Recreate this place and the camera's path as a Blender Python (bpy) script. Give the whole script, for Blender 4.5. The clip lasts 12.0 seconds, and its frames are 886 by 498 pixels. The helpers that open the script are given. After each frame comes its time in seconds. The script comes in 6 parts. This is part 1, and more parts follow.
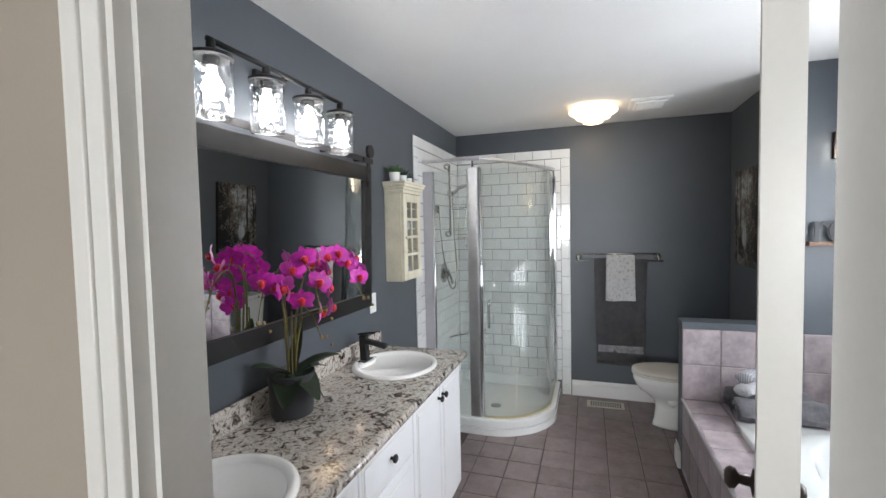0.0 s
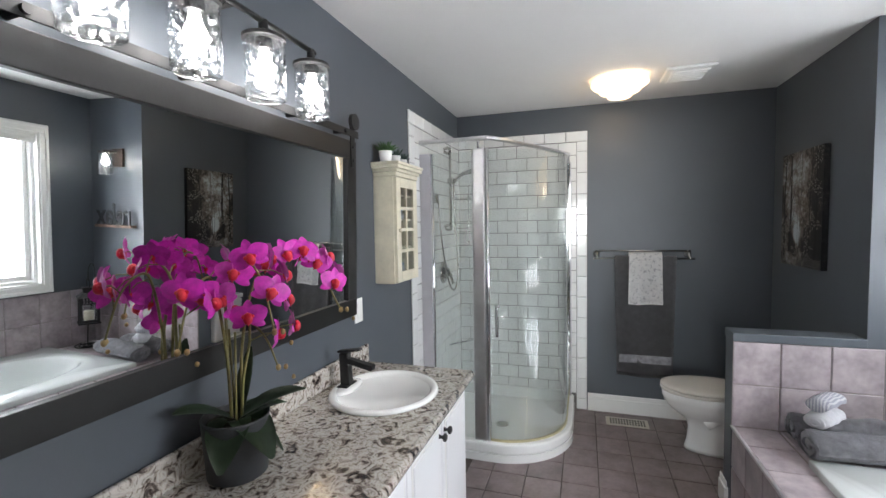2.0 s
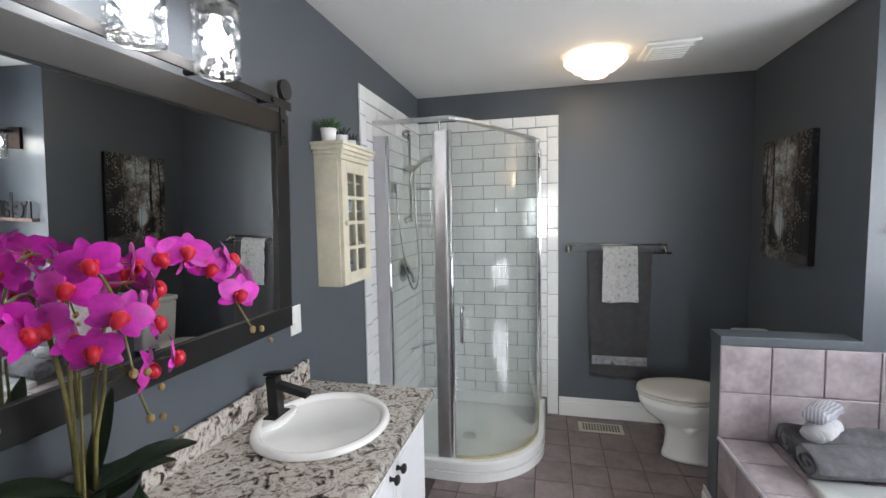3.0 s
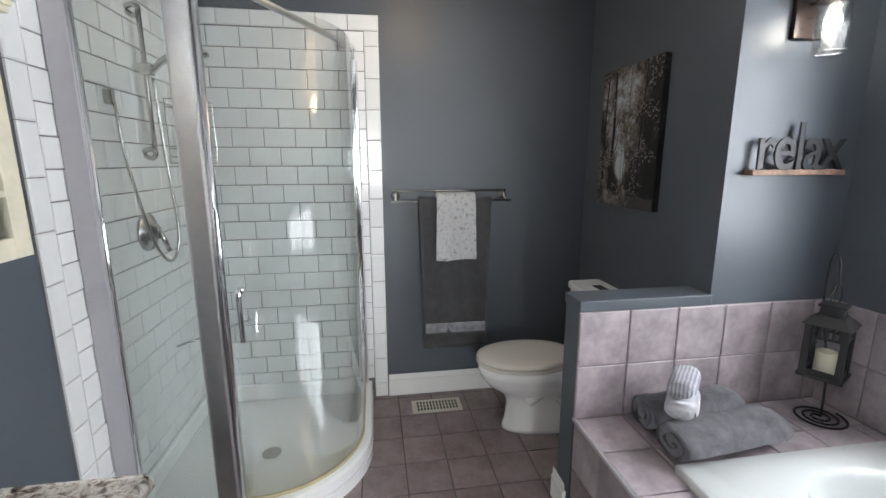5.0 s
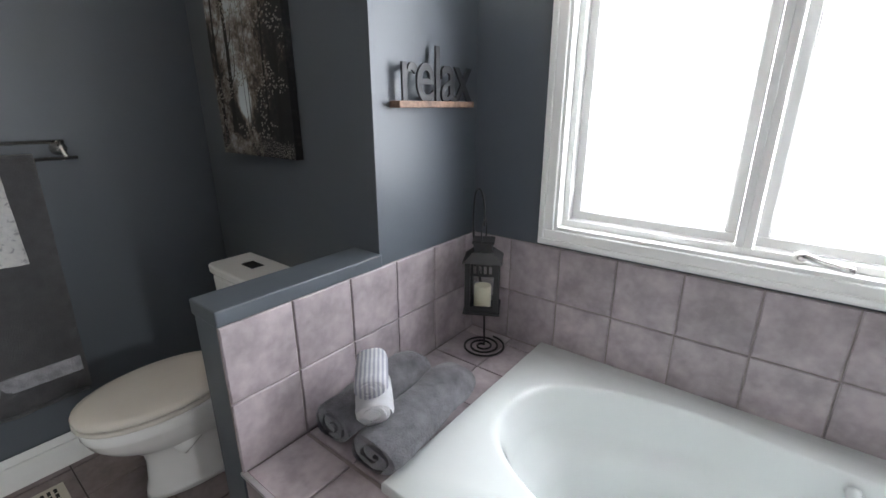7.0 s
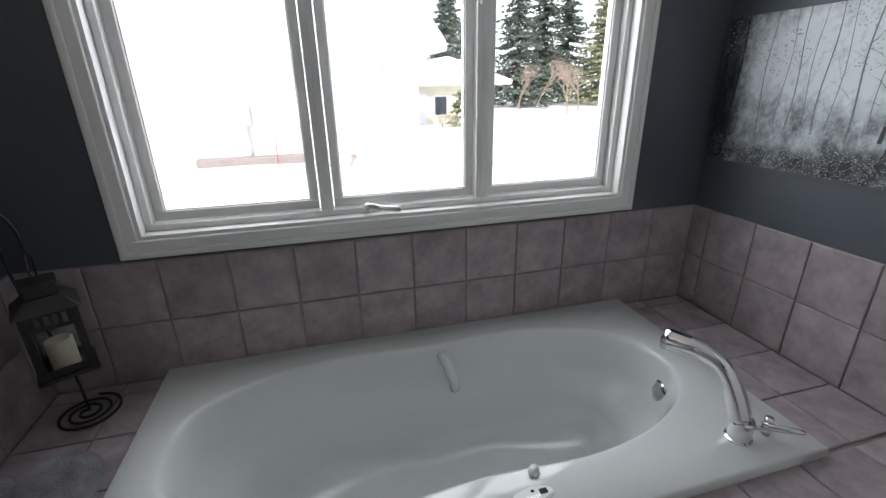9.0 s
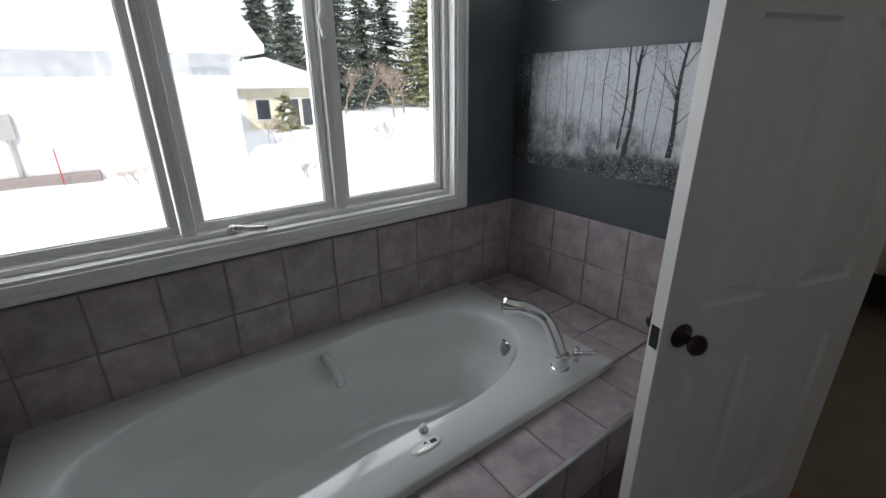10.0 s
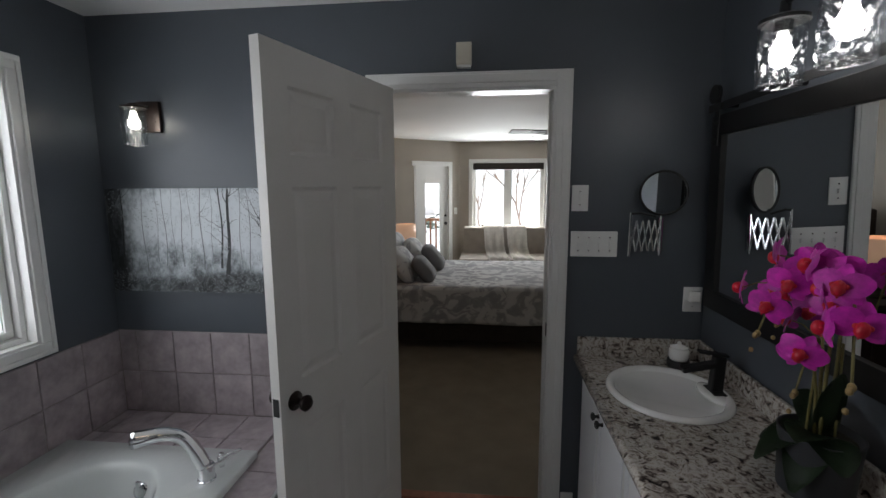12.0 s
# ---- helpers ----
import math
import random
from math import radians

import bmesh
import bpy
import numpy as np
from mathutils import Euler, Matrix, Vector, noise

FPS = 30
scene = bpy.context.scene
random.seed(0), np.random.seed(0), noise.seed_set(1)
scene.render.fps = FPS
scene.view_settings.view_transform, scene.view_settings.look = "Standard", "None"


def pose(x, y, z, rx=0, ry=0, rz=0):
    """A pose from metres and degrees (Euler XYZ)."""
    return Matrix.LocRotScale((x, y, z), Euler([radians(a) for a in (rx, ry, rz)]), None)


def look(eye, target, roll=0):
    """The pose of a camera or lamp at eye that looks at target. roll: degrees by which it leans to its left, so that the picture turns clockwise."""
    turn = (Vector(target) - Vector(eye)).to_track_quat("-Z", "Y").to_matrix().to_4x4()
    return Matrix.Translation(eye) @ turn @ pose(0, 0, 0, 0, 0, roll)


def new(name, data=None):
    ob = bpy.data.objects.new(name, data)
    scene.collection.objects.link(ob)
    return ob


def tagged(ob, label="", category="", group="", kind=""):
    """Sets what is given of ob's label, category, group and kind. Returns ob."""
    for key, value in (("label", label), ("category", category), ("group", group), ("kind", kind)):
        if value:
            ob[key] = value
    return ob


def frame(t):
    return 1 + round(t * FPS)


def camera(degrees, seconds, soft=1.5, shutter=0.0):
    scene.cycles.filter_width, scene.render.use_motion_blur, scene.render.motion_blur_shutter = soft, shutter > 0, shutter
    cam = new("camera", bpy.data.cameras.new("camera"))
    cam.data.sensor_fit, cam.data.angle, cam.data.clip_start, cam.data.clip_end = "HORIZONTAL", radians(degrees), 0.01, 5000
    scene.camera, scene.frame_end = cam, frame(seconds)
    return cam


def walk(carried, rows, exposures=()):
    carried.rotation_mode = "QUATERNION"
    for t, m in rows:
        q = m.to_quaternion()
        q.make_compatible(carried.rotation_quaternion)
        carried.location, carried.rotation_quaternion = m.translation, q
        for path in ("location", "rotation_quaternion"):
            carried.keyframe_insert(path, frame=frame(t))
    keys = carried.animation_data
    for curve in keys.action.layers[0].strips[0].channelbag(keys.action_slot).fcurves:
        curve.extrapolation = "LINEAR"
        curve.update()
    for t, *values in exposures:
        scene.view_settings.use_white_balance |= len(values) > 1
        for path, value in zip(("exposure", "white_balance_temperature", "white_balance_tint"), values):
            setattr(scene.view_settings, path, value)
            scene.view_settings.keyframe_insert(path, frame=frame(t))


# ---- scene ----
cam = camera(90.7, 12.0)
PATH = [
    (0, (0.229, 0.798, 1.555), (-0.404, 2.693, 1.459), -1.2),
    (0.5, (0.182, 0.891, 1.554), (-0.462, 2.782, 1.453), -1.3),
    (1, (0.134, 0.997, 1.538), (-0.52, 2.885, 1.438), -1.2),
    (1.5, (0.083, 1.125, 1.521), (-0.562, 3.015, 1.421), -1.1),
    (2, (0.049, 1.247, 1.53), (-0.566, 3.147, 1.415), -1.0),
    (2.5, (0.024, 1.394, 1.527), (-0.539, 3.308, 1.394), -1.1),
    (4.3, (-0.048, 2.086, 1.497), (-0.069, 4.069, 1.231), -0.6),
    (4.5, (-0.038, 2.162, 1.482), (0.028, 4.137, 1.177), -0.5),
    (5, (0.021, 2.327, 1.462), (0.323, 4.266, 1.073), -0.1),
    (5.5, (0.082, 2.483, 1.447), (0.732, 4.328, 1.032), 0.3),
    (6, (0.164, 2.609, 1.433), (1.148, 4.293, 0.989), 0.0),
    (6.5, (0.271, 2.723, 1.416), (1.533, 4.19, 0.911), -0.2),
    (7, (0.369, 2.785, 1.413), (1.862, 3.964, 0.797), -0.1),
    (7.5, (0.439, 2.813, 1.423), (2.128, 3.603, 0.701), 0.0),
    (7.7, (0.469, 2.803, 1.408), (2.218, 3.436, 0.672), -0.8),
    (9.3, (0.322, 2.892, 1.445), (2.039, 2.168, 0.72), -0.6),
    (9.5, (0.292, 2.941, 1.477), (1.937, 2.075, 0.737), -0.4),
    (10, (0.207, 3.007, 1.517), (1.708, 1.898, 0.797), -0.6),
    (10.5, (0.148, 3.12, 1.587), (1.433, 1.725, 0.954), -0.0),
    (11, (0.091, 3.238, 1.61), (1.061, 1.549, 1.153), -0.1),
    (11.5, (0.025, 3.295, 1.629), (0.618, 1.415, 1.291), -0.4),
    (12, (-0.031, 3.306, 1.628), (0.174, 1.336, 1.349), -0.3),
]

walk(cam, [(t, look(eye, target, roll)) for t, eye, target, roll in PATH],
     exposures=[(0, 1.28), (1.2, 1.35), (2.5, 1.3), (5, 1.45), (6.5, 1.5), (7.0, 1.25), (7.7, 0.8), (9.3, -0.5), (10.5, -0.95), (11.4, -1.0), (12, -0.55)])

# ---------- world, sun and large lights ----------
world = bpy.data.worlds.new("sky")
scene.world = world
world.use_nodes = True
wn = world.node_tree
sky = wn.nodes.new("ShaderNodeTexSky")
sky.sky_type = 'NISHITA'
sky.sun_disc = False
sky.dust_density, sky.air_density = 4.0, 0.7
sky.sun_elevation = radians(38)
sky.sun_rotation = radians(-70)
haze = wn.nodes.new("ShaderNodeMix")  # thin bright winter haze over the blue
haze.data_type = 'RGBA'
haze.inputs["Factor"].default_value = 0.8
haze.inputs["B"].default_value = (18.0, 18.5, 19.4, 1)
wn.links.new(sky.outputs[0], haze.inputs["A"])
wn.links.new(haze.outputs["Result"], wn.nodes["Background"].inputs[0])
wn.nodes["Background"].inputs[1].default_value = 0.15
sun = new("sun", bpy.data.lights.new("sun", "SUN"))
sun.data.energy, sun.data.angle, sun.data.color = 5.0, radians(0.5), (1.0, 0.95, 0.88)
sun.matrix_world = look((-9.4, 3.4, 7.8), (0, 0, 0))


def area_light(name, eye, target, w, h, power, color):
    lamp = bpy.data.lights.new(name, "AREA")
    lamp.shape, lamp.size, lamp.size_y, lamp.energy, lamp.color = 'RECTANGLE', w, h, power, color
    ob = new(name, lamp)
    ob.matrix_world = look(eye, target)
    return ob


area_light("window_daylight", (2.06, 2.565, 1.55), (0, 2.565, 1.35), 1.72, 1.08, 29.5, (0.925, 0.935, 1.0))
area_light("bedroom_window_daylight", (-0.35, -4.85, 1.35), (-0.35, 0, 1.0), 1.2, 1.4, 120, (0.95, 0.98, 1.0))


def point_light(name, at, power, color, radius=0.03):
    lamp = bpy.data.lights.new(name, "POINT")
    lamp.energy, lamp.color, lamp.shadow_soft_size = power, color, radius
    ob = new(name, lamp)
    ob.location = at
    return ob


# ---------- materials ----------
def surf(name, base, rough=0.5, metal=0.0, var=0.12, scale=6.0, fine=60.0, bump=0.1, dist=0.002, rand=0.0, coat=0.0, sheen=0.0, second=None):
    """A painted, stone, cloth or metal surface with coarse and fine variation."""
    m = bpy.data.materials.new(name)
    m.use_nodes = True
    nt = m.node_tree
    N, L = nt.nodes, nt.links
    b = N["Principled BSDF"]
    b.inputs["Metallic"].default_value = metal
    b.inputs["Coat Weight"].default_value = coat
    b.inputs["Sheen Weight"].default_value = sheen
    co = N.new("ShaderNodeTexCoord")
    n1, n2 = N.new("ShaderNodeTexNoise"), N.new("ShaderNodeTexNoise")
    n1.inputs["Scale"].default_value, n2.inputs["Scale"].default_value = scale, fine
    n1.inputs["Detail"].default_value = 4
    for n in (n1, n2):
        L.new(co.outputs["Object"], n.inputs["Vector"])
    dark = tuple(c * (1 - var) for c in base) if second is None else second
    light = tuple(min(1, c * (1 + var)) for c in base)
    ramp = N.new("ShaderNodeValToRGB")
    ramp.color_ramp.elements[0].position, ramp.color_ramp.elements[1].position = 0.3, 0.7
    ramp.color_ramp.elements[0].color, ramp.color_ramp.elements[1].color = (*dark, 1), (*light, 1)
    mixf = N.new("ShaderNodeMath")
    mixf.operation = 'MULTIPLY_ADD'
    mixf.inputs[1].default_value, mixf.inputs[2].default_value = 0.35, -0.175
    L.new(n2.outputs["Fac"], mixf.inputs[0])
    add = N.new("ShaderNodeMath")
    L.new(n1.outputs["Fac"], add.inputs[0])
    L.new(mixf.outputs[0], add.inputs[1])
    L.new(add.outputs[0], ramp.inputs[0])
    out = ramp.outputs[0]
    if rand:
        info = N.new("ShaderNodeObjectInfo")
        hsv = N.new("ShaderNodeHueSaturation")
        mr = N.new("ShaderNodeMapRange")
        mr.inputs[3].default_value, mr.inputs[4].default_value = 1 - rand, 1 + rand
        L.new(info.outputs["Random"], mr.inputs[0])
        L.new(mr.outputs[0], hsv.inputs["Value"])
        L.new(out, hsv.inputs["Color"])
        out = hsv.outputs[0]
        shift = N.new("ShaderNodeVectorMath")
        scl = N.new("ShaderNodeMath")
        scl.operation = 'MULTIPLY'
        scl.inputs[1].default_value = 40
        L.new(info.outputs["Random"], scl.inputs[0])
        L.new(co.outputs["Object"], shift.inputs[0])
        L.new(scl.outputs[0], shift.inputs[1])
        L.new(shift.outputs[0], n1.inputs["Vector"])
    L.new(out, b.inputs["Base Color"])
    rr = N.new("ShaderNodeMapRange")
    rr.inputs[3].default_value, rr.inputs[4].default_value = max(0.02, rough - 0.06), min(1, rough + 0.06)
    L.new(n1.outputs["Fac"], rr.inputs[0])
    L.new(rr.outputs[0], b.inputs["Roughness"])
    if bump:
        bp = N.new("ShaderNodeBump")
        bp.inputs["Strength"].default_value, bp.inputs["Distance"].default_value = bump, dist
        L.new(n2.outputs["Fac"], bp.inputs["Height"])
        L.new(bp.outputs[0], b.inputs["Normal"])
    return m


def clear_glass(name, tint, gloss=1.0, wave=0.0, wscale=30, base=0.05):
    m = bpy.data.materials.new(name)
    m.use_nodes = True
    N, L = m.node_tree.nodes, m.node_tree.links
    N.remove(N["Principled BSDF"])
    tr, gl, mx, fr, pw, ma = (N.new("ShaderNodeBsdfTransparent"), N.new("ShaderNodeBsdfGlossy"), N.new("ShaderNodeMixShader"), N.new("ShaderNodeLayerWeight"), N.new("ShaderNodeMath"), N.new("ShaderNodeMath"))
    tr.inputs[0].default_value = (*tint, 1)
    gl.inputs["Roughness"].default_value = 0.02
    gl.inputs[0].default_value = (gloss, gloss, gloss, 1)
    fr.inputs[0].default_value = 0.5
    pw.operation, pw.inputs[1].default_value = 'POWER', 4
    ma.operation, ma.inputs[1].default_value, ma.inputs[2].default_value = 'MULTIPLY_ADD', 0.6, base
    L.new(fr.outputs['Facing'], pw.inputs[0])
    L.new(pw.outputs[0], ma.inputs[0])
    L.new(ma.outputs[0], mx.inputs[0])
    L.new(tr.outputs[0], mx.inputs[1])
    L.new(gl.outputs[0], mx.inputs[2])
    if wave:
        vo, co, bp = N.new("ShaderNodeTexVoronoi"), N.new("ShaderNodeTexCoord"), N.new("ShaderNodeBump")
        vo.feature = 'SMOOTH_F1'
        vo.inputs["Scale"].default_value = wscale
        bp.inputs["Strength"].default_value, bp.inputs["Distance"].default_value = wave, 0.02
        L.new(co.outputs["Object"], vo.inputs["Vector"])
        L.new(vo.outputs["Distance"], bp.inputs["Height"])
        L.new(bp.outputs[0], gl.inputs["Normal"])
        L.new(bp.outputs[0], fr.inputs["Normal"])
    L.new(mx.outputs[0], N["Material Output"].inputs[0])
    return m


def glow(name, color, strength):
    m = bpy.data.materials.new(name)
    m.use_nodes = True
    b = m.node_tree.nodes["Principled BSDF"]
    b.inputs["Base Color"].default_value = (*color, 1)
    b.inputs["Emission Color"].default_value = (*color, 1)
    b.inputs["Emission Strength"].default_value = strength
    return m


def layered(name, stops, scale, detail, rough, warp=1.5, bump=0.0, fine=None, coat=0.0):
    """Noise sent through colour stops: granite, woven florals, printed woods."""
    m = bpy.data.materials.new(name)
    m.use_nodes = True
    N, L = m.node_tree.nodes, m.node_tree.links
    b = N["Principled BSDF"]
    b.inputs["Roughness"].default_value = rough
    b.inputs["Coat Weight"].default_value = coat
    co, n, r = N.new("ShaderNodeTexCoord"), N.new("ShaderNodeTexNoise"), N.new("ShaderNodeValToRGB")
    n.inputs["Scale"].default_value, n.inputs["Detail"].default_value, n.inputs["Distortion"].default_value = scale, detail, warp
    L.new(co.outputs["Object"], n.inputs["Vector"])
    els = r.color_ramp.elements
    els[0].position, els[0].color = stops[0][0], (*stops[0][1], 1)
    els[1].position, els[1].color = stops[-1][0], (*stops[-1][1], 1)
    for p, c in stops[1:-1]:
        els.new(p).color = (*c, 1)
    L.new(n.outputs["Fac"], r.inputs[0])
    out = r.outputs[0]
    if fine:
        n2, r2, mx = N.new("ShaderNodeTexNoise"), N.new("ShaderNodeValToRGB"), N.new("ShaderNodeMix")
        mx.data_type, mx.blend_type = 'RGBA', 'MULTIPLY'
        n2.inputs["Scale"].default_value, n2.inputs["Detail"].default_value = fine[0], 6
        n2.inputs["Distortion"].default_value = 0.8
        L.new(co.outputs["Object"], n2.inputs["Vector"])
        r2.color_ramp.elements[0].position, r2.color_ramp.elements[0].color = fine[1], (*fine[2], 1)
        r2.color_ramp.elements[1].position, r2.color_ramp.elements[1].color = fine[3], (1, 1, 1, 1)
        L.new(n2.outputs["Fac"], r2.inputs[0])
        mx.inputs["Factor"].default_value = 1
        L.new(out, mx.inputs["A"])
        L.new(r2.outputs[0], mx.inputs["B"])
        out = mx.outputs["Result"]
    L.new(out, b.inputs["Base Color"])
    if bump:
        bp = N.new("ShaderNodeBump")
        bp.inputs["Strength"].default_value, bp.inputs["Distance"].default_value = bump, 0.004
        L.new(n.outputs["Fac"], bp.inputs["Height"])
        L.new(bp.outputs[0], b.inputs["Normal"])
    return m


SLATE = surf("slate_paint", (0.084, 0.0965, 0.112), 0.40, var=0.05, scale=1.5, fine=220, bump=0.12, dist=0.001)
CEIL = surf("ceiling_paint", (0.80, 0.80, 0.79), 0.8, var=0.02, scale=2, fine=140, bump=0.15)
TAN = surf("tan_paint", (0.37, 0.33, 0.28), 0.6, var=0.04, scale=2, fine=200, bump=0.1)
WHITE = surf("white_trim_paint", (0.78, 0.78, 0.76), 0.3, var=0.03, scale=5, fine=90, bump=0.06)
DOORW = surf("door_paint", (0.74, 0.73, 0.70), 0.35, var=0.03, scale=4, fine=120, bump=0.08)
CABW = surf("cabinet_white_foil", (0.80, 0.81, 0.83), 0.3, var=0.02, scale=5, fine=120, bump=0.03)
CREAM = surf("distressed_cream_paint", (0.70, 0.66, 0.52), 0.5, var=0.10, scale=9, fine=50, bump=0.2)
MAUVE = surf("mauve_ceramic", (0.345, 0.298, 0.312), 0.36, var=0.24, scale=11, fine=40, bump=0.15, rand=0.07)
FLOORT = surf("floor_ceramic", (0.225, 0.178, 0.178), 0.36, var=0.24, scale=8, fine=45, bump=0.15, rand=0.08)
GROUT = surf("mauve_grout", (0.29, 0.25, 0.245), 0.9, var=0.15, scale=20, fine=200, bump=0.3)
FGROUT = surf("floor_grout", (0.085, 0.068, 0.062), 0.9, var=0.2, scale=20, fine=200, bump=0.3)
SUBWAY = surf("white_glazed_ceramic", (0.80, 0.81, 0.80), 0.09, var=0.02, scale=8, fine=25, bump=0.08, dist=0.003, rand=0.025)
SGROUT = surf("grey_grout", (0.20, 0.195, 0.19), 0.9, var=0.1, scale=20, fine=200, bump=0.2)
ACRYL = surf("white_acrylic", (0.83, 0.84, 0.83), 0.12, var=0.01, scale=4, fine=20, bump=0.0, coat=0.3)
TUBM = surf("tub_acrylic", (0.68, 0.71, 0.70), 0.10, var=0.01, scale=3, fine=20, bump=0.0, coat=0.3)
PORC = surf("porcelain", (0.86, 0.86, 0.84), 0.07, var=0.01, scale=4, fine=20, bump=0.0, coat=0.4)
SEATM = surf("toilet_seat_plastic", (0.68, 0.64, 0.58), 0.22, var=0.02, scale=4, fine=40, bump=0.02)
CHROME = surf("chrome", (0.78, 0.79, 0.80), 0.08, metal=1, var=0.02, bump=0.0)
BRUSH = surf("brushed_nickel", (0.55, 0.54, 0.52), 0.25, metal=1, var=0.06, scale=30, fine=200, bump=0.03)
ALU = surf("satin_aluminium", (0.72, 0.72, 0.72), 0.36, metal=1, var=0.05, scale=20, fine=200, bump=0.03)
BLACK = surf("matte_black_metal", (0.009, 0.009, 0.0095), 0.5, var=0.2, scale=20, fine=200, bump=0.05)
BLACKW = surf("black_painted_wood", (0.008, 0.0078, 0.0078), 0.40, var=0.25, scale=12, fine=120, bump=0.1)
BRONZE = surf("dark_bronze", (0.035, 0.025, 0.022), 0.3, metal=0.6, var=0.2, scale=20, bump=0.04)
GRANITE = layered("granite_laminate", [(0.31, (0.035, 0.028, 0.025)), (0.385, (0.13, 0.105, 0.092)), (0.43, (0.34, 0.295, 0.26)), (0.50, (0.50, 0.46, 0.41)), (0.57, (0.58, 0.55, 0.51)), (0.63, (0.40, 0.36, 0.33)), (0.72, (0.24, 0.21, 0.195))],
                  24, 11, 0.16, 1.6, fine=(85, 0.34, (0.42, 0.38, 0.35), 0.44), coat=0.3)
GTOWEL = surf("grey_terry", (0.115, 0.114, 0.120), 0.95, var=0.12, scale=25, fine=260, bump=0.9, dist=0.004, sheen=0.3)
GTOWEL2 = surf("light_grey_terry", (0.235, 0.232, 0.252), 0.95, var=0.3, scale=25, fine=260, bump=0.9, dist=0.004, sheen=0.3)
WTOWEL = layered("white_print_terry", [(0.34, (0.46, 0.46, 0.48)), (0.42, (0.72, 0.72, 0.72)), (0.7, (0.80, 0.80, 0.79))], 55, 3, 0.95, 0.6, bump=0.5)
STRIPE = surf("white_terry", (0.74, 0.74, 0.76), 0.95, var=0.08, scale=30, fine=260, bump=0.7, dist=0.003)
STRIPE2 = surf("striped_terry", (0.74, 0.74, 0.76), 0.95, var=0.08, scale=30, fine=260, bump=0.7, dist=0.003)
_n, _l = STRIPE2.node_tree.nodes, STRIPE2.node_tree.links
_w, _c, _r, _g = _n.new("ShaderNodeTexWave"), _n.new("ShaderNodeTexCoord"), _n.new("ShaderNodeValToRGB"), _n.new("ShaderNodeMapping")
_g.inputs["Rotation"].default_value = (0, 0, -0.80 - math.pi / 2)
_w.inputs["Scale"].default_value = 26
_l.new(_c.outputs["Object"], _g.inputs["Vector"])
_l.new(_g.outputs[0], _w.inputs["Vector"])
_l.new(_w.outputs["Color"], _r.inputs[0])
_r.color_ramp.elements[0].position, _r.color_ramp.elements[0].color = 0.40, (0.46, 0.47, 0.54, 1)
_r.color_ramp.elements[1].position, _r.color_ramp.elements[1].color = 0.60, (0.74, 0.74, 0.76, 1)
_l.new(_r.outputs[0], _n["Principled BSDF"].inputs["Base Color"])
WOODSH = surf("reclaimed_wood", (0.22, 0.13, 0.09), 0.6, var=0.35, scale=22, fine=90, bump=0.4)
OAK = surf("oak_strip", (0.30, 0.10, 0.05), 0.4, var=0.25, scale=20, fine=90, bump=0.2)
CARPET = surf("beige_carpet", (0.27, 0.225, 0.17), 1.0, var=0.12, scale=5, fine=300, bump=0.9, dist=0.006)
POTM = surf("charcoal_ceramic", (0.035, 0.037, 0.042), 0.55, var=0.12, scale=20, fine=120, bump=0.1)
LEAF = surf("orchid_leaf", (0.030, 0.055, 0.026), 0.35, var=0.3, scale=14, fine=60, bump=0.1)
STEM = surf("orchid_stem", (0.16, 0.14, 0.045), 0.5, var=0.3, scale=30, fine=100, bump=0.1)
PETAL = surf("magenta_petal", (0.52, 0.009, 0.37), 0.5, var=0.25, scale=40, fine=150, bump=0.15, rand=0.15, sheen=0.2)
LIP = surf("crimson_lip", (0.56, 0.008, 0.030), 0.45, var=0.25, scale=60, fine=150, bump=0.1)
BUD = surf("orchid_bud", (0.30, 0.20, 0.08), 0.5, var=0.25, scale=60, fine=150, bump=0.1)
SUCC = surf("succulent_green", (0.05, 0.12, 0.035), 0.5, var=0.3, scale=40, fine=120, bump=0.1)
SUCC2 = surf("succulent_blue_green", (0.035, 0.07, 0.055), 0.5, var=0.3, scale=40, fine=120, bump=0.1)
SOIL = surf("potting_moss", (0.03, 0.028, 0.018), 0.95, var=0.4, scale=60, fine=200, bump=0.8)
PLASTW = surf("white_plastic", (0.78, 0.78, 0.76), 0.35, var=0.02, scale=10, bump=0.0)
DARKM = surf("dark_slot", (0.012, 0.012, 0.012), 0.7, var=0.1, bump=0.0)
CANDLE = surf("ivory_wax", (0.72, 0.66, 0.48), 0.5, var=0.05, scale=10, bump=0.05)
SHGLASS = clear_glass("shower_glass", (0.965, 0.985, 0.98), 0.7)
WGLASS = clear_glass("window_glass", (0.97, 0.98, 0.98), 0.6)
JAR = clear_glass("hammered_glass", (0.93, 0.94, 0.95), 1.0, wave=0.8, wscale=42, base=0.09)
SEED = clear_glass("seeded_glass", (0.94, 0.95, 0.95), 1.0, wave=0.12, wscale=120, base=0.07)
GRIM = clear_glass("glass_rim", (0.95, 0.96, 0.96), 1.0, base=0.4)
MIRR = bpy.data.materials.new("silvered_mirror")
MIRR.use_nodes = True
MIRR.node_tree.nodes["Principled BSDF"].inputs["Metallic"].default_value = 1
MIRR.node_tree.nodes["Principled BSDF"].inputs["Roughness"].default_value = 0.005
MIRR.node_tree.nodes["Principled BSDF"].inputs["Base Color"].default_value = (0.86, 0.88, 0.88, 1)
BULB = glow("lit_bulb", (1.0, 0.95, 0.91), 22)
BULBS = glow("lit_small_bulb", (1.0, 0.93, 0.84), 30)
WARMG = glow("lit_warm_glass", (1.0, 0.76, 0.50), 1.0)
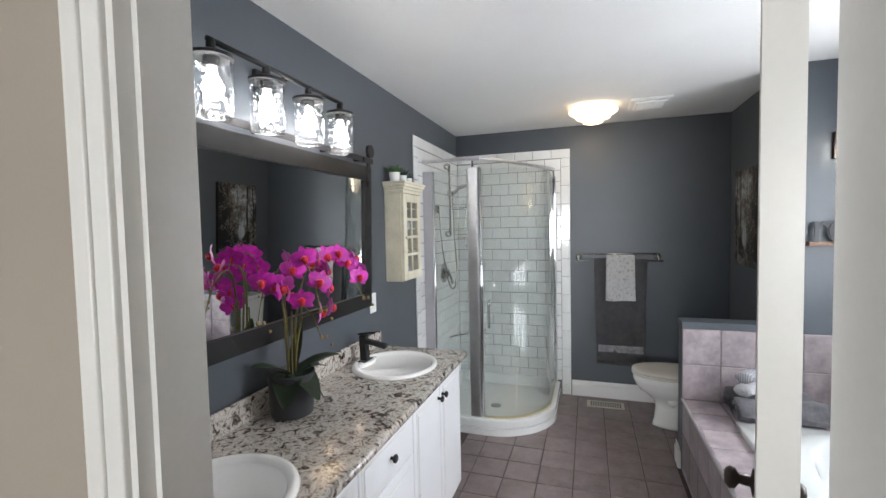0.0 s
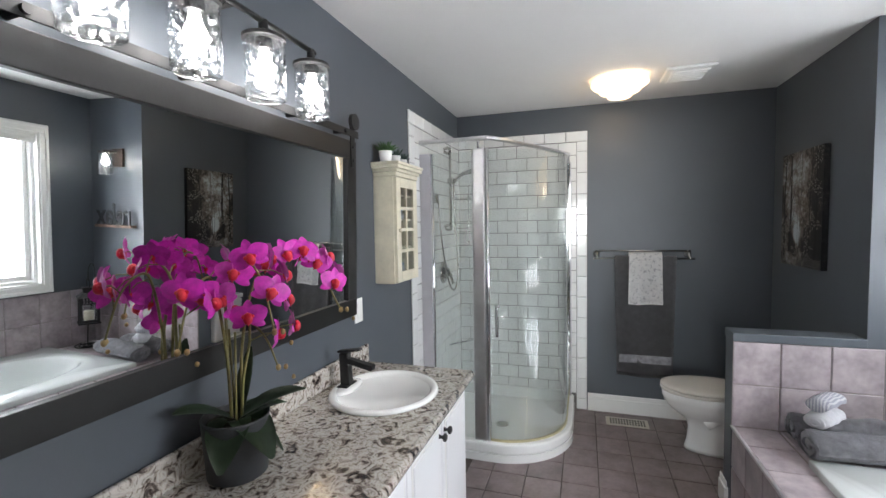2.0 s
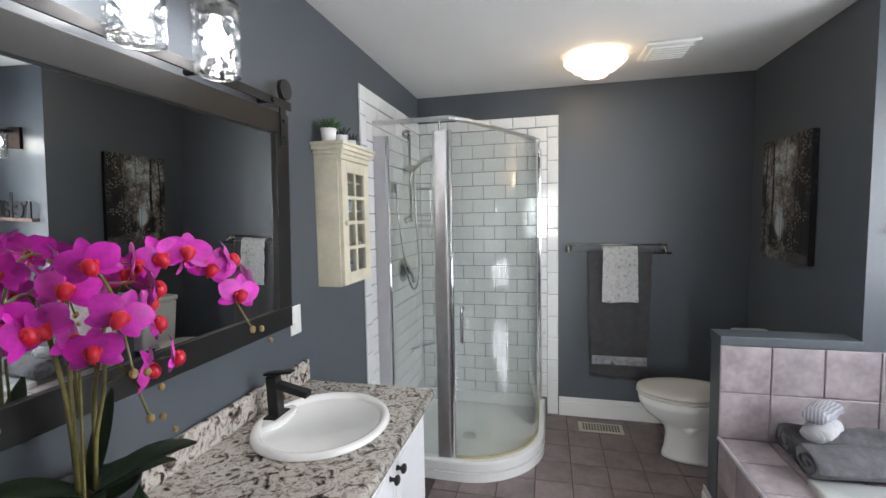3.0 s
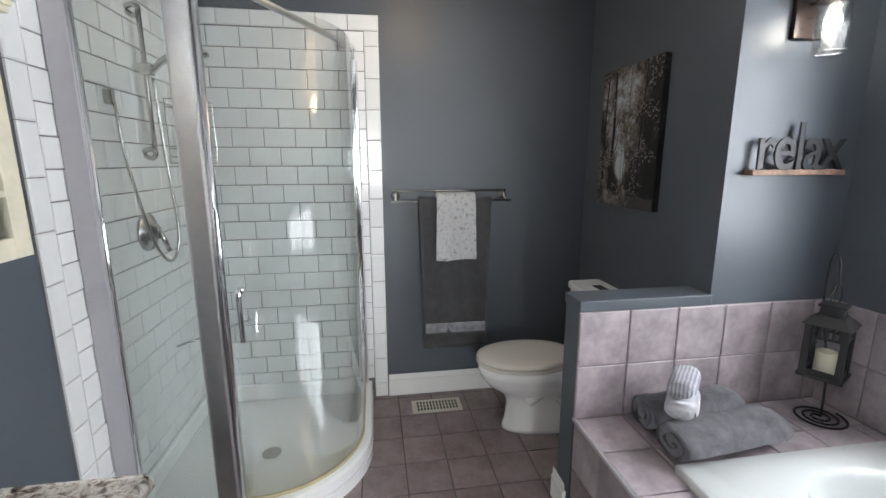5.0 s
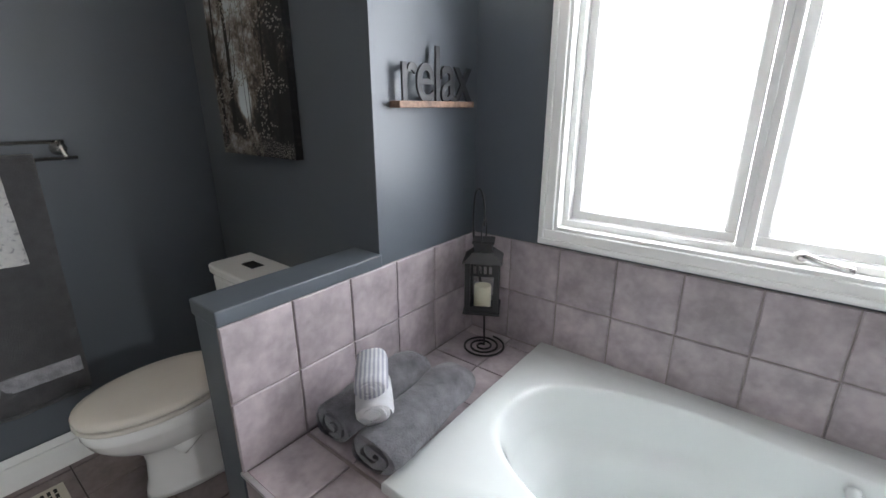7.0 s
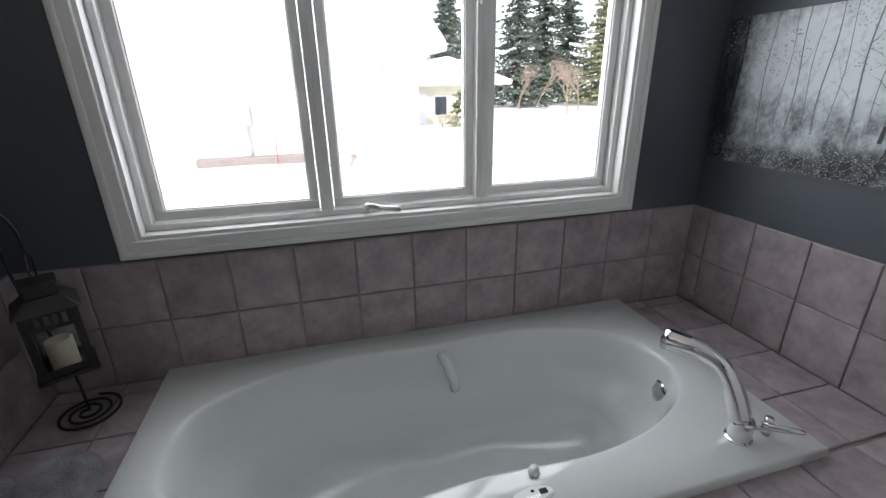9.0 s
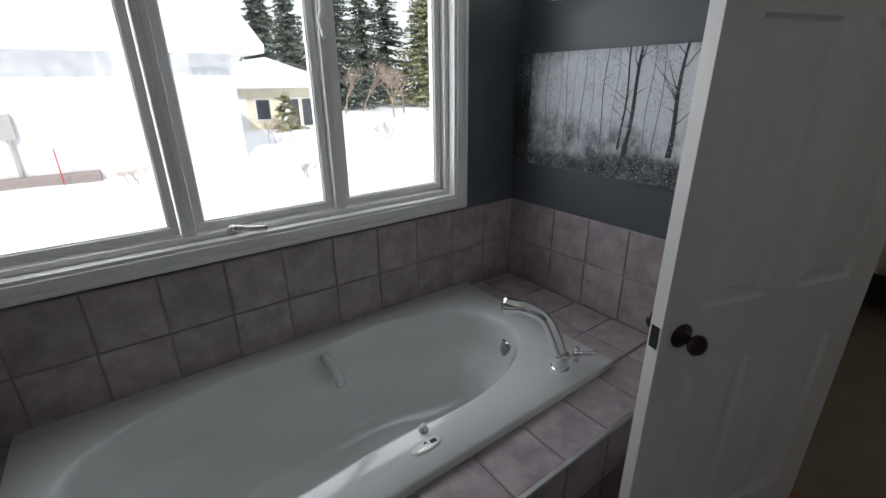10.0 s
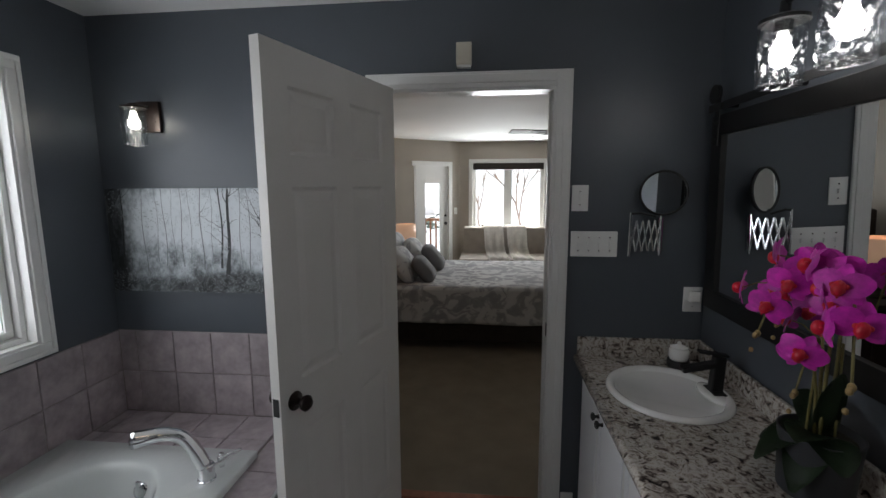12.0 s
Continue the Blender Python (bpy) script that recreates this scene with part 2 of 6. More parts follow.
LSHADE = glow("lit_lamp_shade", (1.0, 0.62, 0.42), 0.28)
FROST = surf("frosted_strip", (0.50, 0.49, 0.52), 0.35, var=0.04, scale=10, bump=0.02)
BEDM = layered("damask_coverlet", [(0.38, (0.33, 0.33, 0.35)), (0.48, (0.40, 0.40, 0.42)), (0.52, (0.60, 0.60, 0.60)), (0.66, (0.64, 0.64, 0.64))], 7, 3, 0.9, 1.2, bump=0.2)
PILLOWG = surf("grey_pillow", (0.20, 0.20, 0.21), 0.9, var=0.1, scale=10, fine=160, bump=0.3)
SOFA = surf("oatmeal_upholstery", (0.34, 0.30, 0.26), 0.95, var=0.1, scale=8, fine=200, bump=0.4)
THROW = surf("ivory_throw", (0.64, 0.60, 0.54), 0.95, var=0.1, scale=14, fine=160, bump=0.6)
DARKW = surf("espresso_wood", (0.025, 0.018, 0.015), 0.35, var=0.3, scale=16, fine=80, bump=0.1)
SNOW = surf("snow", (0.88, 0.89, 0.92), 0.7, var=0.03, scale=0.6, fine=6, bump=0.4, dist=0.05)
BRICKW = surf("pale_brick", (0.74, 0.75, 0.77), 0.9, var=0.12, scale=3, fine=30, bump=0.3)
YELL = surf("cream_siding", (0.78, 0.73, 0.58), 0.7, var=0.08, scale=2, fine=30, bump=0.1)
PINE = surf("conifer_needles", (0.125, 0.15, 0.125), 0.8, var=0.5, scale=1.2, fine=20, bump=0.2)
PINEY = surf("yellow_green_needles", (0.27, 0.275, 0.16), 0.8, var=0.4, scale=1.2, fine=20, bump=0.2)
BARK = surf("bark", (0.10, 0.075, 0.06), 0.9, var=0.3, scale=6, fine=40, bump=0.4)
TWIG = surf("bare_twigs", (0.36, 0.28, 0.23), 0.9, var=0.3, scale=6, fine=40, bump=0.2)
WINDK = surf("dark_pane", (0.05, 0.06, 0.07), 0.1, var=0.1, bump=0.0)
REDM = surf("red_cloth", (0.5, 0.05, 0.06), 0.8, var=0.1, bump=0.1)
CEDAR = surf("cedar", (0.36, 0.15, 0.07), 0.6, var=0.25, scale=12, fine=60, bump=0.2)

# ---------- mesh helpers ----------
BASE = {}


def thing(name, base=(0, 0, 0), label="", category="", group="", kind=""):
    ob = new(name)
    ob.empty_display_size = 0.05
    ob.location = base
    BASE[ob.name] = Vector(base)
    return tagged(ob, label, category, group, kind)


def part(name, bm, material, parent=None, label="", smooth=False, category="", kind="", group="", bevel=0.0):
    """Links a bmesh, given in world metres, as one mesh object under a thing or under a part."""
    base = BASE[parent.name] if parent is not None else Vector((0, 0, 0))
    bmesh.ops.translate(bm, verts=bm.verts, vec=-base)
    bmesh.ops.recalc_face_normals(bm, faces=bm.faces)
    me = bpy.data.meshes.new(name)
    bm.to_mesh(me)
    bm.free()
    me.materials.append(material)
    if smooth:
        for p in me.polygons:
            p.use_smooth = True
    ob = new(name, me)
    ob.parent = parent
    BASE[ob.name] = base
    if bevel:
        md = ob.modifiers.new("soft_edges", 'BEVEL')
        md.width, md.segments, md.limit_method = bevel, 2, 'ANGLE'
    return tagged(ob, label, category, group, kind)


def box(x0, x1, y0, y1, z0, z1, bm=None):
    bm = bm or bmesh.new()
    m = Matrix.Translation(((x0 + x1) / 2, (y0 + y1) / 2, (z0 + z1) / 2)) @ Matrix.Diagonal((abs(x1 - x0), abs(y1 - y0), abs(z1 - z0), 1))
    bmesh.ops.create_cube(bm, size=1, matrix=m)
    return bm


def rod(p, q, r, r2=None, seg=12, bm=None):
    bm = bm or bmesh.new()
    p, q = Vector(p), Vector(q)
    d = q - p
    m = Matrix.Translation((p + q) / 2) @ d.to_track_quat('Z', 'Y').to_matrix().to_4x4()
    bmesh.ops.create_cone(bm, cap_ends=True, segments=seg, radius1=r, radius2=r if r2 is None else r2, depth=d.length, matrix=m)
    return bm


def ball(c, r, sx=1, sy=1, sz=1, seg=16, bm=None, turn=None):
    bm = bm or bmesh.new()
    m = Matrix.Translation(c) @ (turn or Matrix.Identity(4)) @ Matrix.Diagonal((sx, sy, sz, 1))
    bmesh.ops.create_uvsphere(bm, u_segments=seg, v_segments=max(6, seg // 2), radius=r, matrix=m)
    return bm


def lathe(profile, c, seg=28, sx=1.0, sy=1.0, bm=None, m=None):
    """Turns (radius, height) pairs round a vertical axis at c; m, if given, places the turned shape instead."""
    bm = bm or bmesh.new()
    m = m or Matrix.Translation(c)
    rings = []
    for r, z in profile:
        rings.append([bm.verts.new(m @ Vector((r * sx * math.cos(2 * math.pi * k / seg), r * sy * math.sin(2 * math.pi * k / seg), z))) for k in range(seg)])
    for a, b in zip(rings, rings[1:]):
        for k in range(seg):
            bm.faces.new((a[k], a[(k + 1) % seg], b[(k + 1) % seg], b[k]))
    if profile[0][0] > 0.0005:
        bm.faces.new(rings[0][::-1])
    if profile[-1][0] > 0.0005:
        bm.faces.new(rings[-1])
    bmesh.ops.remove_doubles(bm, verts=bm.verts, dist=1e-5)
    return bm


def tube(points, r, seg=8, bm=None, taper=1.0):
    bm = bm or bmesh.new()
    pts = [Vector(p) for p in points]
    rings = []
    n = len(pts)
    side = None
    for i, p in enumerate(pts):
        d = (pts[min(i + 1, n - 1)] - pts[max(i - 1, 0)]).normalized()
        if side is None:
            side = d.orthogonal().normalized()
        side = (side - d * side.dot(d)).normalized()
        up = d.cross(side)
        rr = r * (1 + (taper - 1) * i / max(1, n - 1))
        rings.append([bm.verts.new(p + rr * (math.cos(2 * math.pi * k / seg) * side + math.sin(2 * math.pi * k / seg) * up)) for k in range(seg)])
    for a, b in zip(rings, rings[1:]):
        for k in range(seg):
            bm.faces.new((a[k], a[(k + 1) % seg], b[(k + 1) % seg], b[k]))
    bm.faces.new(rings[0][::-1])
    bm.faces.new(rings[-1])
    return bm


def spline(ctrl, n=24):
    """A smooth line through control points (Catmull-Rom)."""
    c = [Vector(p) for p in ctrl]
    c = [2 * c[0] - c[1]] + c + [2 * c[-1] - c[-2]]
    out = []
    spans = len(c) - 3
    for i in range(n + 1):
        u = min(i / n * spans, spans - 1e-6)
        k = int(u)
        t = u - k
        p0, p1, p2, p3 = c[k:k + 4]
        out.append(0.5 * ((2 * p1) + (p2 - p0) * t + (2 * p0 - 5 * p1 + 4 * p2 - p3) * t * t + (3 * p1 - p0 - 3 * p2 + p3) * t ** 3))
    return out


def extrude_outline(pts, z0, z1, bm=None):
    """A plate of outline pts (x, y) between two heights."""
    bm = bm or bmesh.new()
    lo = [bm.verts.new((x, y, z0)) for x, y in pts]
    hi = [bm.verts.new((x, y, z1)) for x, y in pts]
    n = len(pts)
    bm.faces.new(lo[::-1])
    bm.faces.new(hi)
    for k in range(n):
        bm.faces.new((lo[k], lo[(k + 1) % n], hi[(k + 1) % n], hi[k]))
    return bm


PIECE = {}


def piece_mesh(name, w, h, d, mat, chamfer):
    key = (name, round(w, 3), round(h, 3), d)
    if key not in PIECE:
        c = min(chamfer, w / 3, h / 3)
        v = [(sx * w / 2, sy * h / 2, 0) for sx, sy in ((-1, -1), (1, -1), (1, 1), (-1, 1))]
        v += [(x, y, d - c * 0.6) for x, y, _ in v[:4]]
        v += [(x - math.copysign(c, x), y - math.copysign(c, y), d) for x, y, _ in v[:4]]
        f = [(8, 9, 10, 11)] + [(k, (k + 1) % 4, 4 + (k + 1) % 4, 4 + k) for k in range(4)] + [(4 + k, 4 + (k + 1) % 4, 8 + (k + 1) % 4, 8 + k) for k in range(4)]
        me = bpy.data.meshes.new(name)
        me.from_pydata(v, [], f)
        me.materials.append(mat)
        PIECE[key] = me
    return PIECE[key]


def tiles(name, parent, origin, u, v, ur, vr, pu, pv, u0, v0, gap, d, mat, stagger=False, chamfer=0.003, keep=None):
    """Lays separate tiles on a plane (origin, axes u, v), clipped to the ranges ur and vr; joints pass through u0 and v0."""
    u, v, o = Vector(u), Vector(v), Vector(origin)
    nrm = u.cross(v)
    rot = Matrix((u, v, nrm)).transposed().to_4x4()
    base = BASE[parent.name]
    j = math.floor((vr[0] - v0) / pv)
    while v0 + j * pv < vr[1]:
        a, b = max(vr[0], v0 + j * pv + gap / 2), min(vr[1], v0 + (j + 1) * pv - gap / 2)
        off = u0 + (pu / 2 if stagger and j % 2 else 0)
        i = math.floor((ur[0] - off) / pu)
        while off + i * pu < ur[1]:
            c, e = max(ur[0], off + i * pu + gap / 2), min(ur[1], off + (i + 1) * pu - gap / 2)
            if e - c > 0.012 and b - a > 0.012 and (keep is None or keep((c + e) / 2, (a + b) / 2)):
                ob = new(name, piece_mesh(name, e - c, b - a, d, mat, chamfer))
                ob.parent = parent
                jit = Euler((random.uniform(-.003, .003), random.uniform(-.003, .003), 0)).to_matrix().to_4x4()
                ob.matrix_basis = Matrix.Translation(o + u * (c + e) / 2 + v * (a + b) / 2 - base) @ rot @ jit
            i += 1
        j += 1


# ---------- the plan ----------
XL, XR, XW = -0.995, 1.325, 1.885      # vanity wall, toilet alcove wall, window wall
YN, YR, YF = 1.285, 3.81, 4.925        # door wall, return wall, far wall
H = 2.44
DX0, DX1, DTOP = -0.32, 0.455, 2.06    # door opening
DECK, DECKX = 0.46, 0.775


def structure(name, bm, mat, label, category="wall"):
    return part(name, bm, mat, None, label, category=category, kind="structure")


floor = structure("floor", box(XL - .12, XW + .12, YN - .098, YF + .12, -0.12, -0.007), FGROUT, "brown ceramic tile floor with dark grout", "floor")
ceiling = structure("ceiling", box(XL - .12, XW + .12, YN - .098, YF + .12, H, H + .1), CEIL, "plain white painted ceiling", "ceiling")
wall_west = structure("wall_west", box(XL - .12, XL, YN - .098, YF + .12, -.12, H), SLATE, "slate grey painted wall behind the vanity")
wall_north = structure("wall_north", box(XL, XR + .12, YF, YF + .12, -.12, H), SLATE, "dark slate grey painted wall with towel bar")
wall_alcove = structure("wall_alcove", box(XR, XR + .12, YR + .12, YF, -.12, H), SLATE, "slate grey wall beside the toilet")
wall_return = structure("wall_return", box(XR, XW, YR, YR + .12, -.12, H), SLATE, "slate grey return wall above the tub tile")
bm = box(XL, DX0, YN - .098, YN, -.12, H)
box(DX1, XW, YN - .098, YN, -.12, H, bm)
box(DX0, DX1, YN - .098, YN, DTOP, H, bm)
wall_south = structure("wall_south", bm, SLATE, "slate grey painted wall with the doorway")
WY0, WY1, WZ0, WZ1 = 1.685, 3.445, 0.972, 2.105
bm = box(XW, XW + .16, YN - .098, WY0, -.9, H + .1)
box(XW, XW + .16, WY1, YR + .12, -.9, H + .1, bm)
box(XW, XW + .16, WY0, WY1, -.9, WZ0, bm)
box(XW, XW + .16, WY0, WY1, WZ1, H + .1, bm)
wall_east = structure("wall_east", bm, SLATE, "slate grey painted wall round the window")

# half wall beside the toilet, with its painted cap
pony = thing("half_wall", (1.05, YR + .06, 0), "low half wall with slate cap beside the toilet", "half wall", kind="structure")
part("core", box(DECKX, XR, YR, YR + .115, 0, .905), SLATE, pony)
part("cap", box(DECKX - .004, XR, YR - .012, YR + .125, .905, .948), SLATE, pony, bevel=.004)

# tub deck
deck = thing("tub_deck", (1.3, 2.5, 0), "mauve tiled tub deck with light stone edge", "tub deck", kind="structure")
bm = box(DECKX + .008, 1.0, YN, YR, 0, DECK - .008)
box(1.0, XW, YN, 1.66, 0, DECK - .008, bm)
box(1.0, XW, 3.43, YR, 0, DECK - .008, bm)
part("grout_bed", bm, GROUT, deck)
part("edge_strip", box(DECKX - .004, DECKX + .010, YN + .001, YR, DECK - .009, DECK + .002), ALU, deck, "pale metal edge strip")

# grout beds that carry the wall tile
bm = box(DECKX, XW, YR - .004, YR, DECK - .01, .903)
g_return = structure("tile_backing_return", bm, GROUT, "mauve tiled splash on the half wall", "wall tile")
g_east = structure("tile_backing_east", box(XW - .004, XW, YN, YR - .004, DECK - .01, .903), GROUT, "mauve tiled splash under the window", "wall tile")
g_south = structure("tile_backing_south", box(.56, XW - .004, YN, YN + .004, DECK - .01, .903), GROUT, "mauve tiled splash on the door wall", "wall tile")
SHX, SHY, SHZ = .072, 3.796, 2.242
g_sh_n = structure("shower_backing_north", box(XL + .004, SHX, YF - .004, YF, 0, SHZ), SGROUT, "white subway tiled shower wall, far side", "wall tile")
g_sh_w = structure("shower_backing_west", box(XL, XL + .004, SHY, YF, 0, SHZ), SGROUT, "white subway tiled shower wall, vanity side", "wall tile")


def baseboard(name, x0, x1, y0, y1):
    t = thing(name, ((x0 + x1) / 2, (y0 + y1) / 2, 0), "white moulded baseboard", "baseboard", kind="structure")
    part("board", box(x0, x1, y0, y1, 0, .105), WHITE, t)
    g = .006
    dx, dy = (0, g) if abs(x1 - x0) > abs(y1 - y0) else (g, 0)
    part("cap_moulding", box(x0 + dx, x1 - dx, y0 + dy, y1 - dy, .105, .142), WHITE, t, bevel=.004)
    return t


baseboard("baseboard", SHX + .004, XR - .02, YF - .018, YF)
baseboard("baseboard", XR - .018, XR, YR + .12, YF - .02)
baseboard("baseboard", DECKX + .02, XR - .02, YR + .1155, YR + .132)
baseboard("baseboard", DECKX - .018, DECKX - .001, YR + .02, YR + .135)
baseboard("baseboard", -.455, DX0 - .075, YN, YN + .016)

# ---------- the doorway ----------
frame1 = thing("door_frame", (0, YN, 0), "white painted door casing and jambs", "door frame", kind="structure")
for side, x0, x1 in (("bath", DX0 - .07, DX0), ("bath", DX1, DX1 + .07)):
    for y0, y1 in ((YN, YN + .014), (YN - .112, YN - .098)):
        b = box(x0, x1, y0, y1, 0, DTOP + .07)
        box(x0 + .012, x1 - .03 if x0 < 0 else x1 - .012, y0 - .005, y1 + .005, 0, DTOP + .058, b)
        part("casing", b, WHITE, frame1, bevel=.003)
for y0, y1 in ((YN, YN + .014), (YN - .112, YN - .098)):
    b = box(DX0, DX1, y0, y1, DTOP, DTOP + .07)
    box(DX0, DX1, y0 - .005, y1 + .005, DTOP + .02, DTOP + .058, b)
    part("head_casing", b, WHITE, frame1, bevel=.003)
part("jamb", box(DX0, DX0 + .012, YN - .103, YN + .008, 0, DTOP), WHITE, frame1)
part("jamb", box(DX1 - .012, DX1, YN - .103, YN + .008, 0, DTOP), WHITE, frame1)
part("head_jamb", box(DX0 + .012, DX1 - .012, YN - .103, YN + .008, DTOP - .012, DTOP), WHITE, frame1)
part("stop", box(DX0 + .012, DX0 + .022, YN - .08, YN - .045, 0, DTOP - .012), WHITE, frame1)
part("strike_plate", box(DX0 + .0125, DX0 + .0145, YN - .03, YN - .005, .93, .99), BLACK, frame1, "black strike plate")
tagged(part("threshold", box(DX0 + .012, DX1 - .012, YN - .115, YN - .06, -.007, .008), OAK, frame1, "reddish oak threshold strip", bevel=.003))


def panel_door(name, w, h, t, hinge, angle, label):
    """Six-panel door, hinged at its left edge in local x, turned about z."""
    d = thing(name, (0, 0, 0), label, "door", kind="structure")
    st, mid = .105, .10
    rails = [(.0, .20), (.80, .98), (1.62, 1.72), (h - .12, h)]
    b = bmesh.new()
    for x0, x1 in ((0, st), (w / 2 - mid / 2, w / 2 + mid / 2), (w - st, w)):
        box(x0, x1, 0, t, 0, h, b)
    for z0, z1 in rails:
        for x0, x1 in ((st, w / 2 - mid / 2), (w / 2 + mid / 2, w - st)):
            box(x0, x1, 0, t, z0, z1, b)
    part("stiles_and_rails", b, DOORW, d)
    for x0, x1 in ((st, w / 2 - mid / 2), (w / 2 + mid / 2, w - st)):
        for (a, z0), (z1, c) in zip(rails, rails[1:]):
            b = bmesh.new()
            for face, sg in ((0, 1), (t, -1)):
                rings = [[b.verts.new((x, face + sg * dep, z)) for x, z in ((x0 + q, z0 + q), (x1 - q, z0 + q), (x1 - q, z1 - q), (x0 + q, z1 - q))] for q, dep in ((0, .0005), (.010, .009), (.018, .009), (.046, .0025))]
                for ra, rb in zip(rings, rings[1:]):
                    for k in range(4):
                        b.faces.new((ra[k], ra[(k + 1) % 4], rb[(k + 1) % 4], rb[k]))
                b.faces.new(rings[-1])
            part("panel", b, DOORW, d)
    for s, y in ((-1, 0), (1, t)):
        k = part("knob", lathe([(.0, 0), (.032, 0), (.032, .004), (.012, .008), (.011, .03), (.024, .038), (.027, .05), (.018, .06), (0, .062)], None, 20,
                 m=Matrix.Translation((w - .065, y, .918)) @ Matrix.Rotation(radians(90 if s < 0 else -90), 4, 'X')), BRONZE, d, "dark bronze round door knob", smooth=True)
    part("latch_plate", box(w, w + .0015, .006, t - .006, .888, .948), BLACK, d, "dark latch plate")
    d.matrix_basis = Matrix.Translation(hinge) @ Matrix.Rotation(angle, 4, 'Z')
    return d


HX, HY = .428, 1.312
panel_door("door_1", .770, 2.050, .036, (HX, HY, .012), math.atan2(2.047 - HY, .655 - HX), "white six-panel door standing open against the tub deck")

# ---------- bathroom window ----------
win = thing("window_1", (XW, 2.565, .91), "white three-pane casement window with moulded trim", "window", kind="structure")
TY0, TY1, TZ0, TZ1 = 1.622, 3.505, .912, 2.165
for nm, a in (("trim", (TY0, TY1, TZ0, WZ0)), ("trim", (TY0, TY1, WZ1, TZ1)), ("trim", (TY0, WY0, WZ0, WZ1)), ("trim", (WY1, TY1, WZ0, WZ1))):
    b = box(XW - .016, XW, a[0], a[1], a[2], a[3])
    part(nm, b, WHITE, win, bevel=.004)
for a in ((TY0 + .008, TY1 - .008, TZ0 + .008, TZ0 + .026), (TY0 + .008, TY1 - .008, TZ1 - .026, TZ1 - .008), (TY0 + .008, TY0 + .026, TZ0 + .026, TZ1 - .026), (TY1 - .026, TY1 - .008, TZ0 + .026, TZ1 - .026)):
    part("trim_bead", box(XW - .024, XW - .014, *a), WHITE, win, bevel=.003)
# liner and frame
for a in ((WY0, WY1, WZ0, WZ0 + .012), (WY0, WY1, WZ1 - .012, WZ1), (WY0, WY0 + .012, WZ0 + .012, WZ1 - .012), (WY1 - .012, WY1, WZ0 + .012, WZ1 - .012)):
    part("liner", box(XW - .006, XW + .15, *a), WHITE, win)
unit = (WY1 - WY0 - .024) / 3
for k in range(3):
    y0 = WY0 + .012 + k * unit
    y1 = y0 + unit
    z0, z1 = WZ0 + .012, WZ1 - .012
    fw = .022
    for a in ((y0, y1, z0, z0 + fw), (y0, y1, z1 - fw, z1), (y0, y0 + fw, z0 + fw, z1 - fw), (y1 - fw, y1, z0 + fw, z1 - fw)):
        part("frame", box(XW + .040, XW + .13, *a), WHITE, win, bevel=.002)
    s, sw = fw + .004, .030
    for a in ((y0 + s, y1 - s, z0 + s, z0 + s + sw), (y0 + s, y1 - s, z1 - s - sw, z1 - s), (y0 + s, y0 + s + sw, z0 + s + sw, z1 - s - sw), (y1 - s - sw, y1 - s, z0 + s + sw, z1 - s - sw)):
        part("sash", box(XW + .070, XW + .115, *a), WHITE, win, bevel=.003)
    q = s + sw - .008
    for a in ((y0 + q, y1 - q, z0 + q, z0 + q + .012), (y0 + q, y1 - q, z1 - q - .012, z1 - q), (y0 + q, y0 + q + .012, z0 + q + .012, z1 - q - .012), (y1 - q - .012, y1 - q, z0 + q + .012, z1 - q - .012)):
        part("glazing_bead", box(XW + .080, XW + .100, *a), WHITE, win)
    part("pane", box(XW + .088, XW + .092, y0 + q, y1 - q, z0 + q, z1 - q), WGLASS, win)
ym = WY0 + .012 + 1.76 * unit
c = part("crank", lathe([(0, 0), (.020, 0), (.016, .012), (.010, .02), (0, .02)], None, 14, m=Matrix.Translation((XW + .045, ym, WZ0 + .03)) @ Matrix.Rotation(radians(-90), 4, 'Y')), WHITE, win, smooth=True)
part("crank_handle", tube(spline([(XW + .028, ym, WZ0 + .034), (XW + .012, ym - .012, WZ0 + .044), (XW + .006, ym - .05, WZ0 + .034), (XW + .006, ym - .115, WZ0 + .026)], 10), .011), BRUSH, c, "folded grey-white crank handle", smooth=True)
for k in (1,):
    yl = WY0 + .012 + k * unit + .012
    part("sash_lock", tube([(XW + .040, yl - .01, 1.67), (XW + .028, yl + .008, 1.73), (XW + .026, yl - .004, 1.755), (XW + .040, yl - .008, 1.80)], .012), PLASTW, win)
blind = thing("window_blind", (XW + .03, 2.565, 2.04), "grey-white pleated blind drawn fully up", "blind")
part("headrail", box(XW + .008, XW + .042, WY0 + .014, WY1 - .014, 2.062, WZ1 - .013), PLASTW, blind)
for k in range(4):
    part("slat_stack", box(XW + .010 + (k % 2) * .003, XW + .040, WY0 + .016, WY1 - .016, 2.030 + k * .008, 2.0365 + k * .008), PLASTW, blind)

# ---------- vanity ----------
van = thing("vanity_cabinet", (-.74, 2.2, 0), "white vanity cabinet with raised-panel doors and drawers", "cabinet")
VF = -.492
b = box(XL + .004, VF, YN + .02, 3.155, .09, .735)
part("body", b, CABW, van)
part("top_rail", box(VF - .02, VF, YN + .02, 3.155, .735, .808), CABW, van)
part("side_panel", box(XL + .004, VF - .02, 3.135, 3.155, .735, .808), CABW, van)
part("toe_kick", box(XL + .004, VF - .06, YN + .02, 3.14, 0, .09), CABW, van)


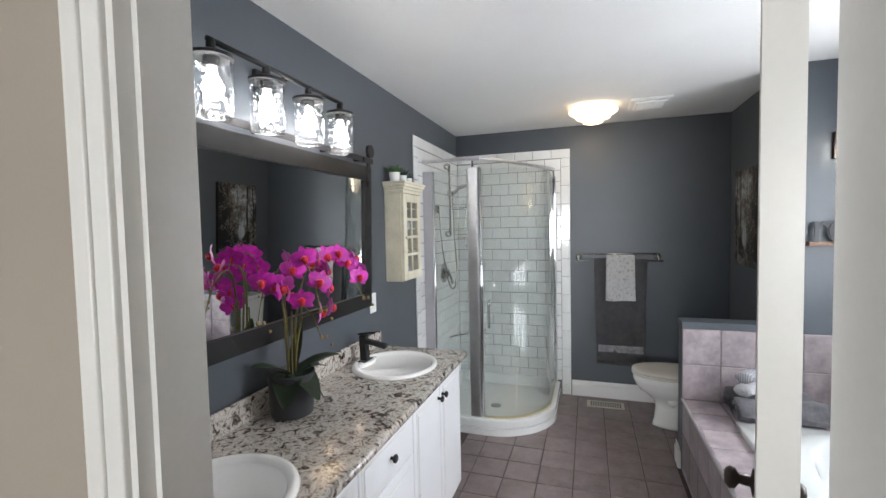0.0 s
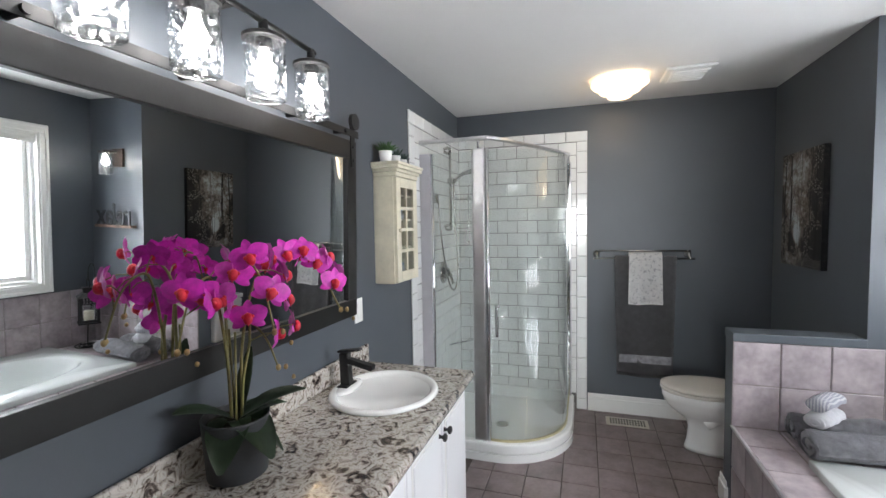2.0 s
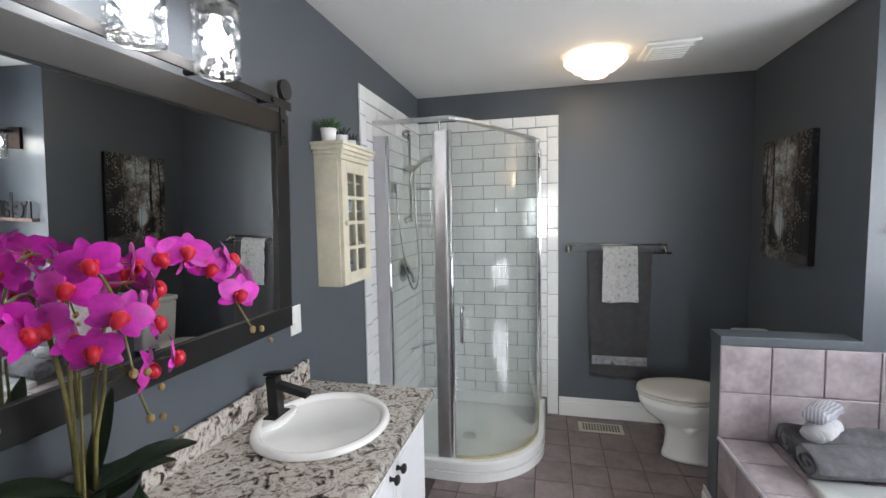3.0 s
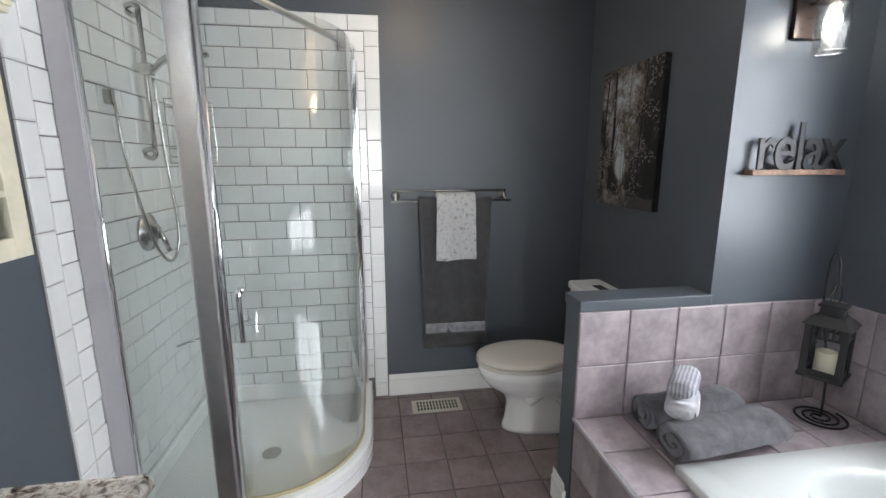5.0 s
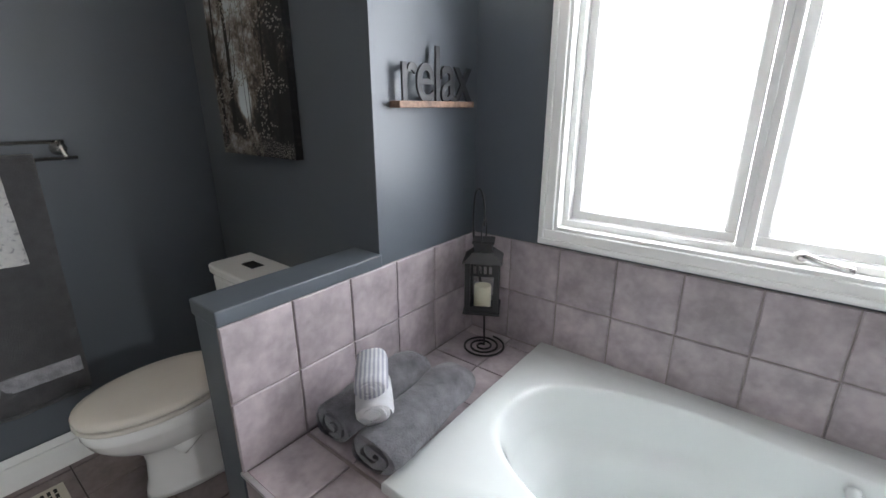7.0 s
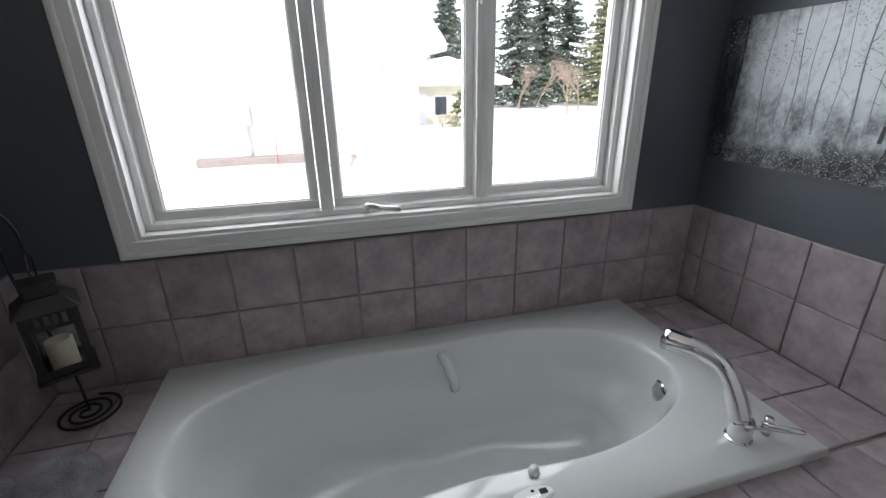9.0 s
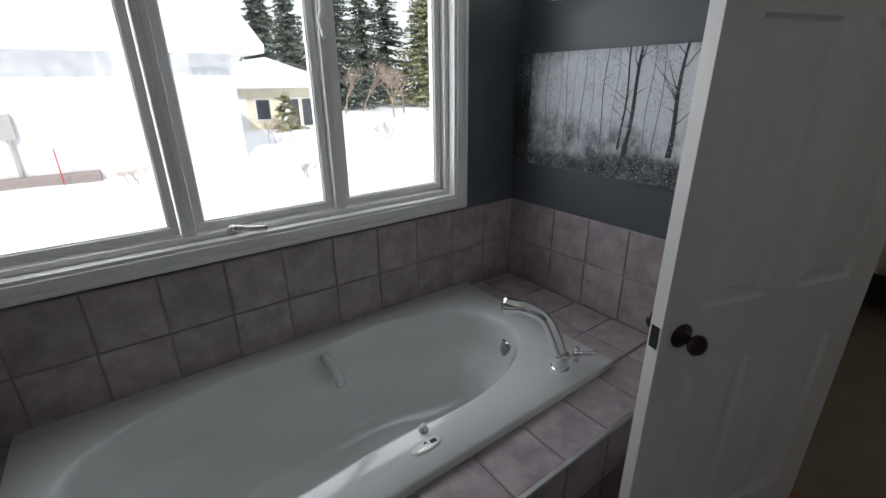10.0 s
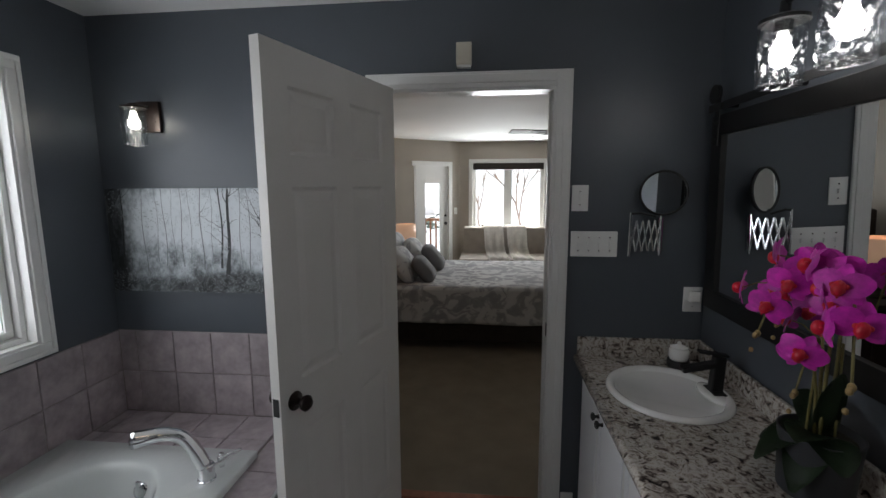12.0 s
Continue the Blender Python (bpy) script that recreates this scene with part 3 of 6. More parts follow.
def cab_front(name, y0, y1, z0, z1, knob):
    d = part(name, box(VF, VF + .018, y0 + .002, y1 - .002, z0 + .002, z1 - .002), CABW, van, bevel=.004)
    inset = .05 if z1 - z0 > .25 else .032
    part("panel", box(VF + .018, VF + .0235, y0 + inset, y1 - inset, z0 + inset, z1 - inset), CABW, d, bevel=.005)
    part("panel_groove", box(VF + .018, VF + .0195, y0 + inset - .012, y1 - inset + .012, z0 + inset - .012, z1 - inset + .012), WHITE, d)
    part("knob", lathe([(0, 0), (.009, 0), (.006, .008), (.006, .014), (.015, .02), (.016, .026), (.010, .031), (0, .032)], None, 16,
         m=Matrix.Translation((VF + .018, knob[0], knob[1])) @ Matrix.Rotation(radians(90), 4, 'Y')), BLACK, d, "round matte black knob", smooth=True)


cab_front("door", 2.458, 2.805, .10, .80, (2.775, .725))
cab_front("door", 2.805, 3.153, .10, .80, (2.838, .725))
for z0, z1 in ((.62, .80), (.36, .62), (.10, .36)):
    cab_front("drawer", 2.0, 2.458, z0, z1, (2.229, (z0 + z1) / 2))
cab_front("door", 1.66, 2.0, .10, .80, (1.69, .725))
cab_front("door", 1.31, 1.66, .10, .80, (1.628, .725))

SINKS = ((-.725, 2.832), (-.712, 1.655))


def arc(cx, cy, rx, ry, n=40):
    return [(cx + rx * math.cos(2 * math.pi * k / n), cy + ry * math.sin(2 * math.pi * k / n)) for k in range(n)]


top = thing("countertop", (-.72, 2.2, .81), "speckled cream and brown granite-look countertop with backsplash", "countertop")
# the slab is cut round both basins: strips in front, behind and between
CX1 = -.452
b = bmesh.new()
for (cx, cy) in SINKS:
    n = 48
    inner = arc(cx, cy, .195, .213, n)
    x0, x1, y0, y1 = XL + .002, CX1, cy - .26, cy + .26
    rect = []
    for x, y in inner:
        dx, dy = x - cx, y - cy
        k = min((x1 - cx) / dx if dx > 1e-6 else 1e9, (x0 - cx) / dx if dx < -1e-6 else 1e9, (y1 - cy) / dy if dy > 1e-6 else 1e9, (y0 - cy) / dy if dy < -1e-6 else 1e9)
        rect.append((cx + dx * k, cy + dy * k))
    for z in (.85, .812):
        vi = [b.verts.new((x, y, z)) for x, y in inner]
        vo = [b.verts.new((x, y, z)) for x, y in rect]
        for k in range(n):
            b.faces.new((vi[k], vi[(k + 1) % n], vo[(k + 1) % n], vo[k]))
box(XL + .002, CX1, YN + .003, 1.395, .812, .85, b)
box(XL + .002, CX1, 1.915, 2.572, .812, .85, b)
box(XL + .002, CX1, 3.092, 3.177, .812, .85, b)
for cx, cy in SINKS:
    # square the corners that the fan leaves open
    for x0, x1 in ((XL + .002, -.90), (-.51, CX1)):
        for s in (-1, 1):
            box(x0, x1, cy + s * .26, cy + s * .205, .8125, .8498, b)
part("slab", b, GRANITE, top)
part("front_edge", rod((CX1, YN + .003, .831), (CX1, 3.177, .831), .0195, seg=16), GRANITE, top, smooth=True)
part("end_edge", rod((XL + .002, 3.177, .831), (CX1, 3.177, .831), .0195, seg=16), GRANITE, top, smooth=True)
part("backsplash", box(XL + .002, XL + .022, YN + .022, 3.18, .85, .94), GRANITE, top, bevel=.006)
part("side_splash", box(XL + .002, CX1 + .005, YN + .003, YN + .022, .85, .94), GRANITE, top, bevel=.006)


def basin(cx, cy):
    t = thing("sink", (cx, cy, .85), "oval white porcelain drop-in sink", "sink", group="vanity sinks")
    prof = [(.0, -.12), (.05, -.118), (.12, -.10), (.165, -.05), (.182, -.005), (.19, .010), (.202, .015), (.213, .012), (.219, .002), (.216, -.002)]
    rim = lathe(prof, (cx, cy, .853), 56, 1.0, 1.07)
    part("bowl", rim, PORC, t, smooth=True)
    part("faucet_ledge", lathe([(.075, -.002), (.072, .009), (.05, .013), (0, .013)], (cx - .163, cy, .853), 24, .55, 1.2), PORC, t, smooth=True)
    part("drain", lathe([(.022, 0), (.022, .004), (.012, .006), (0, .006)], (cx, cy, .7335), 18), CHROME, t, "chrome drain", smooth=True)
    # solid near-black disc; the shade inside the opening is put into its colour
    part("overflow_hole", lathe([(.007, 0), (.006, .002), (0, .002)], None, 12, m=Matrix.Translation((cx + .150, cy, .80)) @ Matrix.Rotation(radians(-62), 4, 'Y')), DARKM, t)


def faucet(cx, cy):
    t = thing("faucet", (cx, cy, .86), "matte black single-lever basin faucet", "faucet", group="vanity faucets")
    part("base_plate", box(cx - .024, cx + .024, cy - .045, cy + .045, .863, .870), BLACK, t, bevel=.004)
    b = bmesh.new()
    ring = [(-.021, -.019), (.021, -.019), (.021, .019), (-.021, .019)]
    lo = [b.verts.new((cx + x, cy + y, .868)) for x, y in ring]
    hi = [b.verts.new((cx + x * .95 - .006, cy + y * .95, 1.0)) for x, y in ring]
    b.faces.new(lo[::-1]), b.faces.new(hi)
    for k in range(4):
        b.faces.new((lo[k], lo[(k + 1) % 4], hi[(k + 1) % 4], hi[k]))
    part("body", b, BLACK, t, bevel=.005)
    b = box(0, .128, -.018, .018, -.011, .011)
    bmesh.ops.transform(b, matrix=Matrix.Translation((cx + .0, cy, .972)) @ Matrix.Rotation(radians(12), 4, 'Y'), verts=b.verts)
    part("spout", b, BLACK, t, bevel=.004)
    b = box(-.03, .075, -.016, .016, 0, .009)
    bmesh.ops.transform(b, matrix=Matrix.Translation((cx - .004, cy, 1.004)) @ Matrix.Rotation(radians(-8), 4, 'Y'), verts=b.verts)
    part("lever", b, BLACK, t, bevel=.003)


for cx, cy in SINKS:
    basin(cx, cy)
    faucet(cx - .172, cy)

soap = thing("lidded_jar", (-.855, 1.40, .85), "small white jar with knob lid on black tray", "jar")
part("tray", lathe([(0, 0), (.042, 0), (.045, .012), (.045, .035), (.036, .036), (0, .036)], (-.855, 1.40, .85), 24), BLACK, soap, "black round stand", smooth=True)
part("jar", lathe([(0, .036), (.036, .036), (.040, .05), (.040, .08), (.034, .088), (0, .09)], (-.855, 1.40, .85), 24), PORC, soap, smooth=True)
part("lid", lathe([(.036, .088), (.036, .094), (.012, .102), (.008, .106), (.010, .112), (0, .117)], (-.855, 1.40, .85), 24), PORC, soap, smooth=True)

# ---------- mirror with barn-door rail ----------
MY0, MY1, MZ0, MZ1, MX = 1.343, 3.055, 1.113, 1.908, XL + .004
mir = thing("wall_mirror", (MX, 2.19, MZ0), "large wall mirror in black wood barn-door frame", "mirror")
LEAN = math.tan(radians(1.5))


def leaning(bm):
    """The frame hangs from its rail, so the head stands further off the wall than the foot."""
    for v in bm.verts:
        v.co.x += (v.co.z - MZ0) * LEAN
    return bm


part("glass", leaning(box(MX + .010, MX + .0135, MY0 + .05, MY1 - .05, MZ0 + .05, MZ1 - .05)), MIRR, mir, "clear silvered mirror glass")
fw = .078
for a in ((MY0, MY1, MZ0, MZ0 + fw), (MY0, MY1, MZ1 - fw, MZ1), (MY0, MY0 + fw, MZ0 + fw, MZ1 - fw), (MY1 - fw, MY1, MZ0 + fw, MZ1 - fw)):
    part("frame", leaning(box(MX, MX + .026, *a)), BLACKW, mir, bevel=.002)
rail = part("rail", box(MX + .048, MX + .054, MY0 - .02, MY1 + .01, 1.925, 1.955), BLACK, mir, "flat black steel rail", bevel=.001)
for y in (1.43, 1.805, 2.184, 2.632, 2.95):
    part("rail_bolt", rod((MX - .003, y, 1.94), (MX + .064, y, 1.94), .010), BLACK, rail, smooth=False)
for y in (MY0 + .045, MY1 - .04):
    h = part("roller_hanger", box(MX + .047, MX + .052, y - .017, y + .017, 1.79, 2.0), BLACK, mir, "black roller hanger strap")
    part("wheel", lathe([(0, 0), (.036, 0), (.036, .004), (.030, .007), (.036, .011), (.036, .015), (0, .015)], None, 24, m=Matrix.Translation((MX + .053, y, 1.99)) @ Matrix.Rotation(radians(90), 4, 'Y')), BLACK, h, smooth=False)
    for z in (1.82, 1.88):
        part("bolt", ball((MX + .053, y, z), .008, .6, 1, 1, 10), BLACK, h, smooth=True)

# ---------- four-jar vanity light ----------
vl = thing("vanity_light", (-.99, 2.25, 2.1), "black four-light vanity bar with hammered glass jars", "wall lamp")
part("back_plate", box(XL, XL + .02, 2.19, 2.31, 2.06, 2.18), BLACK, vl, bevel=.004)
part("arm", rod((XL + .02, 2.25, 2.14), (-.87, 2.25, 2.145), .009), BLACK, vl, smooth=True)
part("arm", tube(spline([(XL + .02, 2.22, 2.12), (-.92, 2.22, 2.12), (-.87, 2.22, 2.14)], 8), .007), BLACK, vl, smooth=True)
part("bar", rod((-.87, 1.865, 2.147), (-.87, 2.635, 2.147), .009), BLACK, vl, smooth=True)
JARY = (1.878, 2.122, 2.371, 2.612)
for y in JARY:
    s = part("socket", lathe([(0, .05), (.013, .05), (.016, .0), (.024, -.004), (.024, -.035), (0, -.035)], (-.87, y, 2.10), 18), BLACK, vl, smooth=False)
    part("lid", lathe([(.0, .010), (.045, .008), (.063, .0), (.063, -.010), (.055, -.010), (0, -.004)], (-.87, y, 2.10), 28), BLACK, s, smooth=False)
    part("glass_jar", lathe([(.055, -.004), (.060, -.02), (.060, -.165), (.057, -.185), (.0545, -.185), (.057, -.163), (.057, -.02), (.052, -.004)], (-.87, y, 2.10), 32), JAR, vl, "clear hammered glass jar shade", smooth=True)
    part("jar_rim", tube([(-.87 + .0557 * math.cos(k * .2094), y + .0557 * math.sin(k * .2094), 2.10 - .185) for k in range(31)], .0024, 6), GRIM, vl, "thick polished glass rim", smooth=True)
    part("bulb", lathe([(0, -.03), (.012, -.034), (.016, -.06), (.027, -.085), (.029, -.105), (.022, -.125), (0, -.135)], (-.87, y, 2.10), 20), BULB, vl, "lit white bulb", smooth=True)
    point_light("vanity_bulb_light", (-.87, y, 2.03), .6, (1, .965, .985), .028)

# ---------- wall cabinet with potted succulents ----------
wc = thing("wall_cabinet", (-.93, 3.47, 1.225), "distressed cream wall cabinet with glazed door", "wall cabinet")
cx0, cx1, cy0, cy1, cz0, cz1 = XL, -.885, 3.315, 3.610, 1.222, 1.80
for a in ((cx0, cx1, cy0, cy0 + .014, cz0, cz1), (cx0, cx1, cy1 - .014, cy1, cz0, cz1), (cx0, cx1, cy0 + .014, cy1 - .014, cz0, cz0 + .014), (cx0, cx0 + .006, cy0 + .014, cy1 - .014, cz0 + .014, cz1)):
    part("carcass", box(*a), CREAM, wc)
for z in (1.40, 1.55, 1.68):
    part("shelf", box(cx0 + .006, cx1 - .006, cy0 + .014, cy1 - .014, z, z + .010), CREAM, wc)
dr = part("door", box(cx1, cx1 + .018, cy0 + .004, cy0 + .059, cz0 + .004, 1.775), CREAM, wc, bevel=.002)
for a in ((cy1 - .059, cy1 - .004, cz0 + .004, 1.775), (cy0 + .059, cy1 - .059, cz0 + .004, cz0 + .058), (cy0 + .059, cy1 - .059, 1.725, 1.775)):
    part("door_rail", box(cx1, cx1 + .018, *a), CREAM, dr, bevel=.002)
part("muntin", box(cx1 + .004, cx1 + .016, 3.447, 3.463, cz0 + .058, 1.725), CREAM, dr)
for z in (1.389, 1.502, 1.615):
    part("muntin", box(cx1 + .003, cx1 + .015, cy0 + .059, cy1 - .059, z - .008, z + .008), CREAM, dr)
part("pane", box(cx1 + .008, cx1 + .010, cy0 + .055, cy1 - .055, cz0 + .05, 1.73), WGLASS, dr)
part("knob", ball((cx1 + .026, cy0 + .03, 1.50), .012, 1, 1, 1, 14), CREAM, dr, smooth=True)
b = bmesh.new()
for off, z0, z1 in ((.004, 1.778, 1.80), (.012, 1.80, 1.818), (.024, 1.818, 1.836), (.030, 1.836, 1.852)):
    box(cx0, cx1 + .018 + off, cy0 - off, cy1 + off, z0, z1, b)
part("crown", b, CREAM, wc, "stepped crown moulding", bevel=.004)
COLS = [(.75, .75, .74), (.45, .05, .07), (.15, .30, .55), (.70, .62, .45), (.6, .62, .65), (.25, .12, .06)]
BOT = [surf("toiletry_colour", c, .3, var=.1, bump=0) for c in COLS]
for i in range(14):
    z = (1.236, 1.41, 1.56, 1.69)[(0, 0, 0, 0, 0, 1, 1, 2, 2, 2, 2, 3, 3, 3)[i]]
    y = (3.34, 3.38, 3.43, 3.49, 3.54, 3.41, 3.45, 3.35, 3.40, 3.49, 3.54, 3.37, 3.42, 3.50)[i]
    h = .05 + .05 * ((i * 7) % 5) / 5
    bt = thing("toiletry_bottle", (-.94, y, z), "small coloured toiletry bottle inside the wall cabinet", "bottle", group="toiletries")
    part("body", lathe([(0, 0), (.016, 0), (.017, .004), (.017, h * .7), (.008, h * .8), (0, h * .8)], (-.94, y, z), 14), BOT[i % 6], bt, smooth=True)
    part("cap", rod((-.94, y, z + h * .79), (-.94, y, z + h), .009), BOT[(i + 4) % 6], bt)


def succulent(y, r, h, mat, n, label, spread):
    x, z = -.93, 1.852
    t = thing("potted_succulent", (x, y, z), label, "potted plant", group="succulents on the cabinet")
    part("pot", lathe([(0, 0), (r * .78, 0), (r, h), (r * .9, h), (r * .88, h * .85), (0, h * .85)], (x, y, z), 26), PORC, t, "white ceramic pot", smooth=True)
    part("soil", lathe([(r * .86, 0), (r * .5, .006), (0, .008)], (x, y, z + h * .84), 16), SOIL, t)
    for k in range(n):
        a, e = k * 2.4, 1.3 - spread * (k / n)
        d = Vector((math.cos(a) * math.cos(e), math.sin(a) * math.cos(e), math.sin(e)))
        p = Vector((x, y, z + h * .86)) + Vector((d.x, d.y, 0)) * r * .4
        L = r * (1.55 + .3 * math.sin(k * 5))
        part("leaf", tube([p, p + d * L * .45, p + d * L * .8 + Vector((0, 0, .002)), p + d * L], r * .16, 5, taper=.1), mat, t)


succulent(3.335, .036, .058, SUCC, 46, "bushy green succulent in white pot", .9)
succulent(3.455, .032, .05, SUCC2, 20, "spiky dark aloe in white pot", 1.0)
succulent(3.555, .028, .042, SUCC2, 22, "small rosette succulent in white pot", 1.1)

# ---------- orchid ----------
OX, OY, OZ = -.865, 2.190, .85
orc = thing("potted_orchid", (OX, OY, OZ), "magenta artificial orchid in charcoal pot", "potted plant")
part("pot", lathe([(0, 0), (.070, 0), (.078, .006), (.087, .16), (.089, .166), (.083, .166), (.080, .15), (0, .15)], (OX, OY, OZ), 36), POTM, orc, "round charcoal ceramic pot", smooth=True)
part("moss", lathe([(.081, 0), (.05, .01), (0, .014)], (OX, OY, OZ + .148), 20), SOIL, orc)


def blade(p, d, length, width, droop, mat, parent, name="leaf", fold=.25):
    b = bmesh.new()
    d = Vector(d).normalized()
    side = d.cross(Vector((0, 0, 1))).normalized()
    rows = []
    n = 9
    for i in range(n):
        s = i / (n - 1)
        w = width * math.sin(math.pi * min(1, .12 + .86 * s)) ** .7
        c = Vector(p) + d * length * s + Vector((0, 0, -droop * s * s))
        up = Vector((0, 0, 1))
        rows.append([b.verts.new(c + side * w * k + up * (abs(k) * w * fold)) for k in (-.5, -.25, 0, .25, .5)])
    for a, c in zip(rows, rows[1:]):
        for k in range(4):
            b.faces.new((a[k], a[k + 1], c[k + 1], c[k]))
    g = bmesh.ops.solidify(b, geom=b.faces[:], thickness=.003)
    return part(name, b, mat, parent, smooth=True)


for d, L, w, dr in (((.75, .66, .62), .22, .095, .06), ((-.35, -.75, .62), .19, .10, .05), ((.45, -.9, .45), .15, .11, .14), ((1, -.15, .45), .15, .11, .14), ((.05, .3, 1), .20, .06, .0), ((.35, 1, .35), .17, .10, .06), ((.8, .55, .1), .12, .10, .12)):
    blade((OX, OY, OZ + .15), d, L, w, dr, LEAF, orc)


def orchid_bloom(size):
    """One bloom built flat in x-y, facing +z: five petals and a lip, as vertices and faces by part."""
    out = []
    for k, (a, L, w) in enumerate(((90, 1.0, .62), (210, .98, .60), (330, .98, .60), (20, 1.08, 1.05), (160, 1.08, 1.05))):
        b = bmesh.new()
        ca, sa = math.cos(radians(a)), math.sin(radians(a))
        rows = []
        for i in range(7):
            s = i / 6
            ww = w * size * math.sin(math.pi * min(1, .10 + .88 * s)) ** .6 * .5
            z = size * (.04 + .16 * s - .30 * s * s) + (.004 if k > 2 else 0)
            rows.append([b.verts.new((ca * L * size * s - sa * ww * q, sa * L * size * s + ca * ww * q, z + .06 * size * abs(q) * math.sin(3 * s + k))) for q in (-1, -.5, 0, .5, 1)])
        for p, q in zip(rows, rows[1:]):
            for j in range(4):
                b.faces.new((p[j], p[j + 1], q[j + 1], q[j]))
        out.append(("petal", b, PETAL))
    b = ball((0, -.10 * size, .28 * size), .30 * size, .9, 1.2, .9, 10)
    tube([(0, -.15 * size, .15 * size), (0, -.38 * size, .22 * size), (0, -.50 * size, .12 * size)], .10 * size, 6, b, .4)
    for s in (-1, 1):
        ball((s * .22 * size, .02 * size, .26 * size), .13 * size, 1, 1, .8, 8, b)
    out.append(("lip", b, LIP))
    return out


BLOOM = []
for nm, b, m in orchid_bloom(.046):
    bmesh.ops.recalc_face_normals(b, faces=b.faces)
    me = bpy.data.meshes.new(nm)
    b.to_mesh(me)
    b.free()
    me.materials.append(m)
    for p in me.polygons:
        p.use_smooth = True
    BLOOM.append((nm, me))


def bloom(at, facing, roll):
    fz = Vector(facing).normalized()
    m = Matrix.Translation(Vector(at) - BASE[orc.name]) @ fz.to_track_quat('Z', 'Y').to_matrix().to_4x4() @ Matrix.Rotation(roll, 4, 'Z')
    f = None
    for nm, me in BLOOM:
        ob = new("flower" if f is None else nm, me)
        if f is None:
            f = ob
            ob.parent, ob.matrix_basis = orc, m
        else:
            ob.parent = f
    return f


random.seed(4)
# four stems: where each leaves the pot, its crook, the way its spray arches, and how many blooms it bears
STEMS = ((.010, .012, .54, (.16, .27), .13, 10), (-.012, .0, .53, (.15, -.02), .12, 7), (.0, -.014, .50, (.01, -.17), .11, 7), (.016, .004, .36, (.10, .05), .07, 3))
for sx, sy, crook, reach, drop, blooms in STEMS:
    rx, ry = reach
    line = spline([(OX + sx, OY + sy, OZ + .15), (OX + sx * 1.6, OY + sy * 1.6, OZ + .15 + (crook - .15) * .55), (OX + sx * 2 + rx * .12, OY + sy * 2 + ry * .12, OZ + crook),
                   (OX + rx * .45, OY + ry * .45, OZ + crook + .055), (OX + rx * .8, OY + ry * .8, OZ + crook + .01), (OX + rx * 1.05, OY + ry * 1.05, OZ + crook - drop)], 40)
    part("stem", tube(line, .0046, 7, taper=.55), STEM, orc, "brown-green flower stem", smooth=True)
    for k in range(blooms):
        p = line[17 + int(21 * k / blooms)]
        side = -1 if k % 2 else 1
        out = Vector((random.uniform(.35, 1.0), side * random.uniform(.35, 1.0), random.uniform(-.15, .35)))
        off = out.normalized() * random.uniform(.03, .075) + Vector((0, 0, random.uniform(-.05, .03)))
        part("flower_stalk", tube([p, p + off * .6 + Vector((0, 0, .008)), p + off], .0018, 5), STEM, orc)
        bloom(p + off, out, random.uniform(-.5, .5))
    for q in range(3):
        e = line[-1] + Vector((.014 * q, .014 * q, .012 * math.sin(q * 2) - .012 * q))
        part("bud", ball(e, .0075 - .001 * q, 1, 1, 1.25, 10), BUD, orc, "unopened bud", smooth=True)
for sx, sy in ((-.02, .02), (.02, -.02)):
    part("support_stake", rod((OX + sx, OY + sy, OZ + .14), (OX + sx, OY + sy * .5, OZ + .40), .003, seg=6), STEM, orc)

# ---------- wall plates ----------
def plate(name, x, y, z, w, h, axis, gang, label, toggle=True):
    t = thing(name, (x, y, z), label, "switch plate")
    if axis == 'y':
        part("cover", box(x - w / 2, x + w / 2, y, y + .005, z - h / 2, z + h / 2), PLASTW, t, bevel=.002)
    else:
        part("cover", box(x, x + .005, y - w / 2, y + w / 2, z - h / 2, z + h / 2), PLASTW, t, bevel=.002)
    for k in range(gang):
        o = (k - (gang - 1) / 2) * .046
        for dz in ((-.0, ) if toggle else (-.02, .02)):
            if axis == 'y':
                part("toggle" if toggle else "socket", box(x + o - .005, x + o + .005, y + .005, y + .016 if toggle else y + .007, z + dz - .010, z + dz + .010), WHITE, t)
            else:
                part("toggle" if toggle else "socket", box(x + .005, x + .0065, y + o - .014, y + o + .014, z + dz - .012, z + dz + .012), WHITE, t)
        for dz in (-.03, .03):
            if axis == 'y':
                part("screw", rod((x + o, y + .004, z + dz), (x + o, y + .006, z + dz), .003, seg=8), BRUSH, t)
    return t


plate("switch_plate", -.505, YN, 1.371, .205, .115, 'y', 4, "white four-gang toggle switch plate on the door wall")
plate("switch_plate", -.437, YN, 1.577, .072, .116, 'y', 1, "white single toggle switch plate on the door wall")
plate("outlet_plate", XL, 3.118, 1.118, .075, .116, 'x', 1, "white outlet plate beside the mirror", False)
nl = plate("outlet_plate", -.945, YN, 1.124, .08, .113, 'y', 1, "white outlet with plug-in night light", False)
part("night_light", box(-.972, -.926, YN + .005, YN + .03, 1.115, 1.165), PLASTW, nl, bevel=.006)
ch = thing("door_chime", (.08, YN, 2.155), "small beige chime box above the door casing", "chime box")
part("housing", box(.048, .115, YN, YN + .035, 2.155, 2.248), surf("aged_plastic", (.62, .58, .48), .4, var=.04), ch, bevel=.004)
part("base", box(.052, .111, YN + .001, YN + .03, 2.145, 2.155), PLASTW, ch)

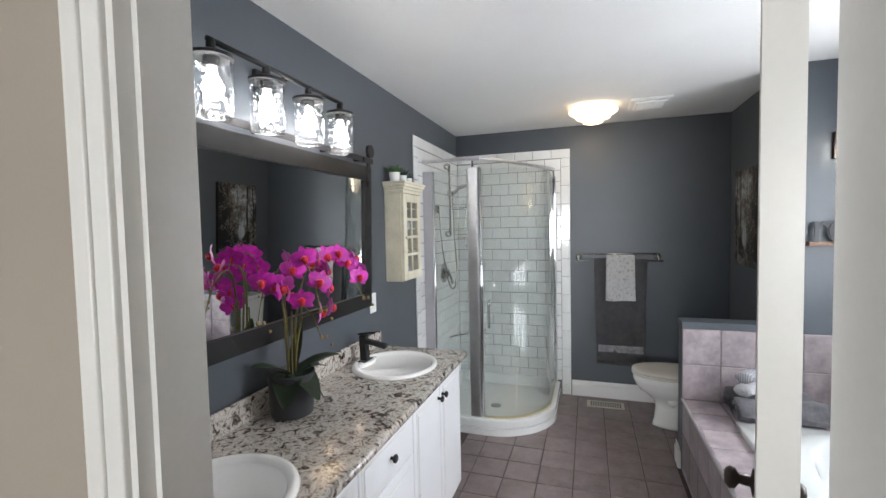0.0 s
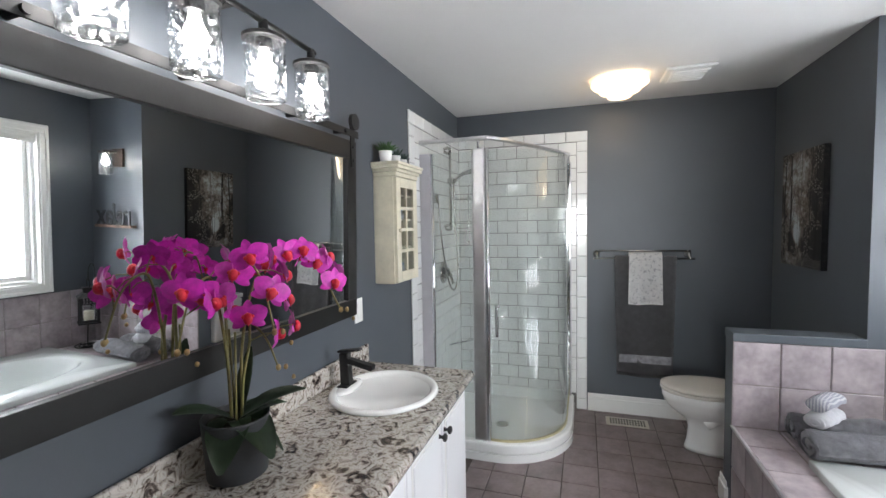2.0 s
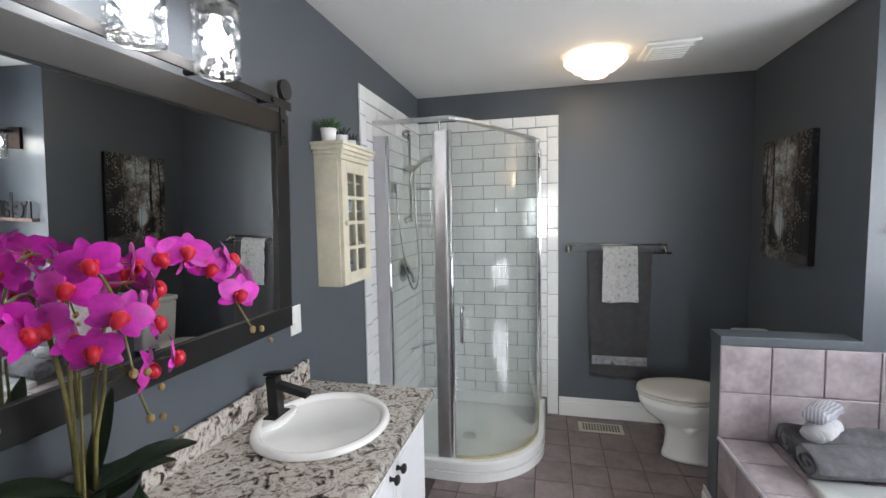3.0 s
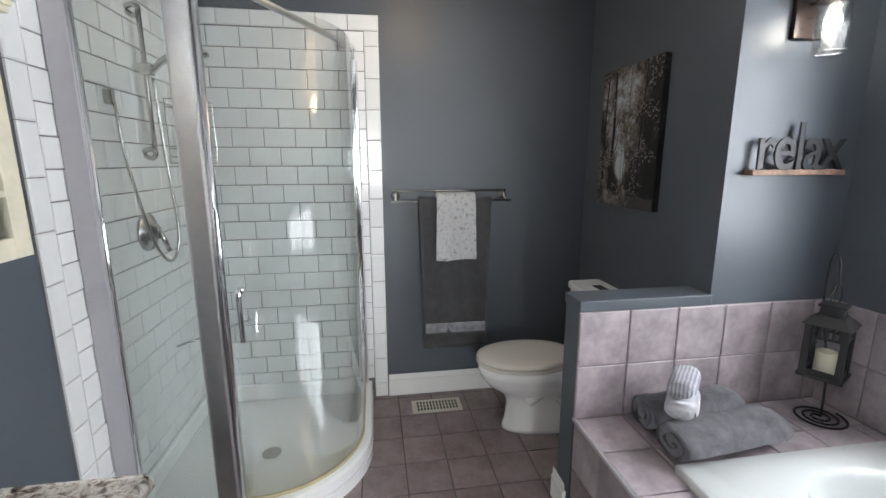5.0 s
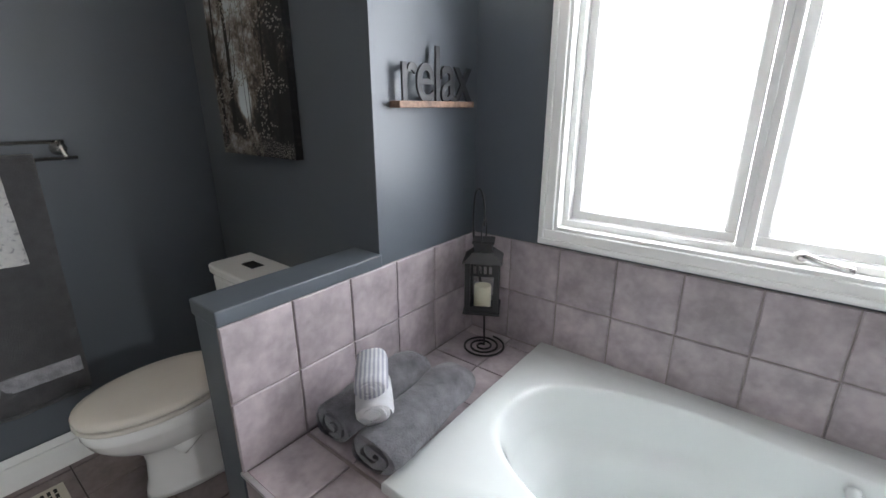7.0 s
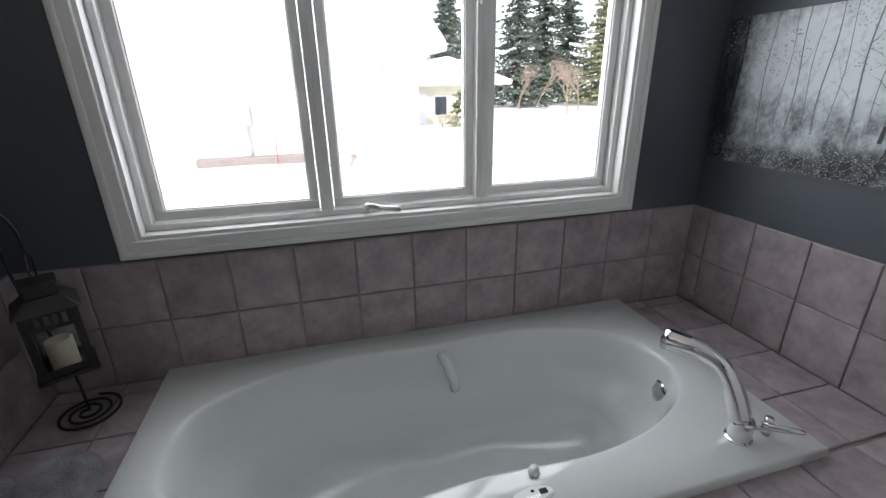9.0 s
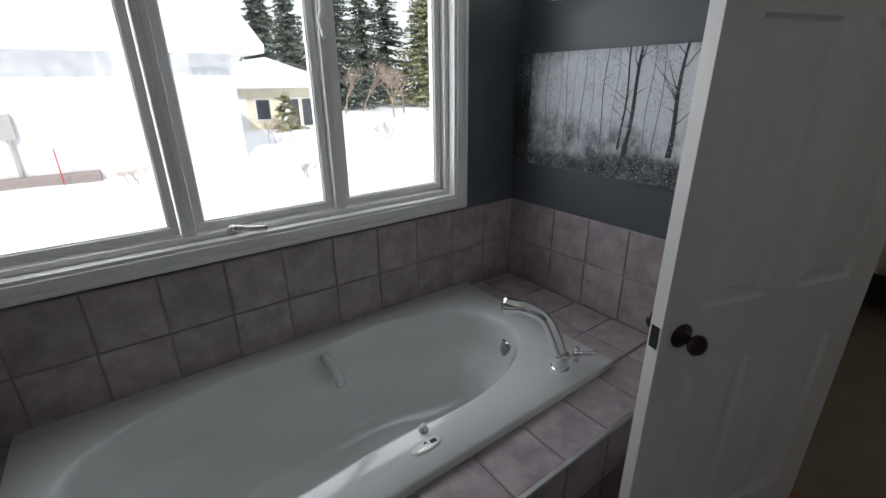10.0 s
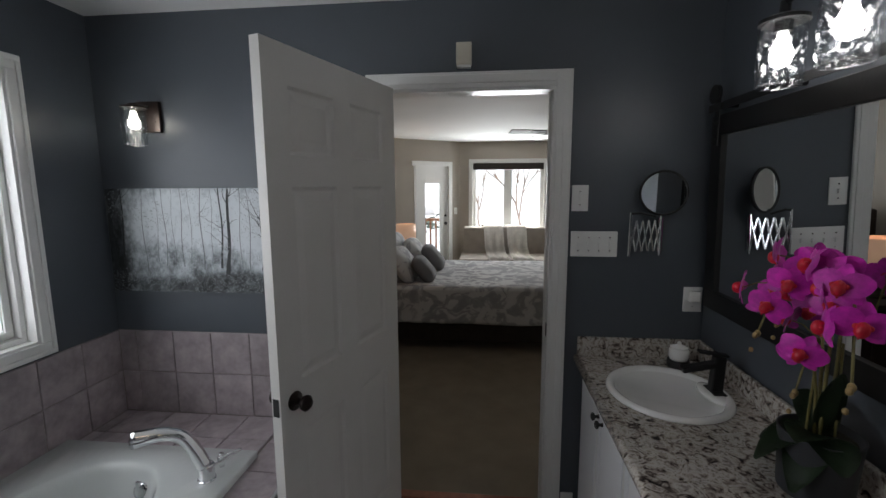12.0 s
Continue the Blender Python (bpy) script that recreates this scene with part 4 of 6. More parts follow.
# extending shaving mirror
sm = thing("extending_mirror", (-.715, YN, 1.42), "round black-rimmed shaving mirror on accordion arm", "mirror")
part("wall_bar", rod((-.785, YN + .012, 1.325), (-.785, YN + .012, 1.50), .006), CHROME, sm)
part("wall_bar", rod((-.645, YN + .05, 1.325), (-.645, YN + .05, 1.515), .006), CHROME, sm)
part("wall_mount", box(-.795, -.775, YN, YN + .012, 1.34, 1.49), CHROME, sm)
for k in range(5):
    x0 = -.785 + k * .028
    for z0, z1 in ((1.345, 1.48), (1.48, 1.345)):
        part("scissor_arm", tube([(x0, YN + .012 + k * .0076, z0), (x0 + .028, YN + .02 + k * .0076, z1)], .0055, 6), CHROME, sm)
mm = Matrix.Translation((-.765, YN + .075, 1.60)) @ Matrix.Rotation(radians(-88), 4, 'X') @ Matrix.Rotation(radians(30), 4, 'Y')
part("rim", lathe([(.088, -.006), (.096, -.004), (.096, .006), (.088, .008), (.086, 0)], None, 40, m=mm), BLACK, sm, smooth=True)
part("mirror_glass", lathe([(0, -.003), (.088, -.003), (.088, .003), (0, .003)], None, 40, m=mm), MIRR, sm)
part("neck", tube([(-.645, YN + .05, 1.51), (-.68, YN + .07, 1.515), (-.74, YN + .075, 1.50)], .005), BLACK, sm)

# ---------- sconces ----------
def sconce(x, y, sgn, zb):
    t = thing("wall_sconce", (x, y, zb), "dark bronze wall sconce with seeded glass cylinder", "wall lamp", group="tub sconces")
    part("back_plate", box(x - .06, x + .06, min(y, y + sgn * .02), max(y, y + sgn * .02), zb, zb + .145), BRONZE, t, bevel=.003)
    part("arm", tube([(x, y + sgn * .02, zb + .115), (x, y + sgn * .105, zb + .115)], .008), BRONZE, t, smooth=True)
    c = (x, y + sgn * .105, zb + .10)
    part("cap", lathe([(0, .02), (.02, .02), (.03, .010), (.052, .006), (.052, 0), (0, 0)], c, 28), BRONZE, t, smooth=False)
    part("glass_shade", lathe([(.050, 0), (.050, -.165), (.0475, -.165), (.0475, 0)], c, 32), SEED, t, "clear seeded glass cylinder", smooth=True)
    for dz in (-.004, -.164):
        part("shade_rim", tube([(c[0] + .0488 * math.cos(k * .2094), c[1] + .0488 * math.sin(k * .2094), c[2] + dz) for k in range(31)], .0019, 6), GRIM, t, "polished glass rim", smooth=True)
    part("bulb", lathe([(0, -.015), (.012, -.02), (.014, -.04), (.024, -.06), (.022, -.085), (0, -.095)], c, 18), BULBS, t, "lit clear bulb", smooth=True)
    point_light("sconce_light", (x, y + sgn * .105, zb + .03), 2.5, (1, .96, .94), .022)


sconce(1.572, YR, -1, 1.893)
sconce(1.592, YN, 1, 1.895)

# ---------- shower ----------
SC = Vector((-.50, 4.40))


def quad_path(r, x_wall, y_wall, n=18):
    """Straight, quarter round, straight: from the vanity wall to the far wall."""
    pts = [(x_wall, SC.y - r)]
    for k in range(n + 1):
        a = -math.pi / 2 + math.pi / 2 * k / n
        pts.append((SC.x + r * math.cos(a), SC.y + r * math.sin(a)))
    pts.append((SC.x + r, y_wall))
    return pts


def band(pts, t, z0, z1, bm=None):
    """A standing sheet of thickness t along a plan line."""
    bm = bm or bmesh.new()
    P = [Vector((x, y, 0)) for x, y in pts]
    rows = []
    for i, p in enumerate(P):
        d = (P[min(i + 1, len(P) - 1)] - P[max(i - 1, 0)]).normalized()
        nrm = Vector((d.y, -d.x, 0)) * t / 2
        rows.append([bm.verts.new(p + nrm + Vector((0, 0, z0))), bm.verts.new(p + nrm + Vector((0, 0, z1))), bm.verts.new(p - nrm + Vector((0, 0, z1))), bm.verts.new(p - nrm + Vector((0, 0, z0)))])
    for a, c in zip(rows, rows[1:]):
        for k in range(4):
            bm.faces.new((a[k], a[(k + 1) % 4], c[(k + 1) % 4], c[k]))
    bm.faces.new(rows[0]), bm.faces.new(rows[-1][::-1])
    return bm


sh = thing("shower_enclosure", (-.5, 4.4, 0), "curved glass corner shower with satin metal frame", "shower")
XT, YT = XL + .012, YF - .012
pan = part("pan", extrude_outline(quad_path(.475, XT, YT) + [(XT, YT)], .0, .05), ACRYL, sh, "white acrylic shower base", smooth=False)
part("curb", band(quad_path(.435, XT, YT, 30), .075, .05, .118), ACRYL, pan, bevel=.012)
part("back_lip", box(XT, SC.x + .40, YT - .03, YT, .05, .15), ACRYL, pan, bevel=.01)
part("side_lip", box(XT, XT + .03, SC.y - .40, YT - .03, .05, .15), ACRYL, pan, bevel=.01)
part("drain", lathe([(.045, 0), (.045, .004), (.03, .006), (0, .005)], (-.52, 4.36, .0525), 24), BRUSH, pan, "round metal drain")
R = .43
colx = -.580
part("fixed_pane", box(XT + .03, colx - .03, SC.y - R - .003, SC.y - R + .003, .125, 1.985), SHGLASS, sh, "clear fixed glass panel")
line = [p for p in quad_path(R, XT, YT, 30)[1:]]
door_line = [(colx + .056, SC.y - R)] + line[1:-1] + [(SC.x + R, YT - .06)]
sd = part("sliding_door", band(door_line, .006, .13, 1.985), SHGLASS, sh, "curved clear glass door", smooth=True)
part("handle", tube(spline([(-.475, SC.y - R + .012, 1.005), (-.475, SC.y - R - .03, 1.0), (-.475, SC.y - R - .032, .90), (-.475, SC.y - R - .03, .81)], 14), .010), CHROME, sd, "chrome bar handle", smooth=True)
part("handle_boss", lathe([(0, 0), (.014, 0), (.014, .012), (0, .014)], None, 16, m=Matrix.Translation((-.475, SC.y - R - .003, 1.003)) @ Matrix.Rotation(radians(90), 4, 'X')), CHROME, sd, smooth=True)
part("column", box(colx - .050, colx + .034, SC.y - R - .022, SC.y - R + .022, .118, 2.0), ALU, sh, "wide satin metal column", bevel=.010)
part("column_edge", rod((colx + .046, SC.y - R - .004, .118), (colx + .046, SC.y - R - .004, 1.995), .012), CHROME, sh, smooth=True)
part("wall_channel", box(XT + .002, XT + .075, SC.y - R - .012, SC.y - R + .012, .118, 1.985), FROST, sh, "grey frosted wall strip", bevel=.003)
part("wall_bead", rod((XT + .082, SC.y - R, .118), (XT + .082, SC.y - R, 1.985), .010), CHROME, sh, smooth=True)
part("end_post", box(SC.x + R - .014, SC.x + R + .014, YT - .065, YT - .045, .118, 2.0), CHROME, sh, bevel=.006)
part("end_channel", box(SC.x + R - .02, SC.x + R + .02, YT - .045, YT, .118, 1.995), FROST, sh, bevel=.003)
top_line = [(x, y, 2.062) for x, y in [(XT, SC.y - R), (colx - .02, SC.y - R), (colx + .06, SC.y - R + .006), (colx + .13, SC.y - R + .10), (SC.x + R - .002, YT - .05), (SC.x + R, YT)]]
part("top_bar", tube(top_line, .014, 10), ALU, sh, "rounded metal top rail", smooth=True)
for x, y in ((colx - .01, SC.y - R), (SC.x + R, YT - .055)):
    part("stub_post", rod((x, y, 1.99), (x, y, 2.06), .008), CHROME, sh)
part("wall_socket", rod((XT, SC.y - R, 2.062), (XT + .06, SC.y - R, 2.062), .016), ALU, sh)
part("bar_elbow", rod((colx - .06, SC.y - R, 2.062), (colx + .05, SC.y - R, 2.062), .0155), ALU, sh)
part("bottom_seal", band(door_line, .012, .118, .132), surf("yellowed_seal", (.45, .40, .24), .4, var=.2), sh, "yellowed bottom seal")

mix = thing("shower_set", (XT, 4.45, 1.1), "brushed nickel shower set with slide bar and hand shower", "shower head")
part("slide_bar", rod((XT + .05, 4.49, 1.50), (XT + .05, 4.49, 2.11), .010), BRUSH, mix, smooth=True)
for z in (1.51, 2.10):
    part("bracket", tube(spline([(XT, 4.49, z), (XT + .035, 4.485, z + .01), (XT + .052, 4.49, z - .01), (XT + .03, 4.50, z - .03), (XT, 4.495, z - .015)], 12), .011), BRUSH, mix, smooth=True)
hh = part("slider", box(XT + .03, XT + .085, 4.465, 4.515, 1.83, 1.88), BRUSH, mix, bevel=.01)
part("hand_shower", tube(spline([(XT + .07, 4.49, 1.84), (XT + .15, 4.47, 1.90), (XT + .27, 4.43, 1.925)], 12), .014, taper=1.1), BRUSH, mix, smooth=True)
part("spray_head", lathe([(0, .02), (.018, .018), (.042, .0), (.042, -.012), (0, -.014)], (XT + .29, 4.425, 1.915), 24), BRUSH, mix, smooth=True)
part("valve_plate", lathe([(0, 0), (.085, 0), (.082, .012), (.05, .02), (.03, .05), (0, .055)], None, 32, m=Matrix.Translation((XT, 4.43, 1.16)) @ Matrix.Rotation(radians(90), 4, 'Y')), BRUSH, mix, smooth=True)
part("valve_lever", tube([(XT + .05, 4.43, 1.16), (XT + .065, 4.44, 1.12), (XT + .07, 4.46, 1.07)], .011), BRUSH, mix, smooth=True)
part("hose_outlet", box(XT, XT + .03, 4.235, 4.275, 1.68, 1.74), BRUSH, mix, bevel=.008)
part("hose", tube(spline([(XT + .03, 4.255, 1.69), (XT + .04, 4.27, 1.45), (XT + .06, 4.36, 1.12), (XT + .075, 4.47, 1.02), (XT + .09, 4.53, 1.15), (XT + .08, 4.51, 1.5), (XT + .075, 4.495, 1.82)], 40), .007), BRUSH, mix, "flexible metal hose", smooth=True)

cad = thing("shower_caddy", (-.93, 4.86, 1.5), "corner wire shower caddy with two shelves", "shower caddy")
for z in (1.77, 1.73, 1.53, 1.49, 1.46):
    part("wire", tube([(XT + .005, 4.74, z), (XT + .12, 4.76, z), (XT + .17, YT - .005, z)], .003, 6), BRUSH, cad)
for p in ((XT + .005, 4.74), (XT + .12, 4.76), (XT + .17, YT - .005), (XT + .004, YT - .004)):
    part("upright", rod((*p, 1.46), (*p, 1.77), .003, seg=6), BRUSH, cad)
for z in (1.73, 1.49):
    for k in range(5):
        part("shelf_wire", rod((XT + .006, 4.75 + k * .032, z), (XT + .12 + k * .01, 4.77 + k * .03, z), .002, seg=6), BRUSH, cad)
part("hook", tube(spline([(XT + .10, 4.76, 1.46), (XT + .10, 4.75, 1.40), (XT + .12, 4.74, 1.37), (XT + .13, 4.75, 1.40)], 10), .003), BRUSH, cad)
gb = thing("grab_bar", (-.9, 4.75, .5), "slim chrome corner foot rail in the shower", "grab bar")
part("bar", tube([(XT + .0, 4.56, .56), (XT + .08, 4.66, .56), (XT + .26, YT - .005, .56)], .009, 8), CHROME, gb, smooth=True)

# ---------- towel bar and towels ----------
tb = thing("towel_bar", (.46, YF, 1.26), "double brushed nickel towel bar on the far wall", "towel bar")
for x in (.142, .785):
    part("rosette", lathe([(0, 0), (.026, 0), (.026, .008), (.014, .014), (.012, .06), (0, .062)], None, 24, m=Matrix.Translation((x, YF, 1.272)) @ Matrix.Rotation(radians(90), 4, 'X')), BRUSH, tb, smooth=True)
    part("bracket", tube([(x, YF - .045, 1.295), (x, YF - .055, 1.272), (x, YF - .10, 1.243)], .009), BRUSH, tb, smooth=True)
part("rear_rail", rod((.13, YF - .045, 1.298), (.797, YF - .045, 1.298), .0065), BRUSH, tb, smooth=True)
part("front_rail", rod((.115, YF - .10, 1.243), (.815, YF - .10, 1.243), .0065), BRUSH, tb, smooth=True)


def hung_towel(name, x0, x1, y, ztop, zfront, zback, mat, label, squeeze, thick=.012, depth=.022, seed=1):
    t = thing(name, ((x0 + x1) / 2, y, zfront), label, "towel")
    b = bmesh.new()
    prof = [(-depth, zfront)] + [(-depth - .004 * math.sin(i * 1.3), zfront + (ztop - zfront) * i / 14) for i in range(1, 14)]
    prof += [(-depth * math.cos(a), ztop + depth * .6 * math.sin(a)) for a in (0, .8, 1.57, 2.3, 3.14)]
    prof += [(depth, ztop - (ztop - zback) * i / 10) for i in range(1, 11)]
    n = 16
    rows = []
    for k in range(n + 1):
        s = k / n
        row = []
        for i, (o, z) in enumerate(prof):
            f = max(0, (ztop - z) / (ztop - zfront))
            x = x0 + (x1 - x0) * (s + (0.5 - s) * squeeze * f)
            wob = .007 * f * math.sin(s * 9 + seed) + .004 * f * math.sin(s * 21 + z * 6)
            row.append(b.verts.new((x, y + o + wob - (.012 * f if o < 0 else 0), z + .004 * math.sin(s * 6 + seed) * f)))
        rows.append(row)
    for a, c in zip(rows, rows[1:]):
        for i in range(len(prof) - 1):
            b.faces.new((a[i], a[i + 1], c[i + 1], c[i]))
    bmesh.ops.solidify(b, geom=b.faces[:], thickness=thick)
    part("cloth", b, mat, t, smooth=True)
    return t


gt = hung_towel("bath_towel", .268, .692, YF - .10, 1.252, .375, .33, GTOWEL, "dark grey terry bath towel hanging on the bar", .10)
b = box(.302, .660, YF - .144, YF - .136, .455, .515)
part("woven_band", b, GTOWEL2, gt, "smoother woven band", bevel=.002)
hung_towel("hand_towel", .368, .592, YF - .106, 1.268, .905, .95, WTOWEL, "white patterned hand towel folded over the grey one", -.06, .012, .042, 3)

# ---------- toilet ----------
TYC = 4.478
tl = thing("toilet", (.95, TYC, 0), "white two-piece toilet with beige closed seat", "toilet")


def egg(x0, x1, yc, hw, n=36):
    """Outline of an elongated seat, blunt towards the tank."""
    L = x1 - x0
    pts = []
    for k in range(n):
        a = 2 * math.pi * k / n
        x = x0 + L * .52 - L * (.52 if math.cos(a) > 0 else .48) * math.cos(a)
        pts.append((x, yc + hw * math.copysign(abs(math.sin(a)) ** .9, math.sin(a))))
    return pts


def loft(outlines, bm=None):
    bm = bm or bmesh.new()
    rings = [[bm.verts.new((x, y, z)) for x, y in pts] for pts, z in outlines]
    n = len(rings[0])
    for a, c in zip(rings, rings[1:]):
        for k in range(n):
            bm.faces.new((a[k], a[(k + 1) % n], c[(k + 1) % n], c[k]))
    bm.faces.new(rings[0][::-1]), bm.faces.new(rings[-1])
    return bm


part("pedestal", loft([(egg(.688, 1.24, TYC, .110), 0), (egg(.692, 1.24, TYC, .107), .02), (egg(.704, 1.23, TYC, .102), .06), (egg(.712, 1.22, TYC, .098), .15), (egg(.700, 1.21, TYC, .104), .195), (egg(.655, 1.19, TYC, .130), .235), (egg(.600, 1.17, TYC, .160), .275), (egg(.568, 1.15, TYC, .178), .315), (egg(.556, 1.14, TYC, .185), .345), (egg(.552, 1.13, TYC, .187), .352), (egg(.552, 1.13, TYC, .187), .385), (egg(.558, 1.12, TYC, .183), .392)]), PORC, tl, smooth=True)
part("tank", loft([([(1.14, TYC - .155), (1.318, TYC - .155), (1.318, TYC + .155), (1.14, TYC + .155)], .37), ([(1.125, TYC - .17), (1.318, TYC - .17), (1.318, TYC + .17), (1.125, TYC + .17)], .745)]), PORC, tl, bevel=.02)
lidp = [(1.112, TYC - .10), (1.118, TYC - .165), (1.135, TYC - .182), (1.32, TYC - .182), (1.32, TYC + .182), (1.135, TYC + .182), (1.118, TYC + .165), (1.112, TYC + .10)]
lid = part("tank_lid", extrude_outline(lidp, .747, .785), PORC, tl, bevel=.008)
part("flush_button", box(1.20, 1.255, TYC - .045, TYC + .045, .785, .789), CHROME, lid, "chrome flush button", bevel=.002)
part("button_inset", box(1.205, 1.25, TYC - .038, TYC + .038, .789, .790), DARKM, lid)
part("seat", loft([(egg(.545, 1.07, TYC, .184), .395), (egg(.540, 1.075, TYC, .188), .402), (egg(.542, 1.075, TYC, .187), .412), (egg(.55, 1.07, TYC, .182), .414)]), SEATM, tl, "beige plastic seat ring", smooth=False)
part("seat_lid", loft([(egg(.548, 1.075, TYC, .183), .4165), (egg(.541, 1.08, TYC, .188), .422), (egg(.545, 1.08, TYC, .186), .432), (egg(.575, 1.07, TYC, .165), .440), (egg(.65, 1.03, TYC, .11), .444)]), SEATM, tl, "beige closed lid", smooth=True)
for s in (-.07, .07):
    part("hinge", rod((1.085, TYC + s - .02, .42), (1.085, TYC + s + .02, .42), .012), SEATM, tl)
part("trapway", tube(spline([(.80, TYC - .09, .20), (.90, TYC - .098, .26), (1.0, TYC - .10, .20), (1.05, TYC - .10, .07)], 12), .035, 10), PORC, tl, smooth=True)

# ---------- floor register ----------
fv = thing("floor_register", (.357, 4.745, 0), "cream metal slotted floor register", "floor vent")
part("plate", box(.207, .507, 4.675, 4.815, .001, .006), surf("cream_metal", (.62, .58, .50), .4, var=.05), fv, bevel=.002)
for r in range(3):
    for k in range(13):
        x = .237 + k * .0195
        # no cut: a near-black block carries the shade of the opening
        part("slot", box(x, x + .011, 4.698 + r * .034, 4.724 + r * .034, .006, .0066), DARKM, fv)

# ---------- ceiling lamp and fan grille ----------
CLX, CLY = .262, 4.33
cl = thing("ceiling_lamp", (CLX, CLY, H), "lit stepped frosted glass ceiling lamp", "ceiling lamp")
part("rim", lathe([(0, 0), (.09, 0), (.09, -.02), (0, -.02)], (CLX, CLY, H), 32), PLASTW, cl)
part("glass_bowl", lathe([(.10, -.012), (.172, -.020), (.176, -.038), (.160, -.052), (.128, -.055), (.122, -.085), (.10, -.092), (.078, -.093), (.070, -.118), (.04, -.126), (0, -.127)], (CLX, CLY, H), 40), WARMG, cl, "glowing warm white stepped glass", smooth=False)
point_light("ceiling_lamp_light", (CLX, CLY, H - .17), .9, (1, .78, .55), .06)
ev = thing("exhaust_fan", (.65, 4.34, H), "white louvred exhaust fan grille on the ceiling", "ceiling vent")
part("frame", box(.515, .79, 4.20, 4.47, H - .018, H), PLASTW, ev, bevel=.012)
part("cover", box(.545, .76, 4.23, 4.44, H - .032, H - .018), PLASTW, ev, bevel=.008)
for k in range(5):
    part("louvre", box(.565, .74, 4.255 + k * .036, 4.275 + k * .036, H - .036, H - .032), PLASTW, ev)


# ---------- forest canvases ----------
def print_ink(name, stops, axis, w, h, patches, scale, contrast=.9, stretch=1.0):
    """Ink of a photographic print: cloudy tones, lifted or sunk in soft oval patches (u, v, half width, half height, lift)."""
    m = bpy.data.materials.new(name)
    m.use_nodes = True
    N, L = m.node_tree.nodes, m.node_tree.links
    N["Principled BSDF"].inputs["Roughness"].default_value = .55
    co = N.new("ShaderNodeTexCoord")
    total = None
    for sc, wt in ((scale, contrast), (scale * 4.5, contrast * .7)):
        n, mp, ma = N.new("ShaderNodeTexNoise"), N.new("ShaderNodeMapping"), N.new("ShaderNodeMath")
        mp.inputs["Scale"].default_value = (1, 1, stretch)
        n.inputs["Scale"].default_value, n.inputs["Detail"].default_value, n.inputs["Roughness"].default_value = sc, 8, .62
        L.new(co.outputs["Object"], mp.inputs["Vector"])
        L.new(mp.outputs[0], n.inputs["Vector"])
        ma.operation = 'MULTIPLY_ADD'
        ma.inputs[1].default_value, ma.inputs[2].default_value = wt, .25 - wt * .5
        L.new(n.outputs["Fac"], ma.inputs[0])
        if total is None:
            total = ma.outputs[0]
        else:
            ad = N.new("ShaderNodeMath")
            L.new(total, ad.inputs[0])
            L.new(ma.outputs[0], ad.inputs[1])
            total = ad.outputs[0]
    for u, v, ru, rv, lift in patches:
        # the prints run along falling x or y, so u = 0 lies at +w / 2
        c = [0, 0, v * h]
        rad = [1e4, 1e4, rv * h]
        c[axis], rad[axis] = w / 2 - u * w, ru * w
        sub, mul, ln, mr, ad = N.new("ShaderNodeVectorMath"), N.new("ShaderNodeVectorMath"), N.new("ShaderNodeVectorMath"), N.new("ShaderNodeMapRange"), N.new("ShaderNodeMath")
        sub.operation, mul.operation, ln.operation = 'SUBTRACT', 'DIVIDE', 'LENGTH'
        sub.inputs[1].default_value, mul.inputs[1].default_value = c, rad
        L.new(co.outputs["Object"], sub.inputs[0])
        L.new(sub.outputs[0], mul.inputs[0])
        L.new(mul.outputs[0], ln.inputs[0])
        mr.interpolation_type = 'SMOOTHSTEP'
        mr.inputs[1].default_value, mr.inputs[2].default_value, mr.inputs[3].default_value, mr.inputs[4].default_value = .45, 1.15, lift, 0
        L.new(ln.outputs["Value"], mr.inputs[0])
        L.new(total, ad.inputs[0])
        L.new(mr.outputs[0], ad.inputs[1])
        total = ad.outputs[0]
    r = N.new("ShaderNodeValToRGB")
    els = r.color_ramp.elements
    els[0].position, els[0].color = stops[0][0], (*stops[0][1], 1)
    els[1].position, els[1].color = stops[-1][0], (*stops[-1][1], 1)
    for p, c in stops[1:-1]:
        els.new(p).color = (*c, 1)
    L.new(total, r.inputs[0])
    L.new(r.outputs[0], N["Principled BSDF"].inputs["Base Color"])
    return m


